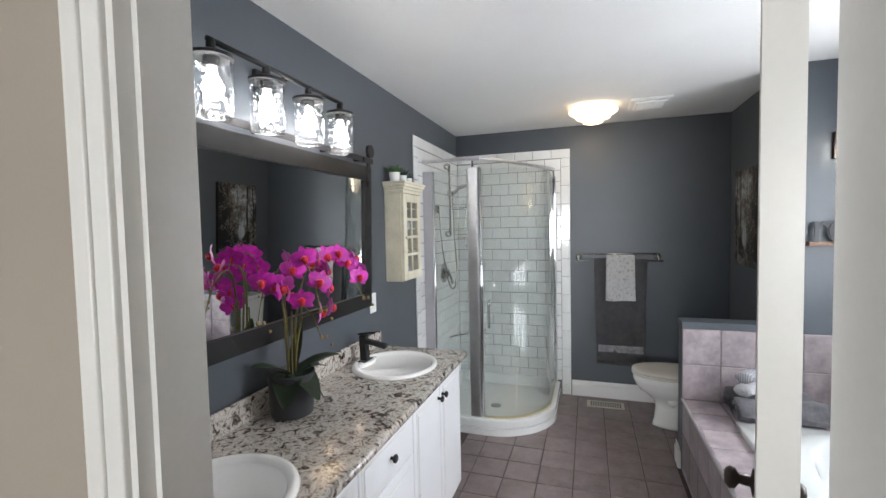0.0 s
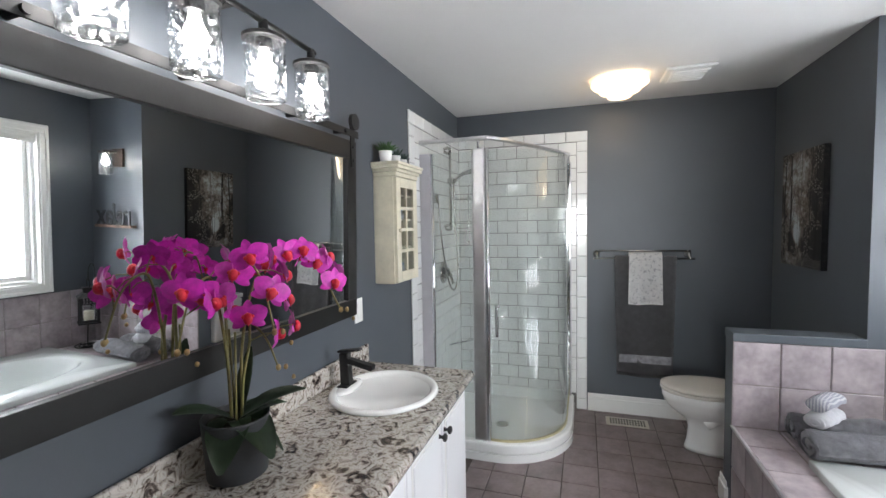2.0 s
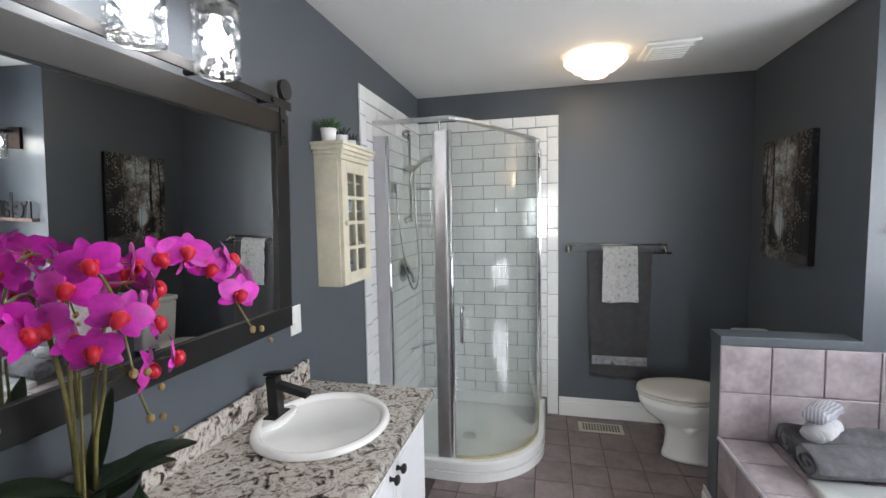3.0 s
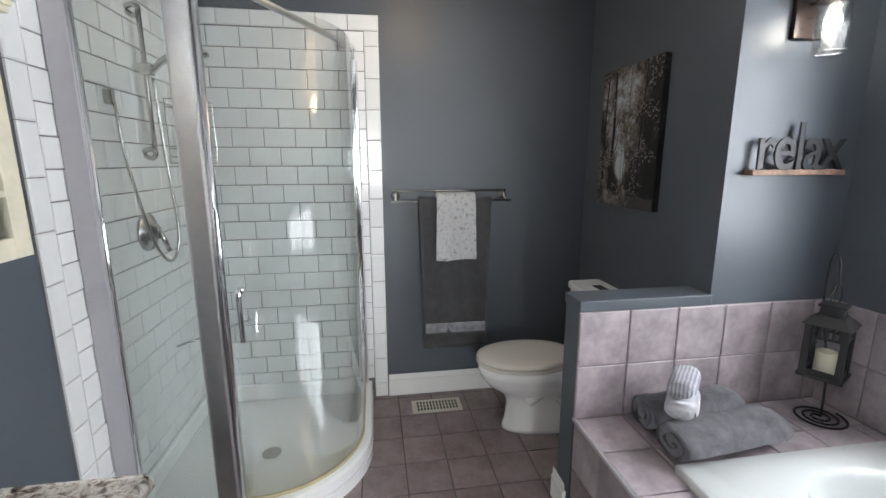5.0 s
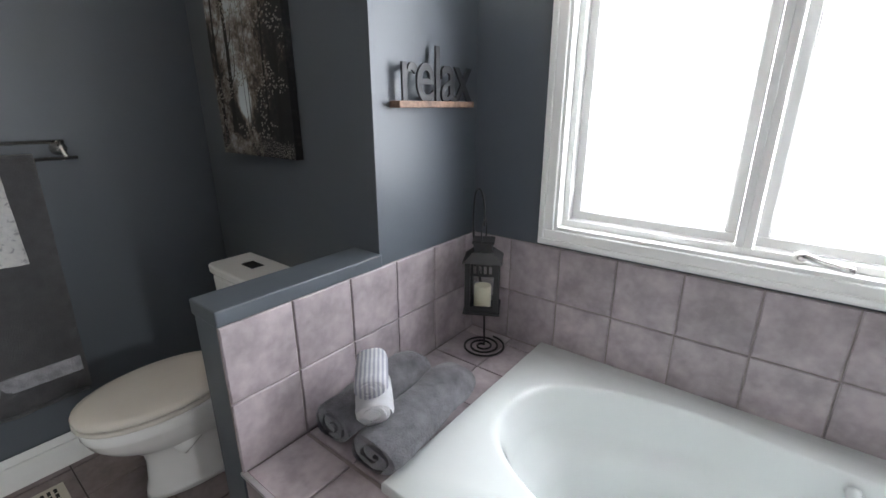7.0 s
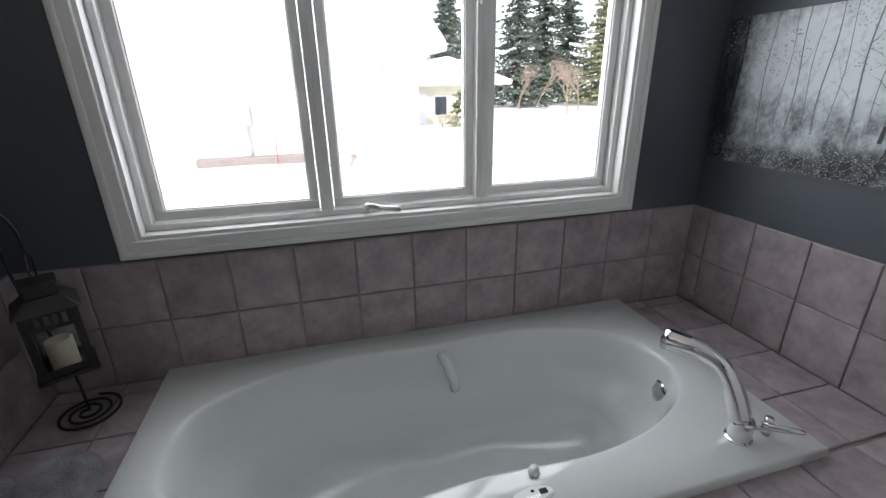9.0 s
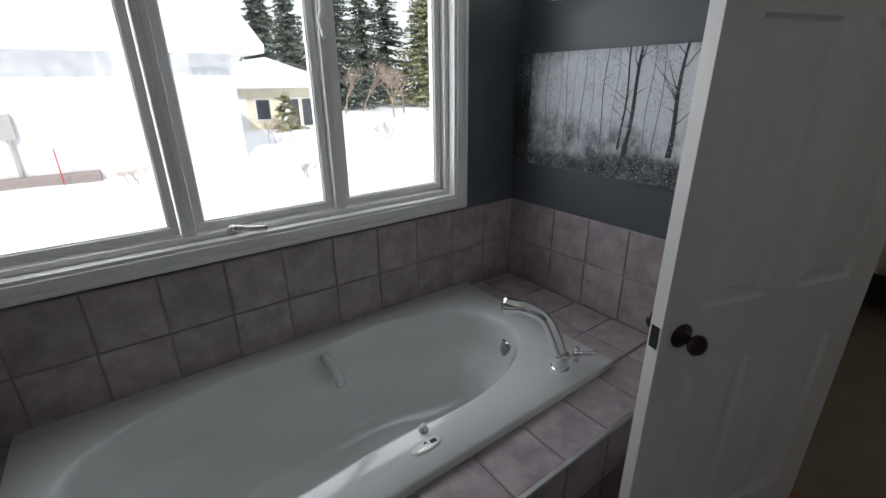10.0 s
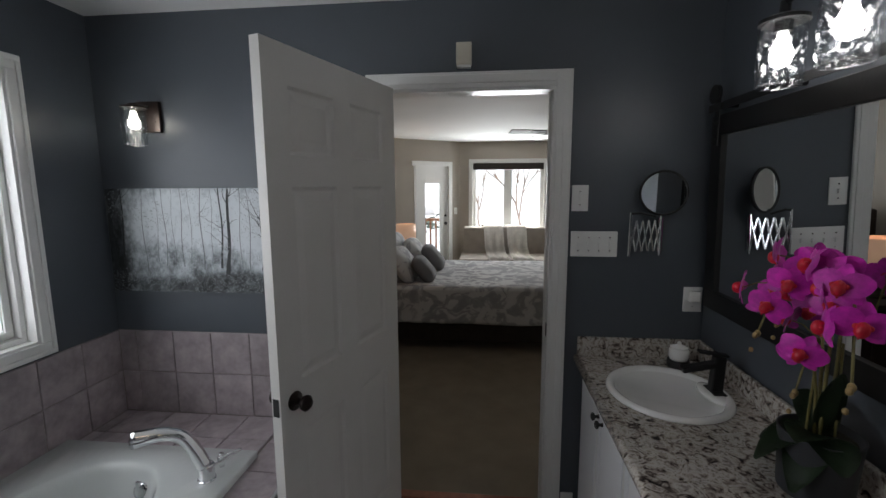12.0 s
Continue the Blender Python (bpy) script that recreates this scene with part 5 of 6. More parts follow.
def forest_canvas(name, o, u, w, h, label, ink, bark, far_bark, leaf, leaves, trunks, ground, seed):
    """A stretched canvas printed with woods: tones in the ink, trunks, boughs and leaf flecks laid on it."""
    o, u = Vector(o), Vector(u)
    up = Vector((0, 0, 1))
    n = u.cross(up)
    t = thing(name, o + u * w / 2, label, "canvas print")
    rnd = random.Random(seed)
    d = .030

    def quad(b, pts, off):
        b.faces.new([b.verts.new(o + u * min(max(x, 0), w) + up * min(max(z, 0), h) + n * (d + off)) for x, z in pts])

    b = bmesh.new()
    f = [o, o + u * w, o + u * w + up * h, o + up * h]
    lo, hi = [b.verts.new(p) for p in f], [b.verts.new(p + n * d) for p in f]
    b.faces.new(hi), b.faces.new(lo[::-1])
    for k in range(4):
        b.faces.new((lo[k], lo[(k + 1) % 4], hi[(k + 1) % 4], hi[k]))
    part("canvas", b, ink, t)
    far = bmesh.new()
    for x, w0, lean, foot, boughs in trunks:
        b, off = (bmesh.new(), .0012) if w0 >= .008 else (far, .0006)
        x, line = x * w, []
        for i in range(11):
            q = i / 10
            line.append((x + lean * q * h + .006 * math.sin(q * 6 + x * 40), h * (foot + (1 - foot) * q), w0 * (1.25 - .25 * min(1, q * 6)) * (1 - .45 * q)))
        for (a, za, wa), (c, zc, wc2) in zip(line, line[1:]):
            quad(b, [(a - wa / 2, za), (a + wa / 2, za), (c + wc2 / 2, zc), (c - wc2 / 2, zc)], off)
        for k in range(boughs):
            px, pz, _ = line[rnd.randint(3, 9)]
            ang, wd = rnd.choice((1, -1)) * rnd.uniform(.3, 1.2), w0 * .32
            for q in range(6):
                nx, nz = px + .05 * h * math.sin(ang), pz + .05 * h * math.cos(ang)
                quad(b, [(px, pz), (px + wd, pz), (nx + wd * .7, nz), (nx, nz)], off + .0003)
                px, pz, wd, ang = nx, nz, wd * .76, ang + rnd.uniform(-.45, .45)
        if b is not far:
            part("printed_trunk", b, bark, t, "dark printed tree trunk")
    part("printed_far_wood", far, far_bark, t, "pale printed trunks in the mist", kind="stuff")
    fl = bmesh.new()
    for k in range(leaves):
        x, z = rnd.uniform(0, w), h * (ground + (1 - ground) * rnd.random())
        if noise.noise(Vector((x * 7, z * 9, seed))) < .02:
            continue
        s = rnd.uniform(.002, .0045) * (1.7 if w < h else 1)
        quad(fl, [(x - s, z), (x, z - s * .6), (x + s, z + s * .3), (x, z + s * .7)], .0020)
    for k in range(leaves):
        x, z = rnd.uniform(0, w), h * ground * rnd.random() * (.8 + .4 * noise.noise(Vector((rnd.random() * 9, 0, 0))))
        s = rnd.uniform(.0015, .0035)
        quad(fl, [(x - s, z), (x, z - s * .5), (x + s, z + s * .2), (x, z + s * .5)], .0020)
    part("printed_leaves", fl, leaf, t, kind="stuff")
    return t


pr = lambda n, c, r=.6: surf(n, c, r, var=.3, scale=30, fine=120, bump=.03)
autumn = print_ink("autumn_print", [(.22, (.006, .006, .007)), (.40, (.026, .023, .022)), (.52, (.12, .098, .080)), (.66, (.25, .235, .225)), (.86, (.48, .55, .58))], 1, .518, .70,
                   ((.42, .30, .10, .15, .55), (.30, .55, .30, .22, .14), (.42, .84, .30, .16, .22), (.10, .80, .12, .2, .15), (.95, .45, .22, .7, -.28), (.30, .16, .14, .16, -.2), (.66, .20, .16, .16, -.2), (.30, .06, .26, .06, .14), (.75, .03, .4, .06, -.12)), 11, 1.15)
forest_canvas("canvas_picture", (XR, 4.705, 1.232), (0, -1, 0), .518, .70, "autumn park path print on dark stretched canvas", autumn,
              pr("print_bark", (.010, .009, .009)), pr("print_thin_bark", (.05, .055, .058)), pr("print_pale_leaf", (.25, .235, .215)), 1500,
              ((.07, .022, .03, .05, 7), (.24, .030, .02, .12, 4), (.44, .004, .01, .14, 0), (.49, .006, .02, .14, 0), (.72, .016, .03, .1, 6), (.86, .024, .02, .06, 5)), .10, 3)
misty = print_ink("misty_print", [(.10, (.016, .018, .019)), (.29, (.085, .095, .10)), (.44, (.25, .275, .29)), (.58, (.45, .49, .52)), (.76, (.66, .70, .73))], 0, 1.12, .512,
                  ((.42, .72, .40, .40, .28), (.80, .62, .25, .5, .30), (.0, .5, .10, .9, -.35), (.20, .36, .16, .2, -.06), (.75, .07, .55, .17, -.30), (.2, .05, .3, .12, -.16)), 12, .85, .7)
forest_canvas("canvas_picture", (1.852, YN, 1.118), (-1, 0, 0), 1.12, .512, "misty grey forest panorama print on stretched canvas", misty,
              pr("print_dark_bark", (.035, .038, .040)), pr("print_mist_bark", (.17, .19, .20)), pr("print_mist_leaf", (.36, .39, .40)), 2300,
              ((.02, .030, .0, .0, 3), (.07, .012, .0, .05, 3), (.17, .0045, .0, .2, 2), (.235, .003, .0, .3, 1), (.27, .0045, .0, .25, 2), (.31, .003, .0, .28, 1), (.35, .005, .0, .25, 2), (.39, .003, .0, .28, 1), (.44, .0065, .01, .22, 4), (.49, .003, .0, .28, 1), (.53, .010, .01, .24, 5),
               (.55, .020, .06, .15, 7), (.62, .004, .0, .24, 2), (.66, .0045, .0, .22, 2), (.715, .019, .02, .22, 8), (.77, .005, .0, .22, 3), (.83, .013, .10, .2, 6), (.90, .006, .0, .2, 3), (.96, .012, .0, .15, 5)), .24, 8)

# ---------- relax sign ----------
sg = thing("word_sign", (1.60, YR - .02, 1.42), "grey metal word sign reading relax on wood ledge", "wall sign")
part("ledge", box(1.398, 1.80, YR - .045, YR, 1.412, 1.433), WOODSH, sg, "reclaimed wood ledge", bevel=.002)
cu = bpy.data.curves.new("relax_text", "FONT")
cu.body, cu.size, cu.extrude, cu.space_character = "relax", .19, .004, .93
cu.offset = .001
tmp = bpy.data.objects.new("relax_text", cu)
scene.collection.objects.link(tmp)
me = bpy.data.meshes.new_from_object(tmp.evaluated_get(bpy.context.evaluated_depsgraph_get()))
bpy.data.objects.remove(tmp)
me.materials.clear()
me.materials.append(surf("grey_steel", (.030, .031, .034), .45, metal=.3, var=.1))
lt = new("letters", me)
wd = max(v.co.x for v in me.vertices) - min(v.co.x for v in me.vertices)
lt.parent = sg
lt.matrix_basis = Matrix.Translation(Vector((1.412, YR - .030, 1.433)) - BASE[sg.name]) @ Matrix.Rotation(radians(90), 4, 'X') @ Matrix.Diagonal((.375 / wd, 1.32, 1, 1))

# ---------- bathtub ----------
tub = thing("bathtub", (1.43, 2.545, 0), "white oval drop-in whirlpool bathtub", "bathtub")
BX0, BX1, BY0, BY1, BZ = .968, XW - .006, 1.622, 3.463, .492
n = 72


def basin_ring(s, dz):
    pts = []
    for k in range(n):
        a = 2 * math.pi * k / n
        cx, cy = 1.445, 2.56
        c, si = math.cos(a), math.sin(a)
        rx = .345 * s - .045 * math.exp(-((si * .78 + .02) / .22) ** 2) * (1 if c > 0 else .9) * s
        ry = .80 * (s if s > .9 else s)
        pts.append((cx + rx * math.copysign(abs(c) ** .80, c), cy + ry * math.copysign(abs(si) ** .92, si)))
    return pts, BZ + dz


b = bmesh.new()
outer = []
ring0, _ = basin_ring(1.0, 0)
ccx, ccy = 1.445, 2.56
for x, y in ring0:
    dx, dy = x - ccx, y - ccy
    k = min((BX1 - ccx) / dx if dx > 1e-6 else 1e9, (BX0 - ccx) / dx if dx < -1e-6 else 1e9, (BY1 - ccy) / dy if dy > 1e-6 else 1e9, (BY0 - ccy) / dy if dy < -1e-6 else 1e9)
    outer.append((ccx + dx * k, ccy + dy * k))
# pull the nearest rim points into the true corners
for qx in (BX0, BX1):
    for qy in (BY0, BY1):
        i = min(range(n), key=lambda k: (outer[k][0] - qx) ** 2 + (outer[k][1] - qy) ** 2)
        outer[i] = (qx, qy)
rings = [([(x, y) for x, y in outer], BZ - .04), (outer, BZ - .006), ([(x + (ccx - x) * .012, y + (ccy - y) * .006) for x, y in outer], BZ), basin_ring(1.035, 0.0), basin_ring(1.01, -.001), basin_ring(.998, -.006), basin_ring(.985, -.02), basin_ring(.965, -.05), basin_ring(.93, -.12), basin_ring(.90, -.17), basin_ring(.84, -.19), basin_ring(.80, -.26), basin_ring(.74, -.36), basin_ring(.66, -.40), basin_ring(.4, -.41)]
vr = [[b.verts.new((x, y, z)) for x, y in pts] for pts, z in rings]
for a, c in zip(vr, vr[1:]):
    for k in range(n):
        b.faces.new((a[k], a[(k + 1) % n], c[(k + 1) % n], c[k]))
b.faces.new(vr[-1])
shell = part("shell", b, TUBM, tub, smooth=True)
shell.data.polygons.foreach_set("use_smooth", [True] * len(shell.data.polygons))
part("grab_handle", tube(spline([(1.725, 2.50, BZ - .03), (1.685, 2.49, BZ - .05), (1.655, 2.475, BZ - .10), (1.665, 2.465, BZ - .15)], 12), .019), TUBM, tub, "moulded white grab handle", smooth=True)
cpx, cpy = 1.055, 2.45
cp = part("control_panel", lathe([(0, .006), (.03, .006), (.036, .003), (.037, -.001)], (cpx, cpy, BZ), 32, .62, 1.45), PLASTW, tub, "white oval control panel", smooth=False)
part("display", box(cpx - .006, cpx + .008, cpy - .036, cpy - .016, BZ + .006, BZ + .0072), DARKM, cp)
part("display", box(cpx + .004, cpx + .011, cpy - .004, cpy + .004, BZ + .006, BZ + .0072), DARKM, cp)
for k in range(7):
    part("mark", box(cpx - .014, cpx - .005, cpy - .012 + k * .007, cpy - .009 + k * .007, BZ + .006, BZ + .0068), BRUSH, cp)
part("air_knob", lathe([(0, .02), (.012, .018), (.016, 0)], (1.115, 2.42, BZ), 18), TUBM, tub, smooth=True)
part("overflow", lathe([(0, .010), (.020, .010), (.036, .004), (.037, 0)], None, 26, m=Matrix.Translation((1.36, 1.815, BZ - .085)) @ Matrix.Rotation(radians(-80), 4, 'X')), CHROME, tub, "round chrome overflow plate", smooth=True)
part("overflow_lever", box(1.352, 1.368, 1.825, 1.835, BZ - .055, BZ - .03), CHROME, tub)
for k in range(14):
    pts, _ = basin_ring(.60, 0)
    x, y = pts[(k * 5) % n]
    # the jet's shaded mouth is a near-black cap on the tub floor
    part("air_jet", lathe([(0, .002), (.003, .002), (.0035, 0)], (x, y, BZ - .405), 8), DARKM, tub)
tf = thing("tub_faucet", (1.065, 1.825, BZ), "chrome arched deck faucet on the tub rim", "faucet")
part("body", lathe([(0, 0), (.030, 0), (.030, .004), (.026, .006), (.026, .052), (.024, .056), (0, .057)], (1.065, 1.825, BZ), 28), CHROME, tf, smooth=False)
part("spout", tube(spline([(1.068, 1.828, BZ + .05), (1.09, 1.84, BZ + .115), (1.12, 1.86, BZ + .175), (1.17, 1.89, BZ + .192), (1.235, 1.93, BZ + .182)], 22), .025, 14, taper=.75), CHROME, tf, smooth=True)
part("hand_shower", tube(spline([(1.10, 1.845, BZ + .145), (1.15, 1.875, BZ + .190), (1.235, 1.925, BZ + .198)], 14), .020, 12, taper=1.15), CHROME, tf, smooth=True)
part("lever", tube(spline([(1.05, 1.81, BZ + .04), (1.02, 1.775, BZ + .05), (.995, 1.745, BZ + .058), (.99, 1.755, BZ + .066), (1.04, 1.80, BZ + .056)], 16), .006), CHROME, tf, smooth=True)
part("diverter", rod((1.055, 1.755, BZ), (1.055, 1.755, BZ + .05), .009), CHROME, tf, smooth=True)

tf.scale = (1.16, 1.16, 1.16)

# ---------- lantern on its stand ----------
LX, LY = 1.735, 3.655
ls = thing("lantern_stand", (LX, LY, DECK), "black wire stand with spiral base", "lantern stand")
sp = [(LX + (.012 + .080 * k / 70) * math.cos(k * .27), LY + (.012 + .080 * k / 70) * math.sin(k * .27), DECK + .009) for k in range(71)]
part("spiral_base", tube(sp, .0045, 7), BLACK, ls, smooth=True)
part("stem", tube(spline([(LX + .012, LY, DECK + .009), (LX + .012, LY + .01, DECK + .20), (LX + .01, LY + .06, DECK + .45), (LX - .0, LY + .055, DECK + .62), (LX - .02, LY + .02, DECK + .665), (LX - .032, LY - .01, DECK + .62), (LX - .03, LY - .012, DECK + .53)], 40), .0042, 7), BLACK, ls, smooth=True)
lan = thing("lantern", (LX - .03, LY - .012, DECK + .17), "black metal candle lantern with glass sides", "lantern")
lx, ly, lz = LX - .03, LY - .012, DECK + .195


def rotbox(x0, x1, y0, y1, z0, z1, ang=.5):
    bb = box(x0, x1, y0, y1, z0, z1)
    bmesh.ops.transform(bb, matrix=Matrix.Translation((lx, ly, lz)) @ Matrix.Rotation(ang, 4, 'Z') @ Matrix.Diagonal((1.08, 1.08, 1.04, 1)), verts=bb.verts)
    return bb


part("tray", rotbox(-.065, .065, -.065, .065, 0, .012), BLACK, lan, bevel=.003)
for sx in (-1, 1):
    for sy in (-1, 1):
        part("post", rotbox(sx * .050 - .009, sx * .050 + .009, sy * .050 - .009, sy * .050 + .009, .012, .20), BLACK, lan)
for a in range(4):
    ang = .5 + a * math.pi / 2
    part("glass_side", rotbox(-.046, .046, .050, .052, .012, .15, ang), WGLASS, lan)
    part("top_band", rotbox(-.046, .046, .047, .055, .15, .158, ang), BLACK, lan)
    part("bottom_band", rotbox(-.046, .046, .047, .055, .012, .03, ang), BLACK, lan)
    for k in range(5):
        part("slot_bar", rotbox(-.042 + k * .018, -.034 + k * .018, .048, .054, .158, .20, ang), BLACK, lan)
bb = bmesh.new()
lo = [bb.verts.new((sx * .070, sy * .070, .20)) for sx, sy in ((-1, -1), (1, -1), (1, 1), (-1, 1))]
mi = [bb.verts.new((sx * .036, sy * .036, .235)) for sx, sy in ((-1, -1), (1, -1), (1, 1), (-1, 1))]
bb.faces.new(lo[::-1]), bb.faces.new(mi)
for k in range(4):
    bb.faces.new((lo[k], lo[(k + 1) % 4], mi[(k + 1) % 4], mi[k]))
bmesh.ops.transform(bb, matrix=Matrix.Translation((lx, ly, lz)) @ Matrix.Rotation(.5, 4, 'Z') @ Matrix.Diagonal((1.08, 1.08, 1.04, 1)), verts=bb.verts)
part("roof", bb, BLACK, lan, bevel=.003)
part("chimney", rotbox(-.032, .032, -.032, .032, .235, .265), BLACK, lan, bevel=.003)
part("chimney_cap", rotbox(-.038, .038, -.038, .038, .265, .275), BLACK, lan, bevel=.003)
part("ring", tube([(lx + .048 * math.cos(a * .3), ly + .02 * math.cos(a * .3), lz + .315 + .048 * math.sin(a * .3)) for a in range(22)], .0025, 6), BLACK, lan)
part("candle", lathe([(0, 0), (.033, 0), (.033, .085), (.028, .088), (.010, .080), (0, .080)], (lx, ly, lz + .012), 24), CANDLE, lan, "ivory pillar candle", smooth=False)

# ---------- towels on the tub deck ----------
def rolled(name, c, half_l, r, flat, yaw, mat, label, turns=3.2):
    """A towel rolled or folded into a long bundle: spiral section, drawn out along its length."""
    t = thing(name, c, label, "towel")
    prof = []
    N = 90
    for k in range(N):
        a = -turns * 2 * math.pi * k / (N - 1) + math.pi
        rr = r * (1 - .86 * k / (N - 1))
        prof.append((rr * math.cos(a) * flat, rr * math.sin(a)))
    rot = Matrix.Translation(c) @ Matrix.Rotation(yaw, 4, 'Z')

    def fluff(x, y, z):
        q = Vector((x, y, z))
        return Vector((0, noise.noise(q * 60), noise.noise(q * 60 + Vector((7, 0, 0))))) * r * .045 + Vector((0, 0, noise.noise(q * 14))) * r * .10

    def strip():
        b = bmesh.new()
        m = 26
        rows = []
        for q in range(m + 1):
            s = -1 + 2 * q / m
            end = 1 - .10 * max(0, abs(s) - .8) / .2
            rows.append([b.verts.new(rot @ Vector((s * half_l + .004 * math.sin(i * .5), px * end, pz * end + .003 * math.sin(s * 7 + i * .2))) + fluff(s * half_l, px, pz)) for i, (px, pz) in enumerate(prof)])
        for a, c2 in zip(rows, rows[1:]):
            for i in range(N - 1):
                b.faces.new((a[i], a[i + 1], c2[i + 1], c2[i]))
        bmesh.ops.solidify(b, geom=b.faces[:], thickness=r * .10)
        # the packed folds inside the roll
        core = rod((-half_l * .95, 0, 0), (half_l * .95, 0, 0), r * .80, seg=24)
        for v in core.verts:
            v.co = rot @ Vector((v.co.x, v.co.y * flat, v.co.z))
        me = bpy.data.meshes.new("fold_core")
        core.to_mesh(me)
        core.free()
        b.from_mesh(me)
        bpy.data.meshes.remove(me)
        return b

    part("cloth", strip(), mat, t, smooth=True)
    return t


rolled("folded_towel", (1.185, 3.705, DECK + .072), .195, .070, 1.2, .05, GTOWEL2, "grey terry towel loosely rolled on the tub deck", 2.4)
rolled("folded_towel", (1.195, 3.535, DECK + .072), .215, .070, 1.32, .10, GTOWEL2, "grey terry towel folded flat on the tub deck", 2.2)
rolled("washcloth", (1.075, 3.60, DECK + .170), .088, .037, 1.55, .85, STRIPE, "white washcloth rolled on the grey towels", 2.6)
rolled("washcloth", (1.085, 3.615, DECK + .236), .088, .034, 1.5, .80, STRIPE2, "white and blue-grey striped rolled washcloth", 2.6)

# ---------- bedroom seen through the doorway ----------
BY = YN - .098
structure("carpet", box(-3.4, 3.2, -6.3, BY, -.12, 0), CARPET, "beige cut-pile bedroom carpet", "floor")
structure("bedroom_ceiling", box(-3.4, 3.2, -6.3, BY, H, H + .1), CEIL, "white bedroom ceiling", "ceiling")
structure("bedroom_wall_near", box(-3.3, DX0 - .07, BY - .012, BY, 0, H), TAN, "tan painted bedroom wall beside the door")
structure("bedroom_wall_near_right", box(DX1 + .07, 1.80, BY - .012, BY, 0, H), TAN, "tan painted bedroom wall by the hinge side")
structure("bedroom_wall_over_door", box(DX0 - .07, DX1 + .07, BY - .012, BY, DTOP + .07, H), TAN, "tan painted wall above the door")
structure("bedroom_wall_west", box(-3.42, -3.3, -6.3, BY, -.12, H), TAN, "tan painted bedroom wall")
structure("bedroom_wall_east", box(1.80, 1.95, -3.75, BY, -.12, H), TAN, "tan painted wall behind the bed")
QY = -4.80
bwx0, bwx1, bwz0, bwz1 = -1.02, .26, .60, 2.06
b = box(-1.35, bwx0, QY - .12, QY, -.12, H)
box(bwx1, .50, QY - .12, QY, -.12, H, b)
box(bwx0, bwx1, QY - .12, QY, -.12, bwz0, b)
box(bwx0, bwx1, QY - .12, QY, bwz1, H, b)
structure("bedroom_wall_south", b, TAN, "tan painted wall round the bedroom window")
b = box(0, 2.6, -.12, 0, -.12, H)
bmesh.ops.transform(b, matrix=Matrix.Translation((-1.35, QY, 0)) @ Matrix.Rotation(radians(143), 4, 'Z') @ Matrix.Scale(-1, 4, (0, 1, 0)), verts=b.verts)
structure("bedroom_wall_bay", b, TAN, "tan painted angled bay wall")

# angled wall with the glazed garden door
AW = Matrix.Translation((.50, QY, 0)) @ Matrix.Rotation(math.atan2(1.04, 1.30), 4, 'Z')


def angled(bm):
    bmesh.ops.transform(bm, matrix=AW, verts=bm.verts)
    return bm


g0, g1, gz = .20, .95, 2.03
b = box(0, g0, -.12, 0, -.12, H)
box(g1, 1.68, -.12, 0, -.12, H, b)
box(g0, g1, -.12, 0, gz, H, b)
structure("bedroom_wall_angled", angled(b), TAN, "tan painted angled wall with the garden door")
gd = thing("door_2", AW @ Vector((.57, 0, 0)), "white garden door with tall glass pane", "door", kind="structure")
for a in ((g0, g0 + .07), (g1 - .07, g1)):
    part("casing", angled(box(a[0] - .03, a[1] - .03, 0, .015, 0, gz + .04)), WHITE, gd)
part("head_casing", angled(box(g0 - .03, g1 + .04, 0, .017, gz - .03, gz + .05)), WHITE, gd)
for a in ((g0 + .04, g0 + .20, .02, gz - .03), (g1 - .23, g1 - .04, .02, gz - .03), (g0 + .20, g1 - .23, .02, .30), (g0 + .20, g1 - .23, gz - .26, gz - .03)):
    part("leaf", angled(box(a[0], a[1], -.07, -.03, a[2], a[3])), WHITE, gd)
part("pane", angled(box(g0 + .20, g1 - .23, -.052, -.048, .30, gz - .26)), WGLASS, gd)
part("knob", ball(AW @ Vector((g0 + .10, -.01, .98)), .03, seg=14), BLACK, gd, "dark round knob", smooth=True)
part("deadbolt", ball(AW @ Vector((g0 + .10, -.02, 1.12)), .022, seg=12), BLACK, gd, smooth=True)
part("blind_rail", angled(box(g0 + .20, g1 - .23, -.03, -.02, gz - .33, gz - .25)), PLASTW, gd)
sp2 = thing("switch_plate", AW @ Vector((.09, 0, 1.2)), "white bedroom switch plate beside the garden door", "switch plate")
part("cover", angled(box(.055, .125, 0, .006, 1.14, 1.26)), PLASTW, sp2, bevel=.002)
part("toggle", angled(box(.085, .095, .006, .015, 1.19, 1.21)), WHITE, sp2)

w2 = thing("window_2", (-.38, QY, bwz0), "white two-pane bedroom window with dark raised shade", "window", kind="structure")
for a in ((bwx0 - .07, bwx1 + .07, bwz0 - .07, bwz0), (bwx0 - .07, bwx1 + .07, bwz1, bwz1 + .07), (bwx0 - .07, bwx0, bwz0, bwz1), (bwx1, bwx1 + .07, bwz0, bwz1)):
    part("trim", box(a[0], a[1], QY, QY + .018, a[2], a[3]), WHITE, w2, bevel=.003)
wm = (bwx0 + bwx1) / 2
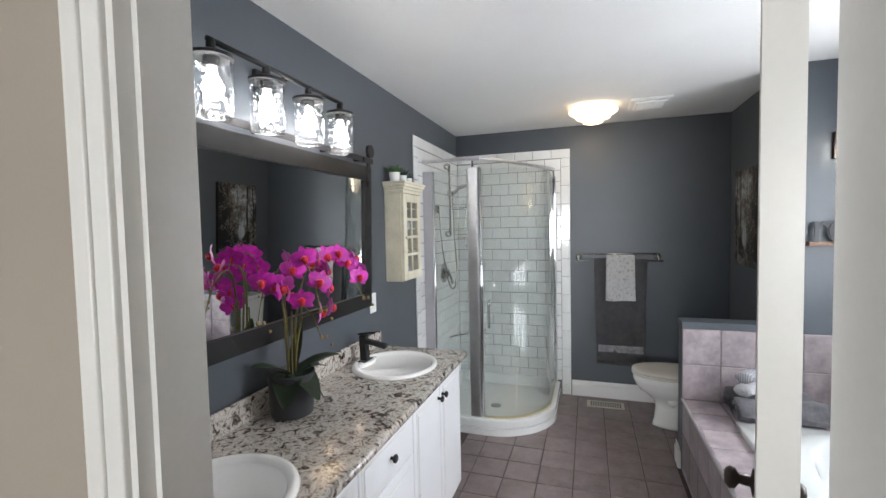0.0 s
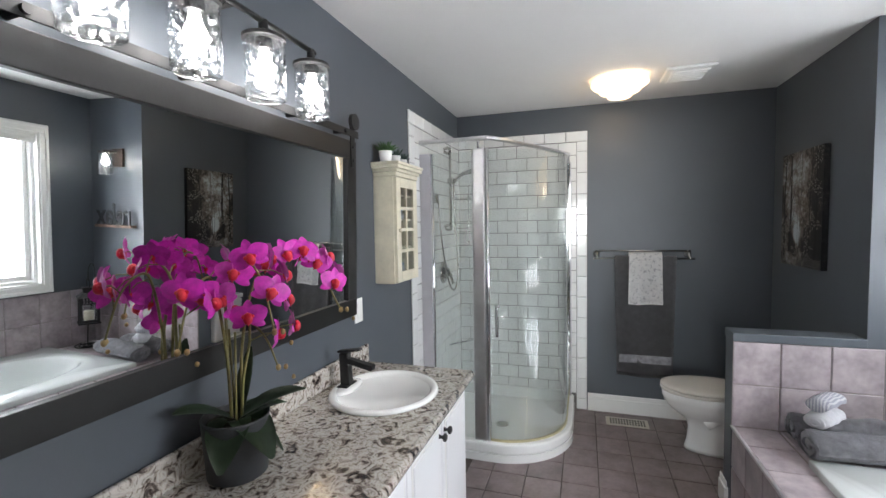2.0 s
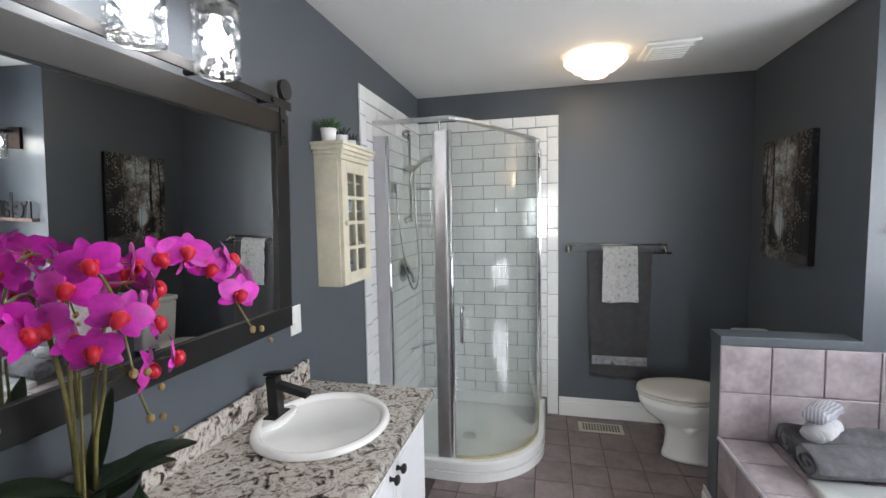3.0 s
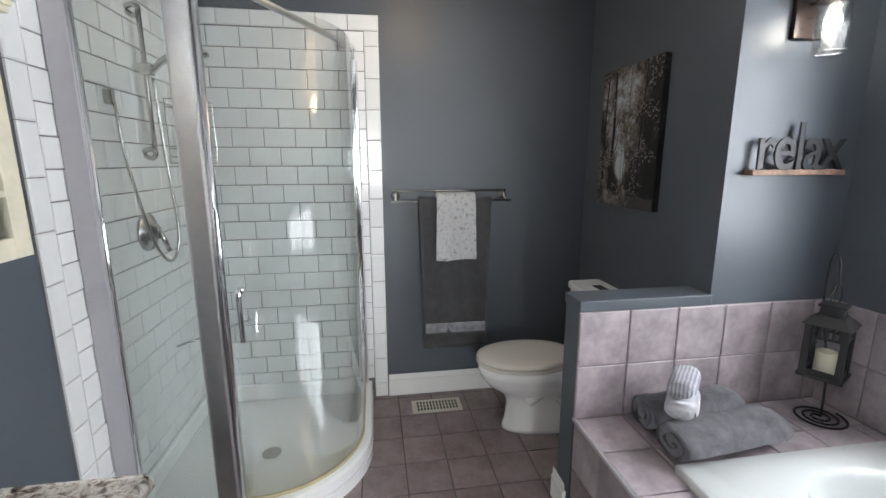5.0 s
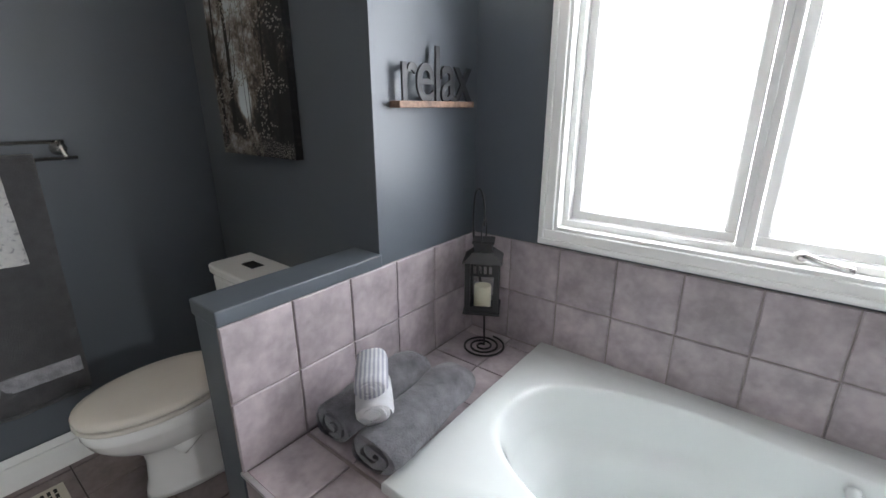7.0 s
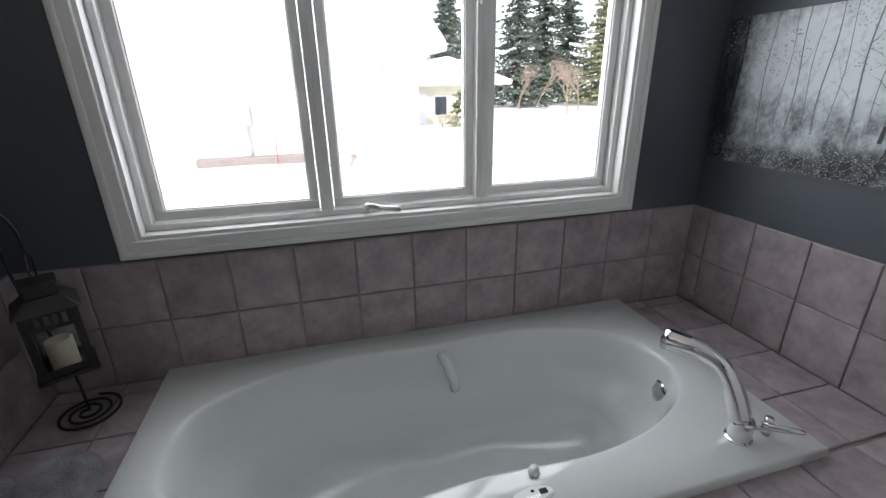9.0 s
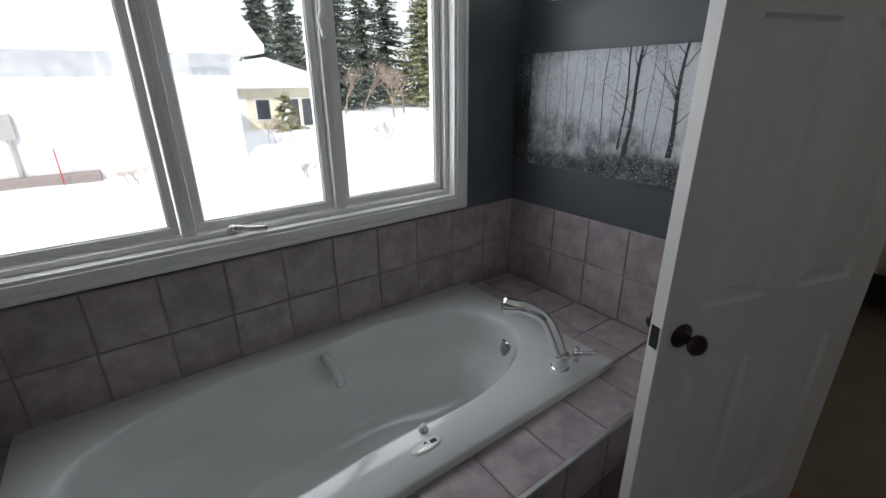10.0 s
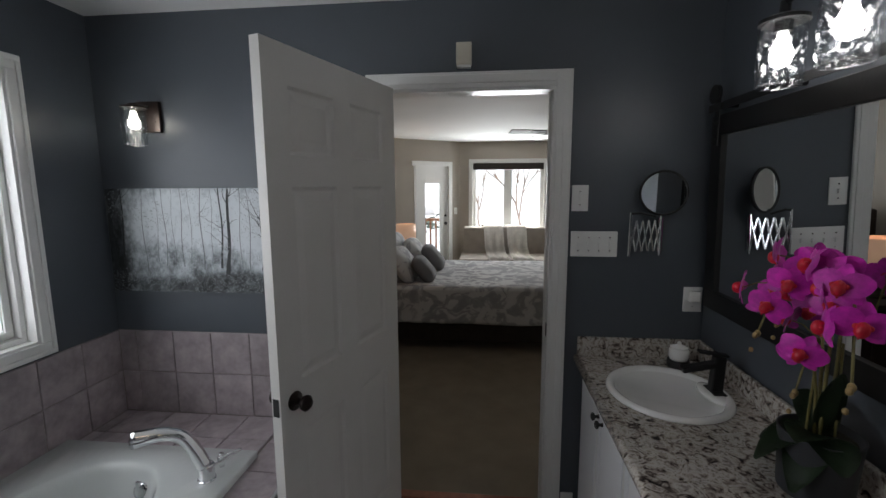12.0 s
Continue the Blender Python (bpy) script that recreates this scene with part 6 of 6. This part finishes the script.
for a in ((bwx0, bwx0 + .06, bwz0, bwz1), (bwx1 - .06, bwx1, bwz0, bwz1), (wm - .07, wm + .07, bwz0, bwz1), (bwx0 + .06, wm - .07, bwz0, bwz0 + .06), (wm + .07, bwx1 - .06, bwz0, bwz0 + .06), (bwx0 + .06, wm - .07, bwz1 - .06, bwz1), (wm + .07, bwx1 - .06, bwz1 - .06, bwz1)):
    part("frame", box(a[0], a[1], QY - .10, QY - .04, a[2], a[3]), WHITE, w2)
for a in ((bwx0 + .06, wm - .07), (wm + .07, bwx1 - .06)):
    part("pane", box(a[0], a[1], QY - .072, QY - .068, bwz0 + .06, bwz1 - .06), WGLASS, w2)
shd = thing("roman_shade", (wm, QY, bwz1 - .14), "dark brown woven shade rolled up", "blind")
part("cloth_roll", box(bwx0 + .01, bwx1 - .01, QY - .035, QY + .01, bwz1 - .12, bwz1 - .005), DARKW, shd, bevel=.01)


def soft_box(name, x0, x1, y0, y1, z0, z1, mat, parent, label="", bev=.05, wob=.012):
    b = box(x0, x1, y0, y1, z0, z1)
    bmesh.ops.subdivide_edges(b, edges=b.edges[:], cuts=9, use_grid_fill=True)
    for v in b.verts:
        v.co += Vector((noise.noise(v.co * 5), noise.noise(v.co * 5 + Vector((9, 0, 0))), noise.noise(v.co * 5 + Vector((0, 9, 0))))) * wob
    ob = part(name, b, mat, parent, label, smooth=True, bevel=0)
    md = ob.modifiers.new("round", 'BEVEL')
    md.width, md.segments, md.limit_method, md.angle_limit = bev, 3, 'ANGLE', radians(60)
    return ob


bed = thing("bed", (.15, -1.65, 0), "made bed with grey damask coverlet and dark frame", "bed")
part("frame", box(-1.0, 1.355, -2.42, -.92, .10, .30), DARKW, bed, "dark wood bed frame")
for x in (-.92, 1.28):
    for y in (-2.36, -.98):
        part("leg", box(x - .04, x + .04, y - .04, y + .04, 0, .10), DARKW, bed)
soft_box("coverlet", -1.0, 1.35, -2.48, -.84, .29, .665, BEDM, bed, "grey and white damask coverlet")
part("headboard", box(1.36, 1.44, -2.45, -.85, .2, 1.30), DARKW, bed, bevel=.02)
fb = box(-1.10, -1.04, -2.40, -.94, .18, .78)
part("footboard", fb, DARKW, bed, "dark wood footboard", bevel=.02)


def pillow(x, y, z, w, h, t, mat, tilt, label):
    p = thing("pillow", (x, y, z), label, "pillow", group="bed pillows")
    b = ball((0, 0, 0), .5, 1, 1, 1, 24)
    for v in b.verts:
        c = v.co * 2
        v.co = Vector((t * .5 * c.x * (1 - .5 * max(abs(c.y), abs(c.z)) ** 4), w * .5 * math.copysign(abs(c.y) ** .55, c.y), h * .5 * math.copysign(abs(c.z) ** .55, c.z)))
    bmesh.ops.transform(b, matrix=Matrix.Translation((x, y, z)) @ Matrix.Rotation(radians(tilt), 4, 'Y'), verts=b.verts)
    part("cushion", b, mat, p, smooth=True)


for y in (-2.05, -1.25):
    pillow(1.10, y, .86, .68, .46, .20, BEDM, 22, "damask pillow leaning on the headboard")
    pillow(.86, y, .82, .64, .42, .18, BEDM, 35, "damask pillow leaning on another")
pillow(.64, -1.2, .78, .42, .32, .15, PILLOWG, 40, "small dark grey cushion on the bed")
pillow(.62, -1.85, .80, .46, .36, .16, PILLOWG, 40, "dark grey cushion on the bed")


def bedside(y):
    n = thing("nightstand", (1.2, y, 0), "dark wood nightstand beside the bed", "nightstand", group="nightstands")
    part("top", box(.95, 1.47, y - .25, y + .25, .60, .63), DARKW, n, bevel=.005)
    part("body", box(.99, 1.47, y - .22, y + .22, .12, .60), DARKW, n)
    for z in (.2, .42):
        part("drawer", box(.975, .99, y - .20, y + .20, z, z + .18), DARKW, n, bevel=.004)
    for dx in (1.01, 1.44):
        for dy in (-.19, .19):
            part("leg", box(dx - .02, dx + .02, y + dy - .02, y + dy + .02, 0, .12), DARKW, n)
    l = thing("table_lamp", (1.15, y, .63), "lit bedside lamp with pale drum shade", "table lamp", group="bedside lamps")
    part("base", lathe([(0, 0), (.07, 0), (.07, .012), (.02, .03), (.035, .10), (.02, .18), (.010, .22), (.010, .32), (0, .32)], (1.15, y, .63), 24), BRONZE, l, smooth=True)
    part("shade", lathe([(.13, .26), (.15, .26), (.145, .48), (.14, .48), (.14, .27), (.13, .265)], (1.15, y, .63), 32), LSHADE, l, "glowing pale drum shade", smooth=True)
    point_light("bedside_light", (1.15, y, 1.02), 2.0, (1, .72, .45), .04)


bedside(-2.85)
bedside(-.45)
scr = thing("iron_scroll", (1.79, -.5, 1.3), "dark wrought iron scroll wall ornament", "wall ornament")
for s, z in ((1, 1.35), (-1, 1.6), (1, 1.85)):
    part("scroll", tube([(1.77, -.5 + s * (.02 + .09 * k / 30) * math.cos(k * .25), z + (.02 + .09 * k / 30) * math.sin(k * .25)) for k in range(31)], .010, 7), BLACK, scr, smooth=True)
part("spine", rod((1.778, -.5, 1.2), (1.778, -.5, 2.05), .010), BLACK, scr)

sf = thing("chaise", (-.4, -4.1, 0), "oatmeal upholstered sofa under the window", "sofa")
soft_box("seat", -1.05, .45, -4.55, -3.75, .12, .46, SOFA, sf)
soft_box("backrest", -1.05, .40, -4.70, -4.45, .12, .92, SOFA, sf)
soft_box("arm", -1.18, -1.02, -4.60, -3.75, .12, .64, SOFA, sf)
for x in (-1.1, .38):
    for y in (-4.6, -3.8):
        part("foot", rod((x, y, 0), (x, y, .13), .025, .02), DARKW, sf)
th = thing("throw_blanket", (-.3, -4.5, .9), "ivory throw blanket draped over the sofa", "blanket")
for x0, x1, s in ((-.62, -.28, 0), (-.22, .12, 2)):
    b = bmesh.new()
    rows = []
    prof = [(-4.73, .62), (-4.725, .93), (-4.60, .955), (-4.43, .93), (-4.38, .60), (-4.2, .49), (-3.95, .485), (-3.70, .47), (-3.70, .30)]
    for k in range(13):
        u = k / 12
        rows.append([b.verts.new((x0 + (x1 - x0) * u - .06 * i * .4, y + .01 * math.sin(u * 14 + s), z + .012 * math.sin(u * 17 + i + s))) for i, (y, z) in enumerate(prof)])
    for a, c in zip(rows, rows[1:]):
        for i in range(len(prof) - 1):
            b.faces.new((a[i], a[i + 1], c[i + 1], c[i]))
    bmesh.ops.solidify(b, geom=b.faces[:], thickness=.014)
    part("cloth", b, THROW, th, smooth=True)

FX, FY = -.93, -1.75
cf = thing("ceiling_fan", (FX, FY, H), "dark ceiling fan with amber glass light", "ceiling fan")
part("canopy", lathe([(.07, 0), (.06, -.04), (.015, -.06), (.012, -.16), (0, -.16)], (FX, FY, H), 24), BRONZE, cf, smooth=True)
part("motor", lathe([(0, -.15), (.08, -.155), (.11, -.19), (.10, -.24), (.05, -.26), (0, -.26)], (FX, FY, H), 28), BRONZE, cf, smooth=True)
for k in range(5):
    a = k * 2 * math.pi / 5 + .25
    b = box(.10, .70, -.06, .06, -.004, .004)
    bmesh.ops.transform(b, matrix=Matrix.Translation((FX, FY, H - .22)) @ Matrix.Rotation(a, 4, 'Z') @ Matrix.Rotation(.2, 4, 'X'), verts=b.verts)
    part("blade", b, DARKW, cf, bevel=.003)
part("light_bowl", lathe([(.09, -.26), (.11, -.29), (.09, -.34), (.04, -.37), (0, -.375)], (FX, FY, H), 28), glow("lit_amber_glass", (1, .55, .2), 1.6), cf, "glowing amber glass bowl", smooth=True)

# ---------- outdoors ----------
GZ = -.90
b = bmesh.new()
bmesh.ops.create_grid(b, x_segments=120, y_segments=120, size=70, matrix=Matrix.Translation((30, 0, GZ)))
for v in b.verts:
    p = v.co
    inside = p.x < 2.6 and p.y > -6.8
    v.co.z += (0 if inside else .22 * noise.noise(p * .22) + .07 * noise.noise(p * .8))
part("ground", b, SNOW, None, "deep sunlit snow over the garden", smooth=True, category="snow", kind="structure")
b = bmesh.new()
for s in range(4):
    a = [(-4000, -4000, 4000, -60), (-4000, 60, 4000, 4000), (-4000, -60, -35, 60), (95, -60, 4000, 60)][s]
    vs = [b.verts.new((x, y, GZ - .25)) for x, y in ((a[0], a[1]), (a[2], a[1]), (a[2], a[3]), (a[0], a[3]))]
    b.faces.new(vs)
part("far_ground", b, SNOW, None, "flat snow reaching the horizon", category="snow", kind="structure")
# unseen slab above the ceilings, added to keep the sun out of the house
part("sun_block_slab", box(-3.6, 2.3, -6.5, YF + .3, H + .12, H + .3), BARK, None, "unseen flat slab added over the rooms to block the sun", category="roof", kind="structure")


def pitched(name, x0, x1, y0, y1, zw, zr, axis, wall_mat, label):
    h = thing(name, ((x0 + x1) / 2, (y0 + y1) / 2, GZ), label, "house")
    part("wall", box(x0, x1, y0, y1, GZ - .3, zw), wall_mat, h)
    b = bmesh.new()
    o = .8
    if axis == 'y':
        xm = (x0 + x1) / 2
        sec = [(x0 - o, zw - .05), (x1 + o, zw - .05), (x1 + o, zw + .22), (xm, zr + .22), (x0 - o, zw + .22)]
        A, B = [[b.verts.new((x, y, z)) for x, z in sec] for y in (y0 - o, y1 + o)]
    else:
        ym = (y0 + y1) / 2
        sec = [(y0 - o, zw - .05), (y1 + o, zw - .05), (y1 + o, zw + .22), (ym, zr + .22), (y0 - o, zw + .22)]
        A, B = [[b.verts.new((x, y, z)) for y, z in sec] for x in (x0 - o, x1 + o)]
    b.faces.new(A), b.faces.new(B[::-1])
    for k in range(5):
        b.faces.new((A[k], A[(k + 1) % 5], B[(k + 1) % 5], B[k]))
    part("roof", b, SNOW, h, "thick snow-covered roof", bevel=.08)
    return h


gar = pitched("brick_house", 15.5, 23, -.45, 12, 2.35, 4.6, 'y', BRICKW, "pale brick house with snow-laden roof")
mt = part("utility_meter", box(15.32, 15.5, 4.85, 5.15, .25, .85), BRUSH, gar, "grey utility meter box")
part("conduit", rod((15.42, 5.0, -1), (15.42, 5.0, .26), .05), BRUSH, gar)
part("gate", box(15.44, 15.5, -.3, .75, -.9, 1.9), surf("pale_grey_siding", (.6, .62, .66), .7), gar, "pale grey overhead door")
bung = pitched("yellow_house", 26, 36, -7.3, -1.2, 1.25, 2.5, 'x', YELL, "yellow bungalow under heavy snow")
for y, hw, z0 in ((-4.0, .42, -.45), (-5.5, .52, -.95), (-6.6, .52, -.95)):
    wnd = part("window", box(25.9, 26.0, y - hw, y + hw, z0, .70), WHITE, bung)
    part("window_pane", box(25.86, 25.9, y - hw + .08, y + hw - .08, z0 + .08, .62), WINDK, wnd)
part("door_panel", box(25.92, 26.0, -3.2, -2.3, -1.0, .85), WHITE, bung)
part("bare_gravel", box(15.2, 15.52, 3.4, 6.6, GZ - .2, -.68), GROUT, None, "strip of bare grey gravel along the wall", category="gravel", kind="structure", bevel=.05)
stk = thing("marker_stake", (14.9, 4.2, GZ), "thin orange marker stake in the snow", "stake")
part("pole", rod((14.9, 4.2, GZ - .1), (14.9, 4.2, .05), .014), REDM, stk)
part("tip", rod((14.9, 4.2, .05), (14.9, 4.2, .12), .014, .004), PLASTW, stk)


def conifer(x, y, h, w, mat, seed):
    t = thing("spruce_tree", (x, y, GZ), "dark snow-dusted spruce behind the houses" if mat is PINE else "yellow-green pine behind the houses", "tree", group="garden conifers")
    part("trunk", rod((x, y, GZ - .2), (x, y, GZ + h * .96), .02 * h, .02, 8), BARK, t)
    rnd = random.Random(seed)
    vs, fs, sv, sf2 = [], [], [], []
    levels = int(h * 3.2)
    for k in range(levels):
        s = (k + rnd.random()) / levels
        reach = (w * 1.25 * (1 - s) ** .7 + .15) * rnd.uniform(.7, 1.1)
        for q in range(13):
            a = rnd.uniform(0, 6.283)
            d = Vector((math.cos(a), math.sin(a), 0))
            sd = Vector((-d.y, d.x, 0))
            L = reach * rnd.uniform(.55, 1.1)
            z = GZ + h * (.06 + .94 * s) + rnd.uniform(-.2, .2)
            for g in range(2 + int(L / .28)):
                u = (g + rnd.random()) / (2 + int(L / .28))
                c = Vector((x, y, z - L * .30 * u + L * .12 * u * u)) + d * L * u + sd * rnd.uniform(-.16, .16) * L * u
                f = rnd.uniform(.28, .56) * (1 - .35 * u)
                t1 = (d * rnd.uniform(.3, 1) + sd * rnd.uniform(-.9, .9) + Vector((0, 0, rnd.uniform(-.5, .15)))) * f
                t2 = sd * f * .45 + Vector((0, 0, rnd.uniform(-.25, .25) * f))
                i = len(vs)
                vs += [c - t1 * .4, c + t2, c + t1, c - t2, c - Vector((0, 0, f * .45))]
                fs += [(i, i + 1, i + 2), (i, i + 2, i + 3), (i, i + 4, i + 2)]
                if rnd.random() < .10:
                    j = len(sv)
                    lift = Vector((0, 0, .03))
                    sv += [c - t1 * .3 + lift, c + t2 * .8 + lift, c + t1 * .8 + lift, c - t2 * .8 + lift]
                    sf2.append((j, j + 1, j + 2, j + 3))
    for nm, V, F, M in (("crown", vs, fs, mat), ("snow_load", sv, sf2, SNOW)):
        me = bpy.data.meshes.new(nm)
        me.from_pydata([v - Vector((x, y, GZ)) for v in V], [], F)
        me.materials.append(M)
        ob = new(nm, me)
        ob.parent = t


def bare_tree(name, x, y, h, seed, label, spread=.6, r0=.05, depth=4):
    t = thing(name, (x, y, GZ), label, "shrub" if h < 4 else "tree", group="bare trees and shrubs")
    rnd = random.Random(seed)
    b = bmesh.new()

    def grow(p, d, L, r, k):
        q = p + d * L
        tube([p, (p + q) / 2 + Vector((rnd.uniform(-1, 1), rnd.uniform(-1, 1), 0)) * L * .06, q], r, 4, b, .65)
        if k:
            for i in range(3):
                e = (d + Vector((rnd.uniform(-1, 1), rnd.uniform(-1, 1), rnd.uniform(-.3, .6))) * spread).normalized()
                grow(p + d * L * rnd.uniform(.6, 1), e, L * rnd.uniform(.6, .8), r * .6, k - 1)

    for i in range(3 if h < 4 else 1):
        grow(Vector((x + rnd.uniform(-.3, .3) * (h < 4), y + rnd.uniform(-.3, .3) * (h < 4), GZ - .1)), Vector((rnd.uniform(-.3, .3), rnd.uniform(-.3, .3), 1)).normalized(), h * .33, r0, depth)
    part("branches", b, TWIG, t)


for k, (x, y, h, w, m) in enumerate(((40, -15, 11, 2.9, PINE), (43, -19, 12.5, 3.2, PINE), (38, -23, 12, 3.4, PINEY), (41, -27.5, 13, 3.5, PINEY), (39, -34, 10.5, 3.0, PINE), (44, -39, 12, 3.4, PINE), (48, -11, 11, 2.8, PINE), (50, -31, 14, 3.4, PINE), (36, -41, 10, 3.0, PINE), (47, -24, 13, 3.2, PINE), (52, -45, 14, 3.8, PINE), (30, -47, 11, 3.2, PINE), (55, -16, 12, 3.2, PINE), (38, -7.5, 8.5, 2.6, PINE), (41, -11, 9.5, 2.8, PINE), (44, -4, 9, 2.6, PINE), (24.3, -4.7, 1.7, .7, PINEY))):
    conifer(x, y, h, w, m, 20 + k)
for k, (x, y, h) in enumerate(((20, -11, 2.2), (22, -13.5, 2.6), (19, -15, 2.4), (17, -6.5, 1.2), (24, -17.5, 2.6), (23, -20, 2.4), (11.5, -1.0, .7), (27, -24, 3.2), (16.5, -11.5, 2.0), (13.4, 1.9, .8), (13.8, 2.6, .7), (21, -3.3, 1.5), (20, -2.6, 1.2))):
    bare_tree("bare_shrub", x, y, h, 50 + k, "leafless reddish garden shrub in the snow", .75, .013, 5)
for k, (x, y, h) in enumerate(((31, -27, 7.5), (33, -20.5, 6), (34, -9.5, 4.6), (33, -12, 5.0), (35, -14.5, 5.2), (32.5, -17, 4.6), (30, -22.5, 5.5), (29, -14, 4.4), (-1.5, -13, 6.5), (1.0, -14, 6), (-3.6, -15, 7), (.2, -17, 7), (2.6, -12, 5.5))):
    bare_tree("bare_tree", x, y, h, 80 + k, "bare grey-brown deciduous tree", .62, .06, 5)
for k, (x, y, h, w, m) in enumerate(((5.2, -22, 11, 2.6, PINE), (7.5, -24, 12, 3, PINE))):
    conifer(x, y, h, w, m, 60 + k)
fp = thing("flag_pole", (32, -25.0, GZ), "white flag pole with limp red and white flag", "flag pole")
part("pole", rod((32, -25.0, GZ), (32, -25.0, 5.2), .05, .03), PLASTW, fp)
b = bmesh.new()
box(31.98, 32.02, -25.4, -25.05, 3.4, 4.9, b)
part("flag", b, REDM, fp, "limp red flag")
part("flag_band", box(31.97, 32.03, -25.32, -25.15, 3.5, 4.7), PLASTW, fp)
shed = pitched("garden_shed", 2.2, 4.6, -12.0, -9.6, .9, 2.2, 'x', CEDAR, "small cedar shed with snowy roof")
dk = thing("deck_railing", (1.9, -6.3, GZ), "reddish cedar deck railing outside the garden door", "railing")
part("top_rail", box(.9, 3.4, -6.9, -6.8, .85, .91), CEDAR, dk)
part("bottom_rail", box(.9, 3.4, -6.88, -6.82, .05, .1), CEDAR, dk)
for k in range(3):
    part("post", box(.9 + k * 1.2, 1.0 + k * 1.2, -6.9, -6.8, GZ - .2, 1.0), CEDAR, dk)
for k in range(18):
    part("baluster", box(1.04 + k * .13, 1.075 + k * .13, -6.87, -6.83, .1, .85), CEDAR, dk)

# ---------- tile pieces ----------
P = .2085
random.seed(12)


def on_floor(x, y):
    if y > YR + .12:
        return (x > -.55 or y < 3.95) and not (x < -.02 and y > 4.3)
    return x < DECKX + .02 and (x > -.56 or y > 3.1)


tiles("tile", floor, (0, 0, -.007), (1, 0, 0), (0, 1, 0), (-.64, XR), (YN - .06, YF), P, P, .131, 4.25, .006, .007, FLOORT, keep=lambda x, y: on_floor(x, y))
tiles("tile", g_return, (0, YR - .004, 0), (1, 0, 0), (0, 0, 1), (DECKX, XW - .008), (DECK, .903), .207, .222, .774, DECK, .006, .006, MAUVE)
tiles("tile", g_east, (XW - .004, 0, 0), (0, -1, 0), (0, 0, 1), (-(YR - .010), -(YN + .010)), (DECK, .903), .2115, .222, -3.622, DECK, .006, .006, MAUVE)
tiles("tile", g_south, (0, YN + .004, 0), (-1, 0, 0), (0, 0, 1), (-(XW - .010), -.56), (DECK, .903), .207, .222, -1.785, DECK, .006, .006, MAUVE)
tiles("tile", deck, (0, 0, DECK - .008), (1, 0, 0), (0, 1, 0), (DECKX + .010, .985), (YN + .010, YR - .010), .2, .2085, .776, 3.594, .006, .008, MAUVE)
tiles("tile", deck, (0, 0, DECK - .008), (1, 0, 0), (0, 1, 0), (.985, XW - .010), (3.44, YR - .010), .207, .2085, .985, 3.594, .006, .008, MAUVE)
tiles("tile", deck, (0, 0, DECK - .008), (1, 0, 0), (0, 1, 0), (.985, XW - .010), (YN + .010, 1.65), .207, .2085, .985, 1.50, .006, .008, MAUVE)
tiles("tile", deck, (DECKX + .008, 0, 0), (0, -1, 0), (0, 0, 1), (-YR, -(YN + .01)), (.0, DECK - .012), .2085, .2085, -3.594, .245, .006, .007, MAUVE)
SP, SQ = .1660, .1022
tiles("subway_tile", g_sh_n, (0, YF - .004, 0), (1, 0, 0), (0, 0, 1), (XL + .012, SHX - .085), (.13, SHZ - .085), SP, SQ, -.235, 1.953, .0045, .008, SUBWAY, stagger=True)
tiles("border_tile", g_sh_n, (0, YF - .004, 0), (1, 0, 0), (0, 0, 1), (SHX - .083, SHX - .002), (.0, SHZ - .083), .081, SP, SHX - .083, .09, .003, .010, SUBWAY, chamfer=.006)
tiles("border_tile", g_sh_n, (0, YF - .004, 0), (1, 0, 0), (0, 0, 1), (XL + .012, SHX - .002), (SHZ - .081, SHZ), SP, .081, -.094, SHZ - .081, .003, .010, SUBWAY, chamfer=.006)
tiles("subway_tile", g_sh_w, (XL + .004, 0, 0), (0, 1, 0), (0, 0, 1), (SHY + .085, YF - .012), (.13, SHZ - .085), SP, SQ, 3.96, 1.953, .0045, .008, SUBWAY, stagger=True)
tiles("border_tile", g_sh_w, (XL + .004, 0, 0), (0, 1, 0), (0, 0, 1), (SHY, SHY + .083), (.0, SHZ - .083), .083, SP, SHY, .09, .003, .010, SUBWAY, chamfer=.006)
tiles("border_tile", g_sh_w, (XL + .004, 0, 0), (0, 1, 0), (0, 0, 1), (SHY, YF - .014), (SHZ - .081, SHZ), SP, .081, 3.88, SHZ - .081, .003, .010, SUBWAY, chamfer=.006)
